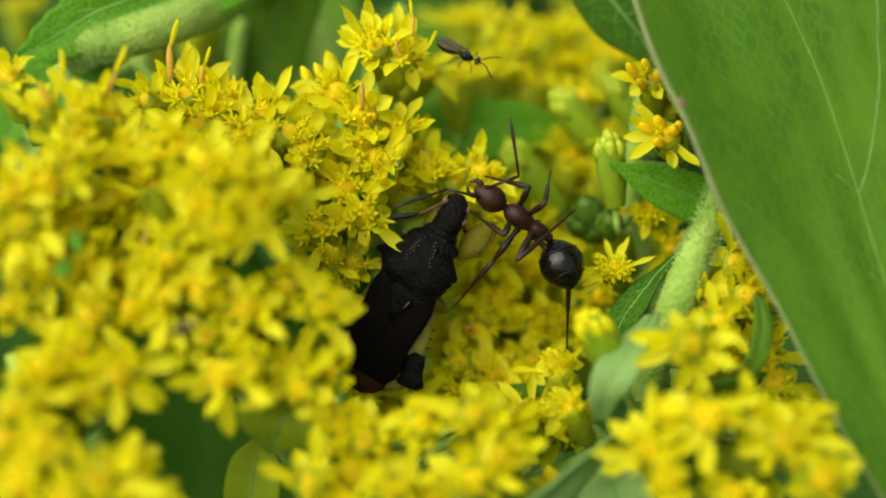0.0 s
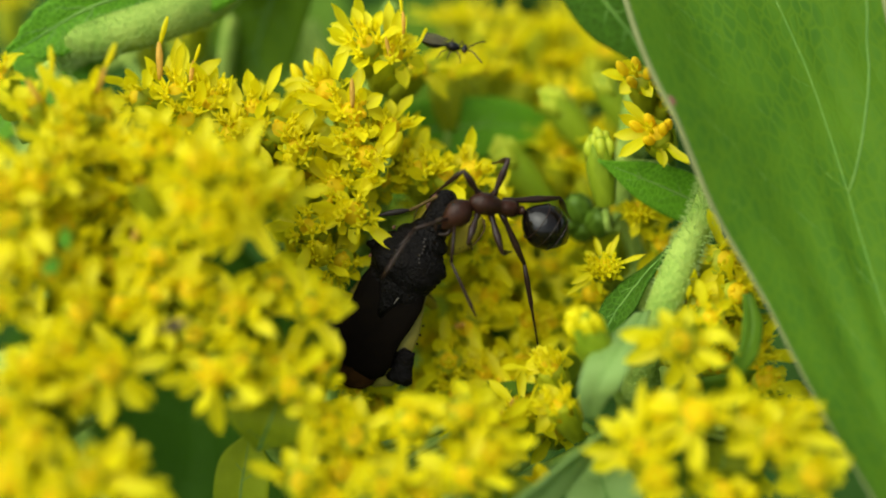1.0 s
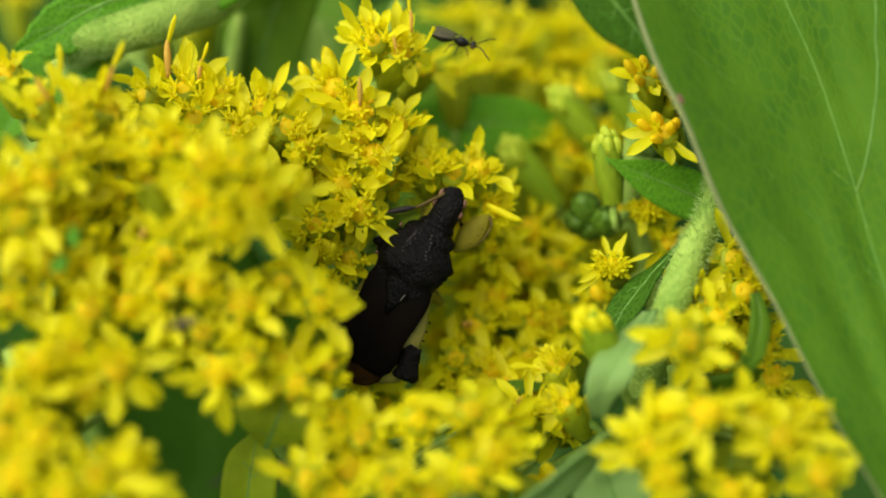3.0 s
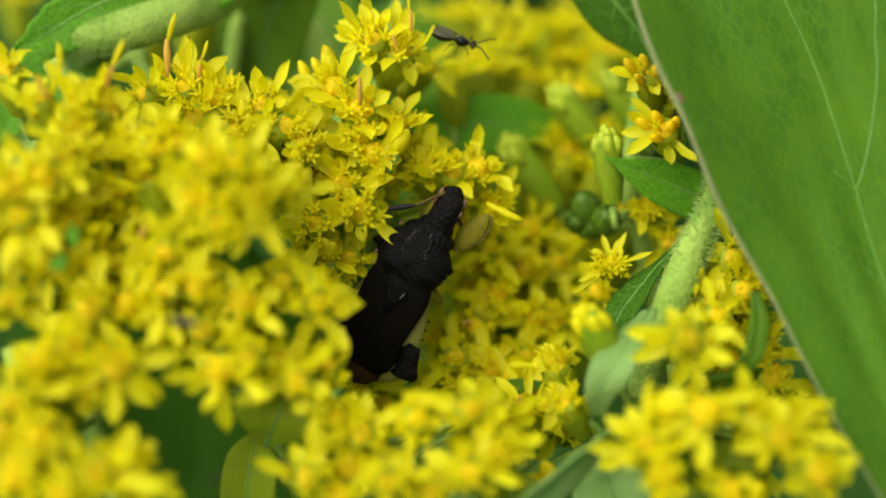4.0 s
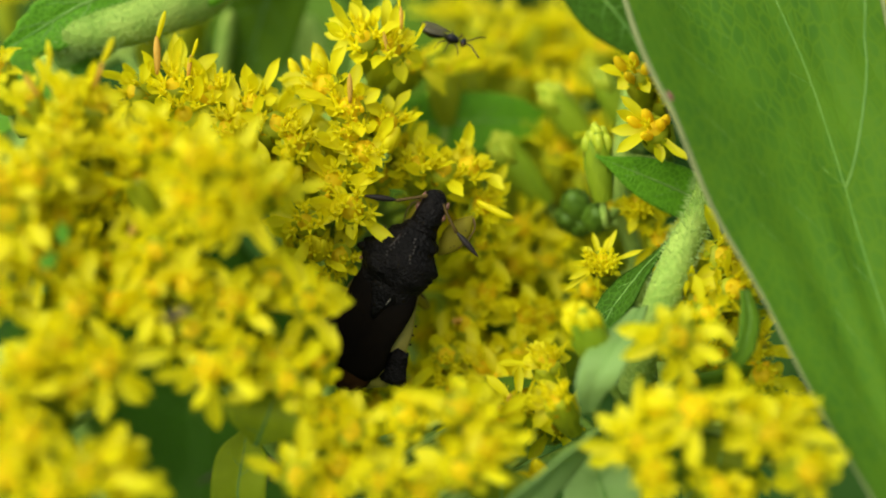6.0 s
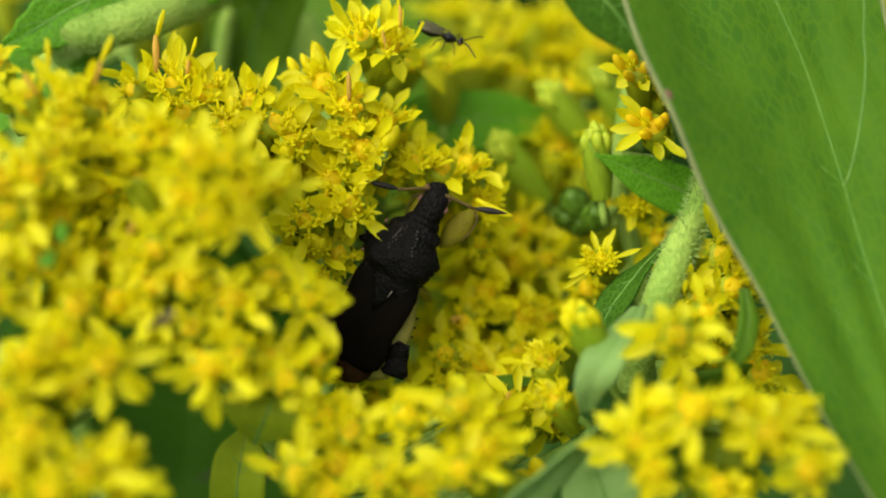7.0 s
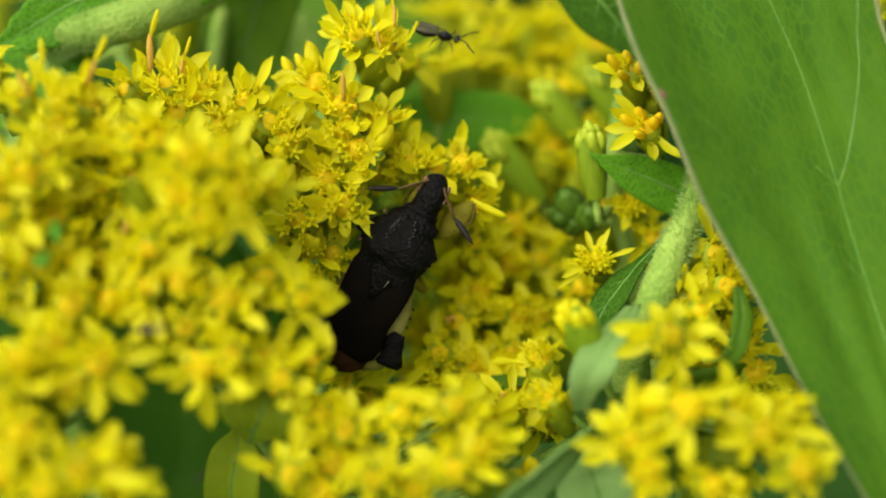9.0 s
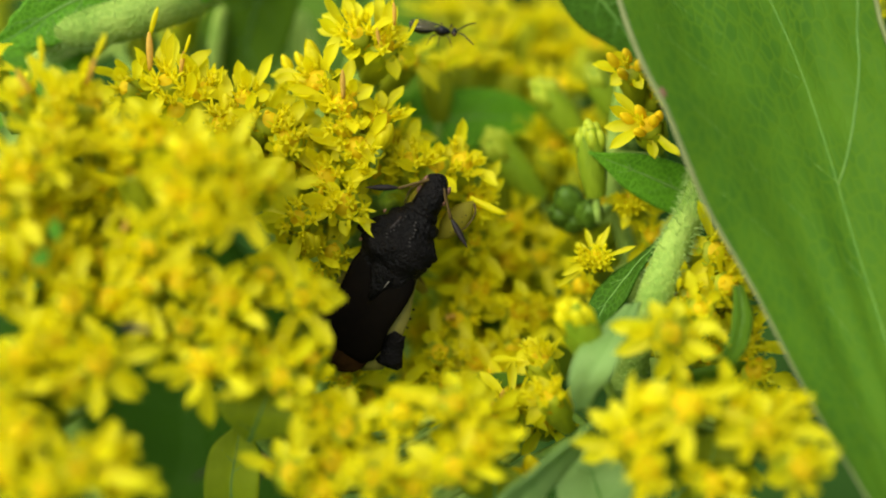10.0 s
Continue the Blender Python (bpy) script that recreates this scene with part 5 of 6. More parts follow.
    s.head(5.40, -7.98, 0, (0.1, 0.3, 0.9), 1, more=6)
    s.head(4.61, -6.78, -2.6, (0, 0.3, 1), 1, more=6)
    s.head(-5.42, -3.31, -6.5, (0, 0.3, 1), 1.1, more=8)
    s.head(1.28, -2.20, -6.5, (0, 0.2, 1), 1.03, more=7)
    s.head(0.94, -6.78, -2.6, (0, 0.2, 1), 1.1, more=7)
    s.fill(6, (2, 4))
    s = Spray("crisp yellow goldenrod flowers and green buds by the broad leaf", [at(12, -8, -8), at(10, -1, -6), at(9, 3, -5), at(9.5, 8, -4)], seed=19)
    s.head(9.73, 5.09, 0.4, (-0.35, 0.35, 0.85), 0.95, [(-1.44, 1.44), (-1.76, 0.79), (-1.84, -0.10), (-1.71, -0.94), (0.35, -1.44), (1.29, -1.64)], more=0, disc=3, wide=0.95)
    s.head(9.13, 7.55, -0.2, (-0.25, 0.5, 0.8), 0.95, [(-0.90, 0.75), (0.25, -0.75, 0.8), (-0.95, -0.50), (1.43, -0.80), (1.05, 0.00)], more=1, spread=0.5, disc=3)
    s.head(10.72, 6.64, -1, (0.2, 0.1, 0.9), 0.95, [(-0.64, 0.76), (0.64, -0.25)], more=3)
    s.head(7.51, -0.83, -0.4, (-0.3, 0.35, 0.9), 0.92, [(-0.40, 1.41), (0.30, 1.36), (0.65, 1.51), (1.86, 0.55), (-1.46, -0.05), (-1.51, -0.65), (-1.76, -1.26), (-0.35, -1.21), (0.76, -0.50), (-0.81, 0.86)], more=0, disc=4, wide=0.55)
    s.head(9.49, 1.80, -2.4, (-0.2, 0.2, 1), 0.95, [(-0.47, -1.20), (1.15, -0.63), (-1.10, 0.26), (1.75, -0.47)], more=1, disc=4, wide=0.9)
    s.head(10.56, 0.29, -3, (0, 0.2, 1), 0.9, more=6)
    s.head(13.90, -3.03, -1, (0.1, 0.2, 0.9), 1, more=6)
    s.head(12.88, -3.79, -1, (0.1, 0.2, 0.9), 1, more=6)
    s.head(12.01, -2.08, -3, (0, 0.2, 1), 0.9, more=6)
    s.head(7.39, -2.12, -4, (-0.2, 0.2, 1), 0.9, more=6)
    s.head(12.32, -4.84, 1.5, (0, 0.3, 1), 1, more=6)
    s.head(14.28, -6.42, 0.5, (0.1, 0.3, 0.9), 1, more=6)
    s.bud(5.32, 7.97, -6.4, (-0.62, 0.72, 0.3), 1.14, 0)
    s.bud(2.84, 5.38, -6.4, (-0.62, 0.72, 0.3), 1.23, 0)
    s.bud(7.25, 5.40, -0.8, (-0.15, 0.95, 0.35), 0.98, 0)
    s.bud(7.89, 8.58, -5.4, (-0.5, 0.8, 0.3), 0.97, 0)
    s.bud(6.39, 2.33, -2.7, (-0.4, 0.6, 0.9), 1.17, 1)
    s.bud(7.58, 1.53, -2.2, (0, 0.3, 0.9), 1.13, 1)
    s.bud(6.18, 1.19, -3.2, (-0.3, -0.1, 0.9), 1.13, 1)
    s.bud(7.03, 0.95, -3.2, (0.1, 0, 1), 1.02, 1)
    spray_of("deep yellow goldenrod flowers behind the wasp", [at(8, 0, -32.4), at(6, 6, -30.6), at(4, 12, -32.4), at(2, 16, -34.2)], [
        (0.46, 8.57, -7.81, -0.1, 0.5, 0.9, 1.06, 0.7),
        (1.94, 9.16, -10.04, 0, 0.5, 0.9, 1.12, 0.7),
        (3.62, 10.51, -11.16, 0.1, 0.6, 0.8, 1.12, 0.7),
        (5.45, 11.94, -13.39, 0.1, 0.6, 0.8, 1.18, 0.7),
        (2.66, 12.26, -13.39, 0, 0.7, 0.7, 1.18, 0.7),
        (0.98, 12.61, -14.51, -0.2, 0.7, 0.7, 1.18, 0.7),
        (4.52, 8.87, -11.16, 0.1, 0.4, 0.9, 1.12, 0.7),
        (6.22, 10.24, -13.39, 0.2, 0.4, 0.9, 1.13, 0.7),
        (7.89, 11.98, -14.51, 0.3, 0.6, 0.8, 1.18, 0.7),
        (5.19, 5.63, -10.04, 0.1, 0.2, 1, 1.07, 0.7),
        (6.66, 3.57, -10.04, 0.2, 0.1, 1, 1.07, 0.7),
    ] + [
        (4.59, 3.57, -10.04, 0, 0.1, 1, 1.07, 0.7),
        (8.87, 10.21, -11.16, 0.3, 0.3, 0.9, 1.07, 0.7),
        (8.5, 13.45, -15.62, 0.3, 0.6, 0.8, 1.18, 0.7),
        (6.27, 7.34, -12.28, 0.1, 0.2, 1, 1.07, 0.7),
        (8.72, 3.27, -10.04, 0.1, 0.2, 1, 1.07, 0.7),
        (6.81, 7.82, -8.68, 0.1, 0.3, 0.9, 1.02, 0.7),
        (7.95, 5.4, -7.44, 0.1, 0.3, 0.9, 1.03, 0.7),
        (6.38, 4.79, -8.68, 0.1, 0.2, 1, 1.02, 0.7),
        (7.81, 3.7, -7.44, 0.1, 0.2, 1, 0.98, 0.7),
        (9.23, 7.39, -7.44, 0.1, 0.3, 1, 0.98, 0.7),
        (8.94, 1.73, -7.44, 0.1, 0.2, 1, 0.98, 0.7),
    ] + [
        (7.03, 0.03, -8.06, 0.1, 0.2, 1, 0.98, 0.7),
    ], seed=18, fill=30)
    spray_of("yellow goldenrod flowers behind the toothed leaf", [at(-24, 4, -16), at(-20, 9, -14), at(-14, 12, -14), at(-9, 13, -14)], [
        (-26.22, 14.99, -22, 0, 0.5, 0.8, 1, 0.7),
        (-13.53, 11.86, -12, 0, 0.5, 0.8, 1, 0.7),
        (-13.24, 12.83, -14, 0, 0.5, 0.8, 1, 0.7),
        (-13.94, 10.13, -6, 0, 0.5, 0.8, 0.9, 0.7),
    ], seed=20)
    spray_of("yellow goldenrod flowers behind the broad leaf", [at(30, -14, -10), at(24, 4, -8), at(22, 10, -8)], [
        (20.49, 10.43, -3, 0.1, 0.5, 0.8, 1, 0.7),
        (21.18, 9.13, -4, 0.1, 0.5, 0.8, 1, 0.7),
        (21.18, 11.54, -4, 0.1, 0.5, 0.8, 1, 0.7),
    ], seed=21)


# ---- insects ----
def build_bug():
    """The ambush bug, head towards +y, back towards +z; the origin is under the middle of its body."""
    bug = thing("ambush_bug", "black and brown ambush bug sitting head up on the flowers", "bug", stage(at(-1.54, -1.59, 0.2)))
    part("head", loft([(2.95, -0.12, 0.6, 0, 0.45, 0.4), (3.25, -0.1, 0.68, 0.05, 0.52, 0.4), (3.6, -0.08, 0.7, 0.08, 0.56, 0.4), (3.95, -0.08, 0.66, 0.08, 0.5, 0.4), (4.3, -0.09, 0.6, 0.08, 0.44, 0.36), (4.6, -0.11, 0.5, 0.08, 0.4, 0.3), (4.8, -0.13, 0.34, 0.06, 0.3, 0.25), (4.9, -0.14, 0.12, 0.05, 0.12, 0.12)], 26, rough=0.09, dense=3), BUG_BLACK, bug, "rough black narrow head")
    for s in (-1, 1):
        part("eye", egg(3.65, 4.1, 0.34, 0.36, x=0.58 * s - 0.08, z=0.14), BUG_EYE, bug, "pinkish-brown eye")
        part("cheek", egg(4.1, 4.62, 0.24, 0.3, x=0.56 * s - 0.1, z=0.12), BUG_EYE, bug, "pinkish-brown cheek")
        for y, w in ((0.7, 1.5), (1.4, 1.62), (2.3, 1.15)):
            part("edge_mark", egg(y - 0.1, y + 0.12, 0.14, 0.16, x=w * s - 0.42, z=0.32), BUG_EYE, bug, "pale pinkish mark on the shield edge")
    part("collar", loft([(2.85, -0.15, 0.85, 0, 0.55, 0.5), (3.0, -0.14, 0.84, 0.02, 0.6, 0.5), (3.15, -0.12, 0.74, 0.02, 0.55, 0.5), (3.3, -0.1, 0.6, 0, 0.45, 0.4)], rough=0.06), BUG_BLACK, bug)
    part("pronotum", loft([(-0.45, -0.18, 1, 0.15, 0.45, 0.5), (-0.1, -0.19, 1.38, 0.16, 0.55, 0.5), (0.3, -0.31, 1.44, 0.2, 0.66, 0.5), (0.6, -0.32, 1.5, 0.25, 0.76, 0.5), (0.85, -0.32, 1.7, 0.25, 0.79, 0.5), (1.05, -0.34, 1.66, 0.25, 0.81, 0.5), (1.3, -0.36, 1.74, 0.22, 0.82, 0.5), (1.55, -0.37, 1.82, 0.2, 0.82, 0.5), (1.75, -0.34, 1.62, 0.17, 0.81, 0.5), (2, -0.32, 1.42, 0.14, 0.79, 0.5), (2.15, -0.26, 1.2, 0.1, 0.77, 0.5), (2.4, -0.22, 1.24, 0.08, 0.75, 0.5), (2.6, -0.2, 1.2, 0.05, 0.72, 0.5), (2.75, -0.18, 1.04, 0.03, 0.69, 0.5), (2.92, -0.15, 0.78, 0, 0.65, 0.45)], 44, rough=0.12, dense=3), BUG_BLACK, bug, "rugged black shield with toothed sides")
    for s in (-1, 1):
        ridge = [at(0.34 * s - 0.34 + 0.1 * s * k, 2.45 - 0.45 * k, 0.68 + 0.22 * math.sin(k * 0.75)) for k in range(4)]
        # greyer than the shield: the highlight along the ridge is in its colour
        part("ridge", tube(smooth_line(ridge, 3), [0.075 * MM] * 10, 6), BUG_GREY, bug, "raised ridge, coloured greyer for its highlight")
        teeth = [at(1.4 * s - 0.44, 1.25, 0.3), at(1.65 * s - 0.45, 1.2, 0.33), at(1.86 * s - 0.46, 1.12, 0.34)]
        part("shoulder_tooth", tube(teeth, [0.3 * MM, 0.22 * MM, 0.1 * MM], 6), BUG_BLACK, bug)
    # granules paler than the shield paint the glints along both ridges
    rng = random.Random(31)
    for s in (-1, 1):
        bm = bmesh.new()
        for k in range(13):
            t = k / 12
            x, y = (0.3 + 0.42 * t) * s - 0.24, 2.55 - 1.75 * t
            z = 0.86 + 0.2 * math.sin(math.pi * min(1, t * 1.2)) + rng.uniform(-0.03, 0.03)
            egg(y - 0.05, y + 0.06, rng.uniform(0.07, 0.13), rng.uniform(0.07, 0.12), x=x + rng.uniform(-0.08, 0.08), z=z, steps=4, count=6, bm=bm)
        part("granules", bm, BUG_GLINT, bug, "row of granules on a ridge, grey as painted glints")
    part("scutellum", loft([(-1.4, -0.2, 0.12, 0.45, 0.2, 0.2), (-0.8, -0.2, 0.4, 0.45, 0.28, 0.2), (-0.2, -0.2, 0.75, 0.45, 0.36, 0.3), (0.4, -0.2, 0.95, 0.45, 0.4, 0.3), (0.8, -0.2, 0.7, 0.45, 0.4, 0.3)], rough=0.05), BUG_BLACK, bug, "black wedge between the wings")
    part("pale_mark", tube([at(0.12, -0.6, 0.78), at(0.15, -0.42, 0.8), at(0.2, -0.25, 0.83)], [0.02 * MM, 0.03 * MM, 0.02 * MM], 5), BUG_MARK, bug, "tiny pale grey line on the back")
    part("abdomen", loft([(0.6, -0.3, 1.3, -0.2, 0.5, 0.5), (-0.4, -0.34, 1.62, -0.25, 0.5, 0.7), (-1.3, -0.28, 1.86, -0.3, 0.45, 0.9), (-2.63, -0.1, 1.85, -0.3, 0.4, 0.9), (-3.29, 0, 1.9, -0.3, 0.4, 0.85), (-3.95, 0, 1.6, -0.3, 0.35, 0.7), (-4.42, 0, 0.9, -0.3, 0.3, 0.5)], 22), BUG_PALE, bug, "pale yellow abdomen edge with dark dots")
    for s in (-1, 1):
        part("abdomen_lobe", loft([(-3.72, 1.68 * s - 0.1, 0.3, -0.05, 0.12, 0.12), (-3.6, 1.8 * s - 0.1, 0.56, -0.05, 0.18, 0.16), (-3.4, 1.86 * s - 0.1, 0.6, -0.05, 0.2, 0.18), (-3.0, 1.76 * s - 0.1, 0.54, -0.05, 0.2, 0.18), (-2.5, 1.68 * s - 0.1, 0.46, -0.05, 0.2, 0.18), (-2.15, 1.7 * s - 0.1, 0.26, -0.05, 0.15, 0.15)], 12, rough=0.08, dense=2), BUG_BLACK, bug, "flared black lobe of the abdomen")
        part("forewing", loft([(0.6, 0.7 * s - 0.3, 0.6, 0.3, 0.26, 0.2), (-0.2, 0.62 * s - 0.26, 0.92, 0.36, 0.24, 0.3), (-1.2, 0.56 * s - 0.26, 0.94, 0.36, 0.22, 0.3), (-2.2, 0.5 * s - 0.3, 0.92, 0.32, 0.2, 0.3), (-3.1, 0.56 * s - 0.26, 0.94, 0.22, 0.2, 0.3), (-3.7, 0.5 * s - 0.28, 0.9, 0.15, 0.17, 0.25), (-4.1, 0.4 * s - 0.28, 0.66, 0.1, 0.12, 0.2)], 16, rough=0.03, dense=2), BUG_WING, bug, "dark brown leathery forewing")
        for k in range(5):
            part("spot", egg(-0.06, 0.06, 0.12, 0.06), BUG_BLACK, bug, m=pose(*at((1.6 + 0.07 * k) * s, -0.9 - 0.42 * k, 0.0 - 0.03 * k)))
    part("wing_membrane", loft([(-3.1, -0.28, 1.14, 0.1, 0.2, 0.2), (-3.76, -0.28, 1.23, 0.05, 0.18, 0.2), (-4.32, -0.28, 1.14, 0.02, 0.16, 0.18), (-4.7, -0.28, 0.81, 0, 0.13, 0.15), (-4.93, -0.28, 0.33, -0.03, 0.08, 0.08)], 16), BUG_MEMBRANE, bug, "brown see-through wing tip")
    for s in (-1, 1):
        femur = part("foreleg", egg(-0.15, 2.2, 1.15, 0.6, blunt=0.5), BUG_LEG, bug, "swollen pale green grasping foreleg with dark dots", m=along(at(0.95 if s > 0 else -0.4, 2.4 if s > 0 else 2.0, -0.85 if s > 0 else -1.3), Vector((0.25 * s, 0.95, 0)), Vector((0, 0, 1))))
        claw = smooth_line([at(0.1 * s, 2.15, 0.1), at(0.45 * s, 1.85, 0.15), at(0.58 * s, 1.2, 0.2), at(0.5 * s, 0.7, 0.2)], 4)
        part("claw", tube(claw, [0.055 * MM * (1.1 - 0.06 * i) for i in range(len(claw))], 6), BUG_TAN, femur, "curved reddish-brown claw")
        for k in range(7):
            part("dot", egg(-0.035, 0.035, 0.07, 0.05), BUG_TAN, femur, m=pose(*at(0.22 + 0.1 * math.sin(k * 2.1), 0.5 + 0.17 * k, 0.24)))
        for y0, ang in ((0.2, -0.2), (-0.7, -0.9)):
            leg = part("walking_leg", tube(smooth_line([at(0, 0, 0), at(0, 1.4, 0.2), at(0, 2.0, -0.3)], 3), [0.2 * MM, 0.22 * MM, 0.24 * MM, 0.2 * MM, 0.16 * MM, 0.12 * MM, 0.08 * MM], 6), BUG_LEG, bug, m=along(at(0.55 * s, y0, -0.8), Vector((s * 0.45, ang, -1.0)), Vector((0, 0, 1))))
            part("foot", tube([at(0, 2.0, -0.3), at(0, 2.1, -1.6)], [0.09 * MM, 0.06 * MM], 5), BUG_TAN, leg)
    feelers = []
    for s in (-1, 1):
        base = along(at(0.22 * s, 4.7, 0.1), Vector((s, 0, 0)), Vector((0, 0, 1)))
        feeler = part("antenna", tube(smooth_line([at(0, 0, 0), at(0, 0.45, 0.08), at(0, 1.0, 0.06), at(0, 1.5, 0)], 3), [0.11 * MM, 0.1 * MM, 0.08 * MM, 0.08 * MM, 0.07 * MM, 0.07 * MM, 0.07 * MM, 0.07 * MM, 0.08 * MM, 0.08 * MM], 7), BUG_TAN, bug, "thin tan feeler", m=base)
        part("antenna_club", egg(0, 1.55, 0.29, 0.29, blunt=0.45), BUG_GREY, feeler, "thick dark grey end joint", m=pose(*at(0, 1.4, 0), 0, 0, 16 * s))
        feelers.append(feeler)
    return bug, feelers


def build_ant():
    """The ant, head towards +y, back towards +z; the origin is the middle of its trunk."""
    ant = thing("ant", "dark red-brown ant with a glossy black abdomen walking over the flowers", "ant", stage(at(3.60, 1.21, 0.8)))
    trunk = loft([(-1.38, 0, 0.14, -0.12, 0.12, 0.14), (-1.25, 0, 0.3, -0.08, 0.26, 0.3), (-0.95, 0, 0.36, -0.02, 0.36, 0.36), (-0.6, 0, 0.33, 0, 0.36, 0.36), (-0.35, 0, 0.28, 0, 0.28, 0.36), (-0.05, 0, 0.38, 0.02, 0.38, 0.4), (0.35, 0, 0.46, 0.04, 0.45, 0.4), (0.75, 0, 0.46, 0.02, 0.42, 0.36), (1.05, 0, 0.34, -0.02, 0.3, 0.28), (1.25, 0, 0.17, -0.05, 0.15, 0.15)], 16, dense=2)
    part("trunk", trunk, ANT_RED, ant, "dark reddish trunk", m=Matrix.Diagonal((1.05, 0.86, 1.05, 1)))
    part("waist", loft([(-1.68, 0, 0.12, -0.1, 0.12, 0.12), (-1.55, 0, 0.2, -0.08, 0.34, 0.15), (-1.43, 0, 0.2, -0.08, 0.32, 0.15), (-1.3, 0, 0.14, -0.1, 0.14, 0.14)], 12), ANT_RED, ant, m=Matrix.Diagonal((1.05, 0.86, 1.05, 1)))
    head = part("head", egg(0.0, 1.7, 1.2, 0.95, blunt=0.4), ANT_RED, ant, "dark reddish-brown head", m=pose(0, 1.02 * MM, 0))
    for s in (-1, 1):
        part("eye", egg(0.55, 0.82, 0.16, 0.24, x=0.48 * s, z=0.16), ANT_BLACK, head, "black eye")
        jaw = smooth_line([at(0.25 * s, 1.4, -0.1), at(0.34 * s, 1.7, -0.12), at(0.08 * s, 1.98, -0.12)], 3)
        part("jaw", tube(jaw, [0.12 * MM, 0.13 * MM, 0.12 * MM, 0.1 * MM, 0.09 * MM, 0.06 * MM, 0.03 * MM], 6), ANT_LEG, head)
    gaster = part("gaster", egg(-2.4, -0.02, 2.0, 1.9, blunt=0.5, steps=18, count=28, full=0.66), ANT_BLACK, ant, "glossy black round abdomen", m=pose(0, -1.38 * MM, 0))
    for k, half in ((0.75, 0.91), (1.3, 0.99), (1.8, 0.83)):
        part("segment_edge", loft([(-k - 0.015, 0, half, 0, half * 0.974, half * 0.974), (-k + 0.015, 0, half * 1.01, 0, half * 0.984, half * 0.984)], 28), ANT_LEG, gaster)
    feelers, legs = [], []
    for s in (-1, 1):
        feeler = part("antenna", tube([at(0, 0, 0), at(0, 0.8, 0.03), at(0, 1.55, 0)], [0.07 * MM, 0.065 * MM, 0.075 * MM], 6), ANT_LEG, ant, m=pose(0, 0, 0))
        lash = part("antenna_lash", tube([at(0, 0, 0), at(0, 0.9, 0), at(0, 1.9, 0), at(0, 2.5, 0)], [0.055 * MM, 0.065 * MM, 0.08 * MM, 0.04 * MM], 6), ANT_LEG, feeler, m=pose(0, 1.55 * MM, 0, 0, 0, 60 * s))
        feelers.append((feeler, lash))
    for s in (-1, 1):
        for y, (up, low) in zip((0.56, 0.05, -0.5), LEG_LENGTHS):
            leg = part("leg", tube([at(0, -0.05, 0), at(0, 0.3, 0), at(0, 0.45, 0), at(0, up * 0.6, 0), at(0, up, 0)], [0.16 * MM, 0.15 * MM, 0.11 * MM, 0.17 * MM, 0.09 * MM], 8), ANT_LEG, ant)
            shank = part("shank", tube([at(0, -0.03, 0), at(0, low * 0.2, 0), at(0, low * 0.48, 0), at(0, low * 0.54, 0), at(0, low, 0)], [0.08 * MM, 0.13 * MM, 0.10 * MM, 0.065 * MM, 0.04 * MM], 7), ANT_LEG, leg)
            legs.append((leg, shank, at(0.28 * s, y, -0.2)))
    return ant, head, gaster, feelers, legs


LEG_LENGTHS = ((1.6, 2.6), (1.9, 3.1), (2.5, 4.1))  # thigh and shank of the front, middle and hind legs


def build_wasp():
    wasp = thing("small_wasp", "tiny black wasp with folded smoky wings on a petal", "wasp", stage(at(0.41, 9.06, -1)))
    part("thorax", egg(-0.25, 0.62, 0.5, 0.55, blunt=0.5), WASP_BLACK, wasp)
    head = part("head", egg(0.62, 0.98, 0.46, 0.4, blunt=0.5), WASP_BLACK, wasp)
    part("abdomen", egg(-1.45, -0.2, 0.5, 0.45, blunt=0.5, z=-0.05), WASP_BLACK, wasp)
    for s in (-1, 1):
        part("eye", egg(0.72, 0.92, 0.1, 0.2, x=0.19 * s, z=0.06), WASP_LEG, head)
        lash = smooth_line([at(0.08 * s, 0.95, 0.1), at(0.28 * s, 1.25, 0.22), at(0.52 * s, 1.5, 0.2), at(0.75 * s, 1.8, 0.1)], 4)
        part("antenna", tube(lash, [0.035 * MM] * len(lash), 6), WASP_BLACK, wasp, "dark bent feeler")
        bm = bmesh.new()
        outline = [(0.14, 0.1), (0.3, -0.4), (0.4, -0.8), (0.4, -1.15), (0.26, -1.45), (0.02, -1.5), (-0.08, -1.05), (-0.05, -0.5)]
        low = [bm.verts.new(at(x * s, y, 0.27 - 0.03 * y * s)) for x, y in outline]
        top = [bm.verts.new(at(x * s, y, 0.285 - 0.03 * y * s)) for x, y in outline]
        bridge(bm, [low, top])
        part("wing", bm, WASP_WING, wasp, "smoky folded wing")
        for y, fx, fy in ((0.45, 0.45, 0.75), (0.15, 0.55, 0.05), (-0.1, 0.5, -0.5)):
            line = [at(0.15 * s, y, -0.15), at(0.5 * s, (y + fy) / 2, 0.05), at(fx * s, fy, -0.55)]
            part("leg", tube(line, [0.04 * MM, 0.033 * MM, 0.018 * MM], 5), WASP_LEG, wasp)
    wasp.scale = (0.9, 0.9, 0.9)
    return wasp


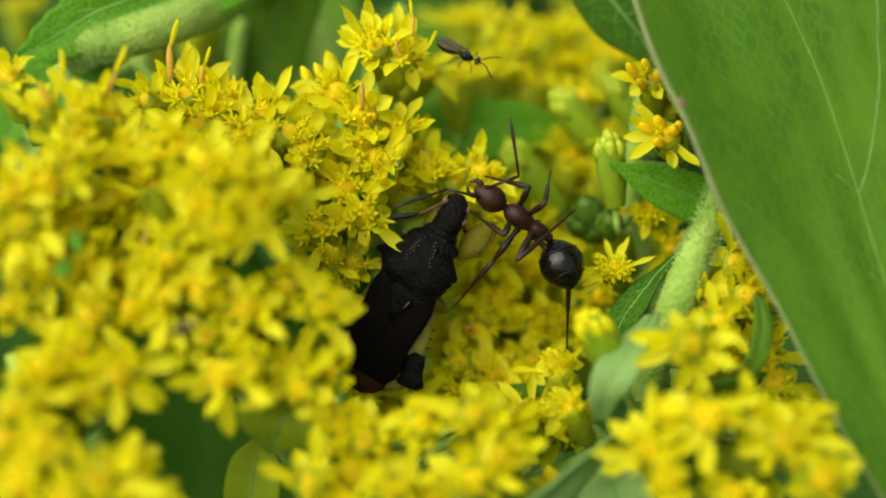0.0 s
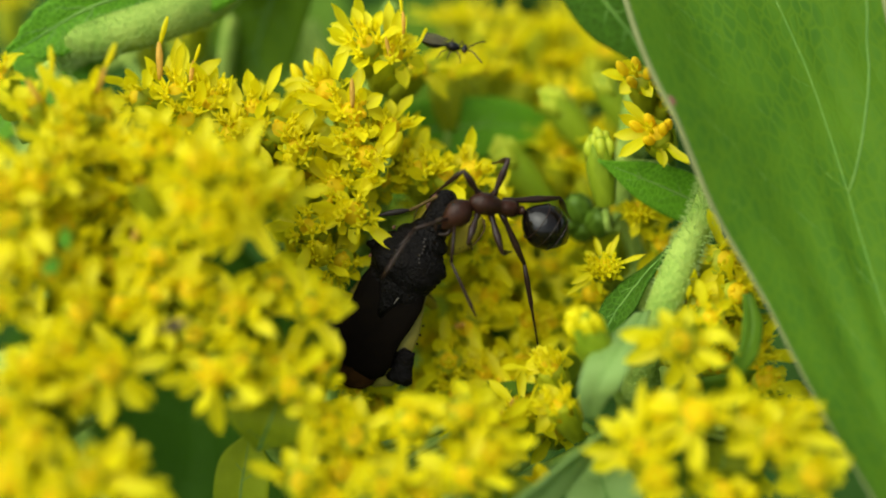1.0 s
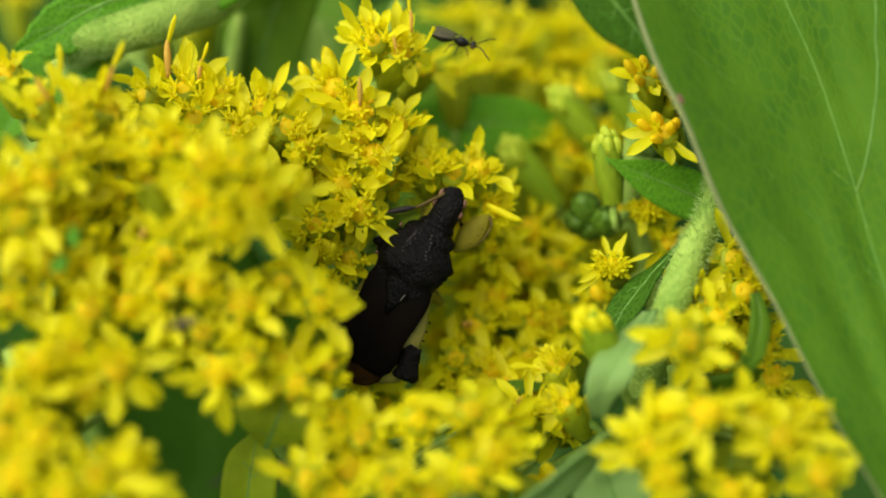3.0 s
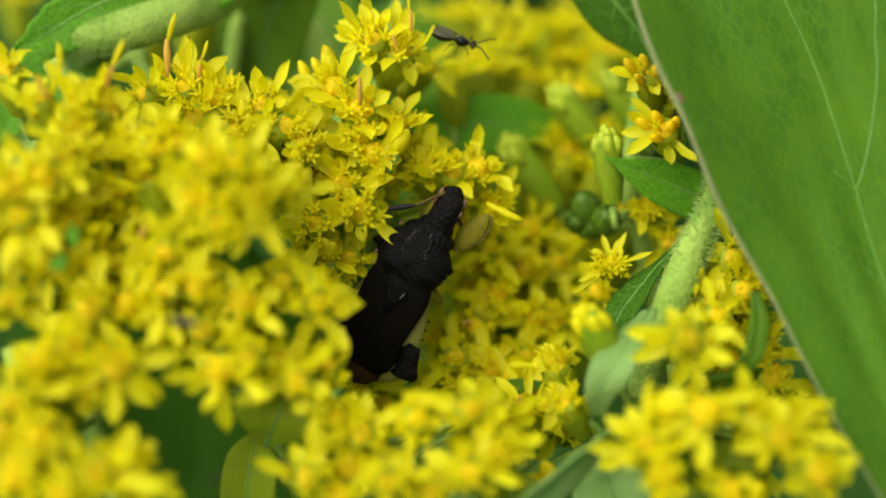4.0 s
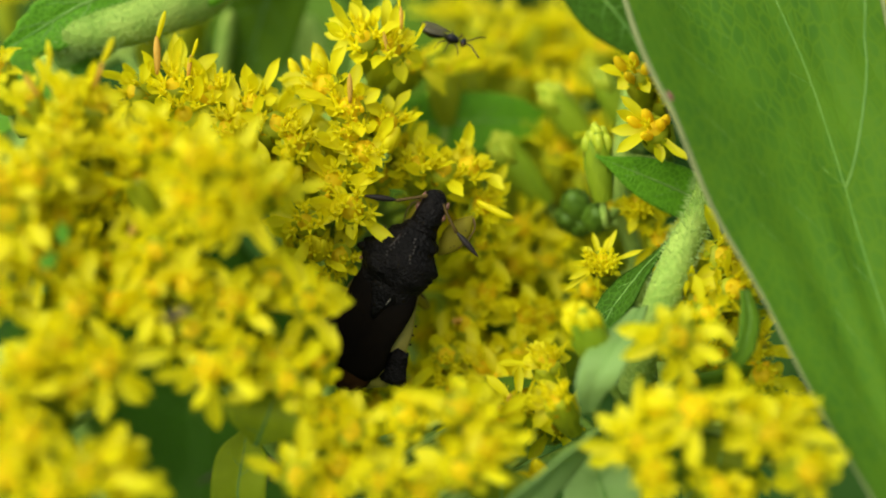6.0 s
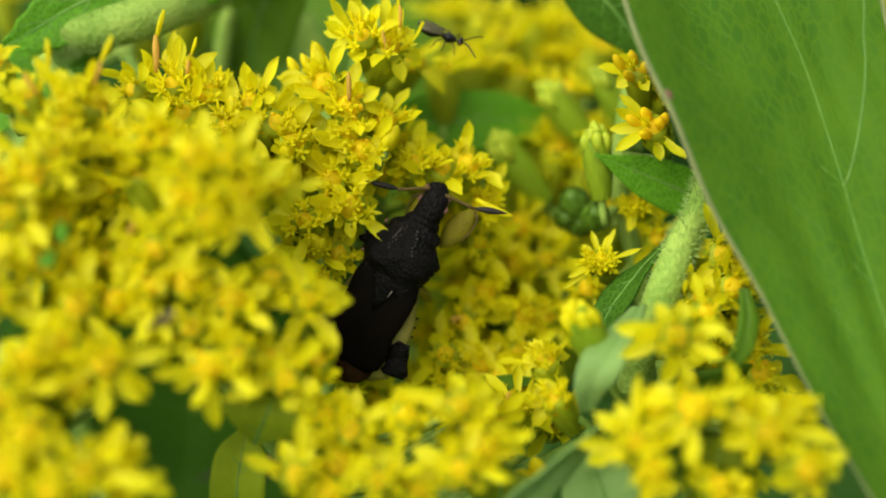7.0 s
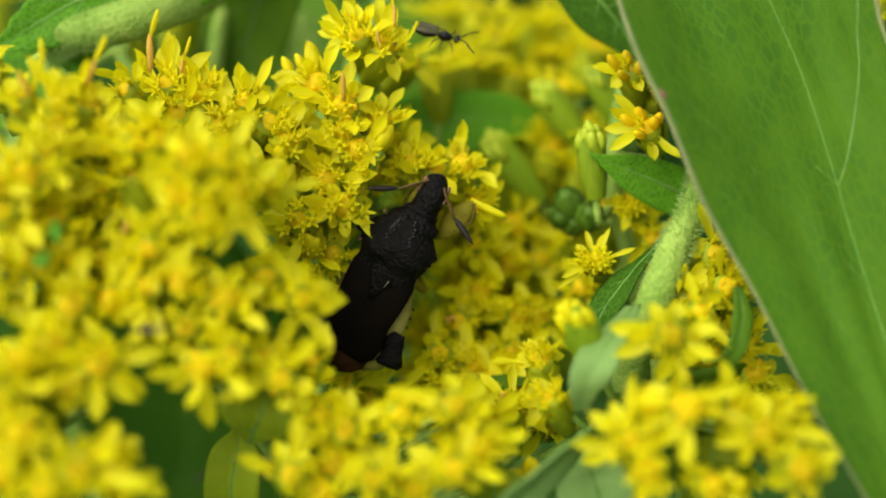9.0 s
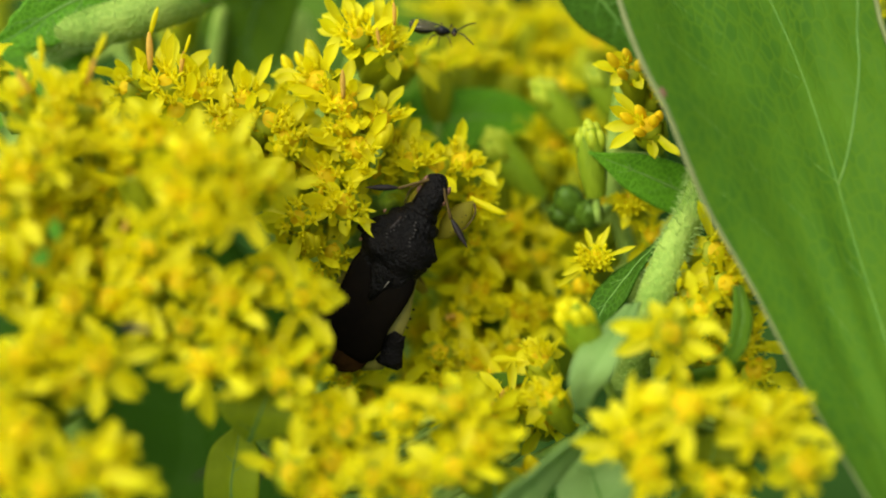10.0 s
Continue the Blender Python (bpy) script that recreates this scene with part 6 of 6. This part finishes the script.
def build_fly():
    fly = thing("tiny_fly", "tiny brown fly with pale wings crawling on a flower", "fly", stage(at(-10.06, -2.98, 8)))
    part("body", egg(-0.45, 0.4, 0.36, 0.36), FLY_BODY, fly)
    part("head", egg(0.32, 0.6, 0.3, 0.28), FLY_BODY, fly)
    for s in (-1, 1):
        bm = bmesh.new()
        outline = [(0.02, 0.0), (0.12, -0.2), (0.16, -0.5), (0.08, -0.72), (-0.02, -0.62), (-0.02, -0.2)]
        low = [bm.verts.new(at(x * s, y, 0.16)) for x, y in outline]
        top = [bm.verts.new(at(x * s, y, 0.172)) for x, y in outline]
        bridge(bm, [low, top])
        part("wing", bm, FLY_WING, fly, "pale clear wing")
        for y in (0.15, 0.0, -0.15):
            part("leg", tube([at(0.08 * s, y, -0.05), at(0.3 * s, y, 0.0), at(0.38 * s, y * 1.6, -0.25)], [0.025 * MM, 0.02 * MM, 0.015 * MM], 5), FLY_BODY, fly)
    return fly


build_sprays()
BUG, BUG_FEELERS = build_bug()
ANT, ANT_HEAD, ANT_GASTER, ANT_FEELERS, ANT_LEGS = build_ant()
WASP = build_wasp()
FLY = build_fly()


# ---- what moves ----
def blend(rows, t):
    """Between timed rows of vectors."""
    times = [r[0] for r in rows]
    out = []
    for k in range(1, len(rows[0])):
        out.append(Vector([float(np.interp(t, times, [r[k][i] for r in rows])) for i in range(3)]))
    return out


def bend_leg(hip, foot, pole, lengths):
    """Upper and lower leg poses that reach from hip to foot, knee towards pole."""
    a, b = lengths[0] * MM, lengths[1] * MM
    reach = foot - hip
    d = min(max(reach.length, b - a + 0.1 * MM), a + b - 0.05 * MM)
    way = reach.normalized()
    up = (pole - way * pole.dot(way)).normalized()
    c = (a * a + d * d - b * b) / (2 * a * d)
    knee = hip + way * (a * c) + up * (a * math.sqrt(max(0, 1 - c * c)))
    upper = along(hip, knee - hip, up)
    tip = upper.inverted() @ (hip + way * d)
    end = at(0, lengths[0], 0)
    lower = along(end, tip - end, Vector((0, 0, 1)))
    return upper, lower


def move_ant():
    # front and back of the trunk, middle of the head, middle of the abdomen
    body = [
        (0, at(2.86, 1.74, 0.9), at(4.10, 0.88, 0.7), at(1.80, 2.43, 1), at(5.02, -0.47, 0.9)),
        (0.2, at(2.92, 1.80, 0.9), at(4.12, 0.80, 0.7), at(1.91, 2.53, 1), at(5.06, -0.76, 0.9)),
        (0.3, at(2.95, 1.97, 0.9), at(4.07, 0.74, 0.7), at(1.94, 2.60, 1), at(5.07, -1.01, 0.9)),
        (0.4, at(3.40, 2.23, 0.9), at(3.78, 0.66, 0.7), at(2.49, 3.13, 1), at(4.66, -0.97, 0.9)),
        (0.5, at(3.56, 2.29, 0.9), at(3.82, 0.82, 0.7), at(2.32, 3.10, 1), at(4.44, -0.80, 0.9)),
        (0.6, at(3.44, 2.21, 0.9), at(3.72, 0.76, 0.7), at(2.28, 2.99, 1), at(4.47, -0.69, 0.9)),
        (0.8, at(3.40, 2.28, 1), at(3.51, 0.76, 0.8), at(2.40, 3.01, 1.2), at(4.30, -0.67, 1)),
    ] + [
        (0.9, at(3.22, 1.91, 2), at(3.56, 0.96, 1.2), at(2.21, 2.34, 2.6), at(4.36, -0.07, 1)),
        (1.0, at(1.84, 1.98, 2.4), at(3.10, 1.76, 2), at(0.81, 1.38, 2.5), at(4.39, 1.21, 1.6)),
        (1.1, at(1.90, 1.29, 2.6), at(3.24, 1.20, 2.2), at(1.02, 0.93, 2.6), at(4.59, 0.87, 1.8)),
        (1.2, at(2.32, -1.04, 2.4), at(3.77, -0.93, 2.2), at(1.31, -1.45, 2.4), at(4.86, -1.30, 1.8)),
        (1.3, at(-1.01, -6.44, 1), at(-0.03, -5.44, 1.2), at(-1.90, -7.23, 0.8), at(1.78, -4.31, 1.2)),
        (1.4, at(-1.06, -6.51, 0.8), at(-0.07, -5.49, 1.1), at(-1.95, -7.25, 0.6), at(1.86, -4.35, 1.2)),
        (1.5, at(-1.87, -6.89, 0.2), at(-0.87, -5.91, 0.5), at(-2.72, -7.67, 0), at(0.96, -4.71, 1)),
    ] + [
        (1.6, at(-3.40, -8.10, -0.4), at(-2.37, -7.10, 0), at(-4.33, -8.87, -0.8), at(-0.52, -5.88, 0.4)),
        (1.8, at(-5.18, -9.14, -1.8), at(-4.12, -8.16, -1.4), at(-6.13, -9.91, -2.2), at(-2.27, -6.73, -0.6)),
        (2.0, at(-6.20, -10.23, -5.5), at(-5.14, -9.60, -5), at(-6.94, -10.67, -6), at(-4.07, -8.85, -4.5)),
        (2.4, at(-6.91, -10.75, -9), at(-5.88, -10.43, -8.8), at(-7.66, -11.07, -9.2), at(-4.85, -10.05, -8.6)),
        (10, at(-6.91, -10.75, -9), at(-5.88, -10.43, -8.8), at(-7.66, -11.07, -9.2), at(-4.85, -10.05, -8.6)),
    ]
    # six feet: left front, middle, hind, then right front, middle, hind
    feet = [
        (0, at(1.08, 1.79, 0.2), at(0.16, -2.73, -1), at(5.40, -4.34, -0.5), at(1.72, 3.33, 0.2), at(4.68, 3.59, -0.3), at(5.73, 1.85, 0)),
        (0.3, at(1.12, 1.24, 0.2), at(1.15, -2.50, -1), at(5.30, -4.37, -0.5), at(2.37, 3.24, 0.2), at(4.95, 3.26, -0.3), at(5.68, 1.75, 0)),
        (0.5, at(1.01, 1.45, 0.2), at(1.03, -2.18, -1), at(5.03, -4.26, -0.5), at(5.09, 2.62, -0.3), at(5.61, 2.00, -0.5), at(5.59, 1.48, 0)),
        (0.8, at(1.15, 1.39, 0.2), at(1.13, -2.01, -1), at(5.03, -4.32, -0.5), at(5.13, 2.53, -0.3), at(5.66, 1.91, -0.5), at(5.61, 1.47, 0)),
        (0.9, at(1.35, 1.27, 0.5), at(1.18, -1.93, -1), at(4.88, -4.33, -0.5), at(1.77, 3.20, 0.5), at(4.69, 2.42, -0.3), at(5.46, 1.68, 0)),
    ] + [
        (1.0, at(1.61, -0.00, 0.3), at(3.37, -0.10, -0.5), at(4.58, -4.39, -0.5), at(-0.27, 2.25, 1.2), at(2.53, 3.82, -0.3), at(6.25, 1.30, -2.6)),
        (1.1, at(1.91, -0.74, 0.3), at(2.71, -3.04, -0.8), at(4.59, -4.33, -0.5), at(0.04, 1.95, 1.4), at(2.68, 3.52, -0.3), at(6.20, 1.70, -2.4)),
        (1.2, at(1.49, -2.77, 0.3), at(2.90, -3.07, -0.5), at(4.66, -4.48, -0.5), at(1.85, 0.21, 0.6), at(2.38, 0.97, -0.3), at(5.22, 0.57, -0.5)),
        (1.3, at(-2.68, -6.07, 1), at(-1.07, -8.45, -0.8), at(1.86, -7.21, -1), at(-3.33, -3.48, 1.6), at(0.80, -2.52, -0.3), at(1.84, -3.11, -0.5)),
        (1.5, at(-3.47, -6.33, 0.8), at(-1.55, -8.54, -0.8), at(1.25, -7.29, -1), at(-3.42, -3.44, 1.6), at(0.78, -2.56, -0.3), at(1.49, -3.95, -0.5)),
    ] + [
        (1.8, at(-5.77, -9.17, -2.5), at(-3.70, -10.01, -2.8), at(-1.06, -8.84, -2), at(-5.68, -7.23, -1.6), at(-2.56, -5.61, -0.8), at(-0.28, -6.45, -1.5)),
        (2.4, at(-8.59, -10.88, -12), at(-7.38, -12.40, -12), at(-4.95, -12.40, -12), at(-8.59, -10.12, -12), at(-7.08, -9.97, -12), at(-4.95, -10.27, -12)),
        (10, at(-8.59, -10.88, -12), at(-7.38, -12.40, -12), at(-4.95, -12.40, -12), at(-8.59, -10.12, -12), at(-7.08, -9.97, -12), at(-4.95, -10.27, -12)),
    ]
    # turn of the feeler shafts from the head's line, and of their lashes, left and right
    lashes = [(0, 20, 30, -127, 78), (0.1, 20, 30, -120, 90), (0.2, 25, 30, -99, 122), (0.3, 25, 30, -102, 132), (0.4, 25, 30, -87, 139), (0.5, 25, 30, -54, 127), (0.6, 25, 30, -36, 118), (0.7, 25, 30, -26, 81), (0.8, 25, 30, -47, 59), (0.9, 30, 30, -50, 50), (1.0, 40, 30, -30, 40), (1.2, 35, 40, -35, -20), (1.4, 30, 30, -50, 40), (1.8, 30, 30, -40, 40), (10, 30, 30, -40, 40)]
    times = [0, 0.1, 0.2, 0.3, 0.4, 0.5, 0.6, 0.7, 0.8, 0.9, 1.0, 1.1, 1.2, 1.3, 1.4, 1.5, 1.6, 1.7, 1.8, 2.0, 2.4, 10]
    trunk, heads, gasters, upper, lower, feeler, lash = [], [], [], [[] for _ in range(6)], [[] for _ in range(6)], [[], []], [[], []]
    toward = Vector((0, 0, 1))
    for t in times:
        front, back, head, gaster = blend(body, t)
        m = along((front + back) / 2, front - back, toward)
        inside = m.inverted()
        neck, waist = at(0, 1.02, 0), at(0, -1.38, 0)
        hm = along(neck, inside @ head - neck, toward)
        gm = along(waist, waist - inside @ gaster, toward)
        trunk.append((t, STAGE @ m)), heads.append((t, hm)), gasters.append((t, gm))
        for k, foot in enumerate(blend(feet, t)):
            hip = ANT_LEGS[k][2]
            out = Vector(((1, 1, 0.5)[k % 3] * (1 if hip.x > 0 else -1), (0.6, 0.0, -1.4)[k % 3], (1.1, 1.1, 0.6)[k % 3]))
            if k == 2:  # the hind leg is held across the abdomen for a while
                out.x = float(np.interp(t, [0.2, 0.4, 0.9, 1.0], [-0.5, 1.6, 1.6, -0.5]))
            u, w = bend_leg(hip, inside @ foot, out, LEG_LENGTHS[k % 3])
            upper[k].append((t, u)), lower[k].append((t, w))
        turns = [float(np.interp(t, [r[0] for r in lashes], [r[i] for r in lashes])) for i in (1, 2, 3, 4)]
        for k, s in enumerate((-1, 1)):
            feeler[k].append((t, hm @ pose(*at(0.22 * s, 1.25, 0.25), 15, 0, turns[2 * k])))
            lash[k].append((t, pose(0, 1.55 * MM, 0, 0, 0, turns[2 * k + 1])))
    walk(ANT, trunk), walk(ANT_HEAD, heads), walk(ANT_GASTER, gasters)
    for k, (leg, shank, hip) in enumerate(ANT_LEGS):
        walk(leg, upper[k]), walk(shank, lower[k])
    for k, (f, l) in enumerate(ANT_FEELERS):
        walk(f, feeler[k]), walk(l, lash[k])


def move_bug():
    # seconds, shift of the middle in millimetres, lean of the body line in degrees
    rows = [(0, 0.05, -0.15, 0), (2.5, 0, 0, 0), (4.5, -0.02, 0.0, -0.6), (5.2, -0.05, -0.05, 0.5), (6.3, -0.25, -0.36, 1.6), (6.5, -0.25, -0.36, 1.6), (7.0, -0.1, -0.05, 1.2), (7.5, 0, 0.12, 0.8), (8.0, 0.08, 0.2, 0.2), (9.0, 0.0, 0.36, -0.2), (10, 0.02, 0.28, -0.2)]
    home = at(-1.54, -1.59, 0.2)
    walk(BUG, [(t, stage(home + at(x, y - 0.15, 0), pose(0, 0, 0, 4, -10, -29 + lean))) for t, x, y, lean in rows])
    # feelers: sweep in the plane of the back from straight ahead, and dip below it
    left = [(0, 140, 12), (2.5, 142, 12), (4.0, 140, 12), (5.2, 138, 12), (6.0, 122, 14), (6.5, 120, 14), (7.0, 116, 14), (7.5, 116, 14), (8.0, 128, 14), (9.0, 132, 14), (10, 131, 14)]
    right = [(0, -165, -50), (2.5, -165, -50), (5.0, -165, -45), (6.3, -115, 0), (6.5, -102, 0), (7.0, -92, 0), (7.2, -96, 0), (7.5, -128, 0), (8.0, -138, 0), (9.0, -136, 0), (10, -142, 0)]
    for feeler, s, turns in ((BUG_FEELERS[0], -1, left), (BUG_FEELERS[1], 1, right)):
        walk(feeler, [(t, pose(*at(0.3 * s - 0.12, 4.5, 0.25), 0, 0, sweep + 4) @ pose(0, 0, 0, dip)) for t, sweep, dip in turns])


def move_wasp():
    rows = [
        (0, at(0.79, 8.88, -1), -24), (0.5, at(0.60, 9.14, -1), -16), (1, at(0.60, 9.16, -1), -12), (1.5, at(0.56, 9.22, -1), -12), (2, at(0.54, 9.35, -1), -11), (2.5, at(0.61, 9.34, -1), -16),
        (4, at(0.67, 9.29, -1), -17), (4.5, at(0.63, 9.29, -1), -18), (5, at(0.63, 9.25, -1), -19), (6.5, at(0.68, 9.35, -1), -19), (7, at(0.58, 9.30, -1), -20), (7.5, at(0.57, 9.33, -1), -17),
        (8, at(0.59, 9.30, -1), -20), (8.5, at(0.56, 9.36, -1), -13), (9, at(0.66, 9.34, -1), -14), (10, at(0.54, 9.46, -1), -7),
    ]
    walk(WASP, [(t, stage(p, pose(0, 0, 0, 0, 0, -90 + a) @ pose(0, 0, 0, 0, -35, 0))) for t, p, a in rows])


def move_fly():
    # dark head end, then pale wing end
    rows = [
        (0, at(-10.14, -3.01, 9.3), at(-9.45, -2.68, 9.3)), (2.5, at(-10.14, -2.96, 9.3), at(-9.37, -2.73, 9.3)), (4, at(-10.10, -2.73, 9.3), at(-9.30, -2.80, 9.3)), (4.5, at(-9.73, -2.25, 9.3), at(-9.21, -2.84, 9.3)), (5.2, at(-9.75, -2.22, 9.3), at(-9.29, -3.02, 9.3)),
        (5.7, at(-9.95, -2.56, 9.3), at(-9.24, -2.64, 9.3)), (6.3, at(-10.00, -2.98, 9.3), at(-9.21, -2.43, 9.3)), (7, at(-10.48, -3.20, 9.3), at(-9.54, -2.55, 9.3)), (7.5, at(-10.16, -3.60, 9.3), at(-9.72, -2.58, 9.3)), (8, at(-10.43, -3.45, 9.3), at(-9.55, -2.77, 9.3)),
        (8.5, at(-10.75, -3.39, 9.3), at(-9.62, -3.01, 9.3)), (9, at(-10.94, -3.23, 9.3), at(-9.75, -3.17, 9.3)), (10, at(-11.31, -3.18, 9.3), at(-10.28, -3.24, 9.3)),
    ]
    walk(FLY, [(t, STAGE @ along((a + b) / 2, a - b, Vector((0, 0, 1)))) for t, a, b in rows])


def motions():
    move_ant()
    move_bug()
    move_wasp()
    move_fly()


motions()
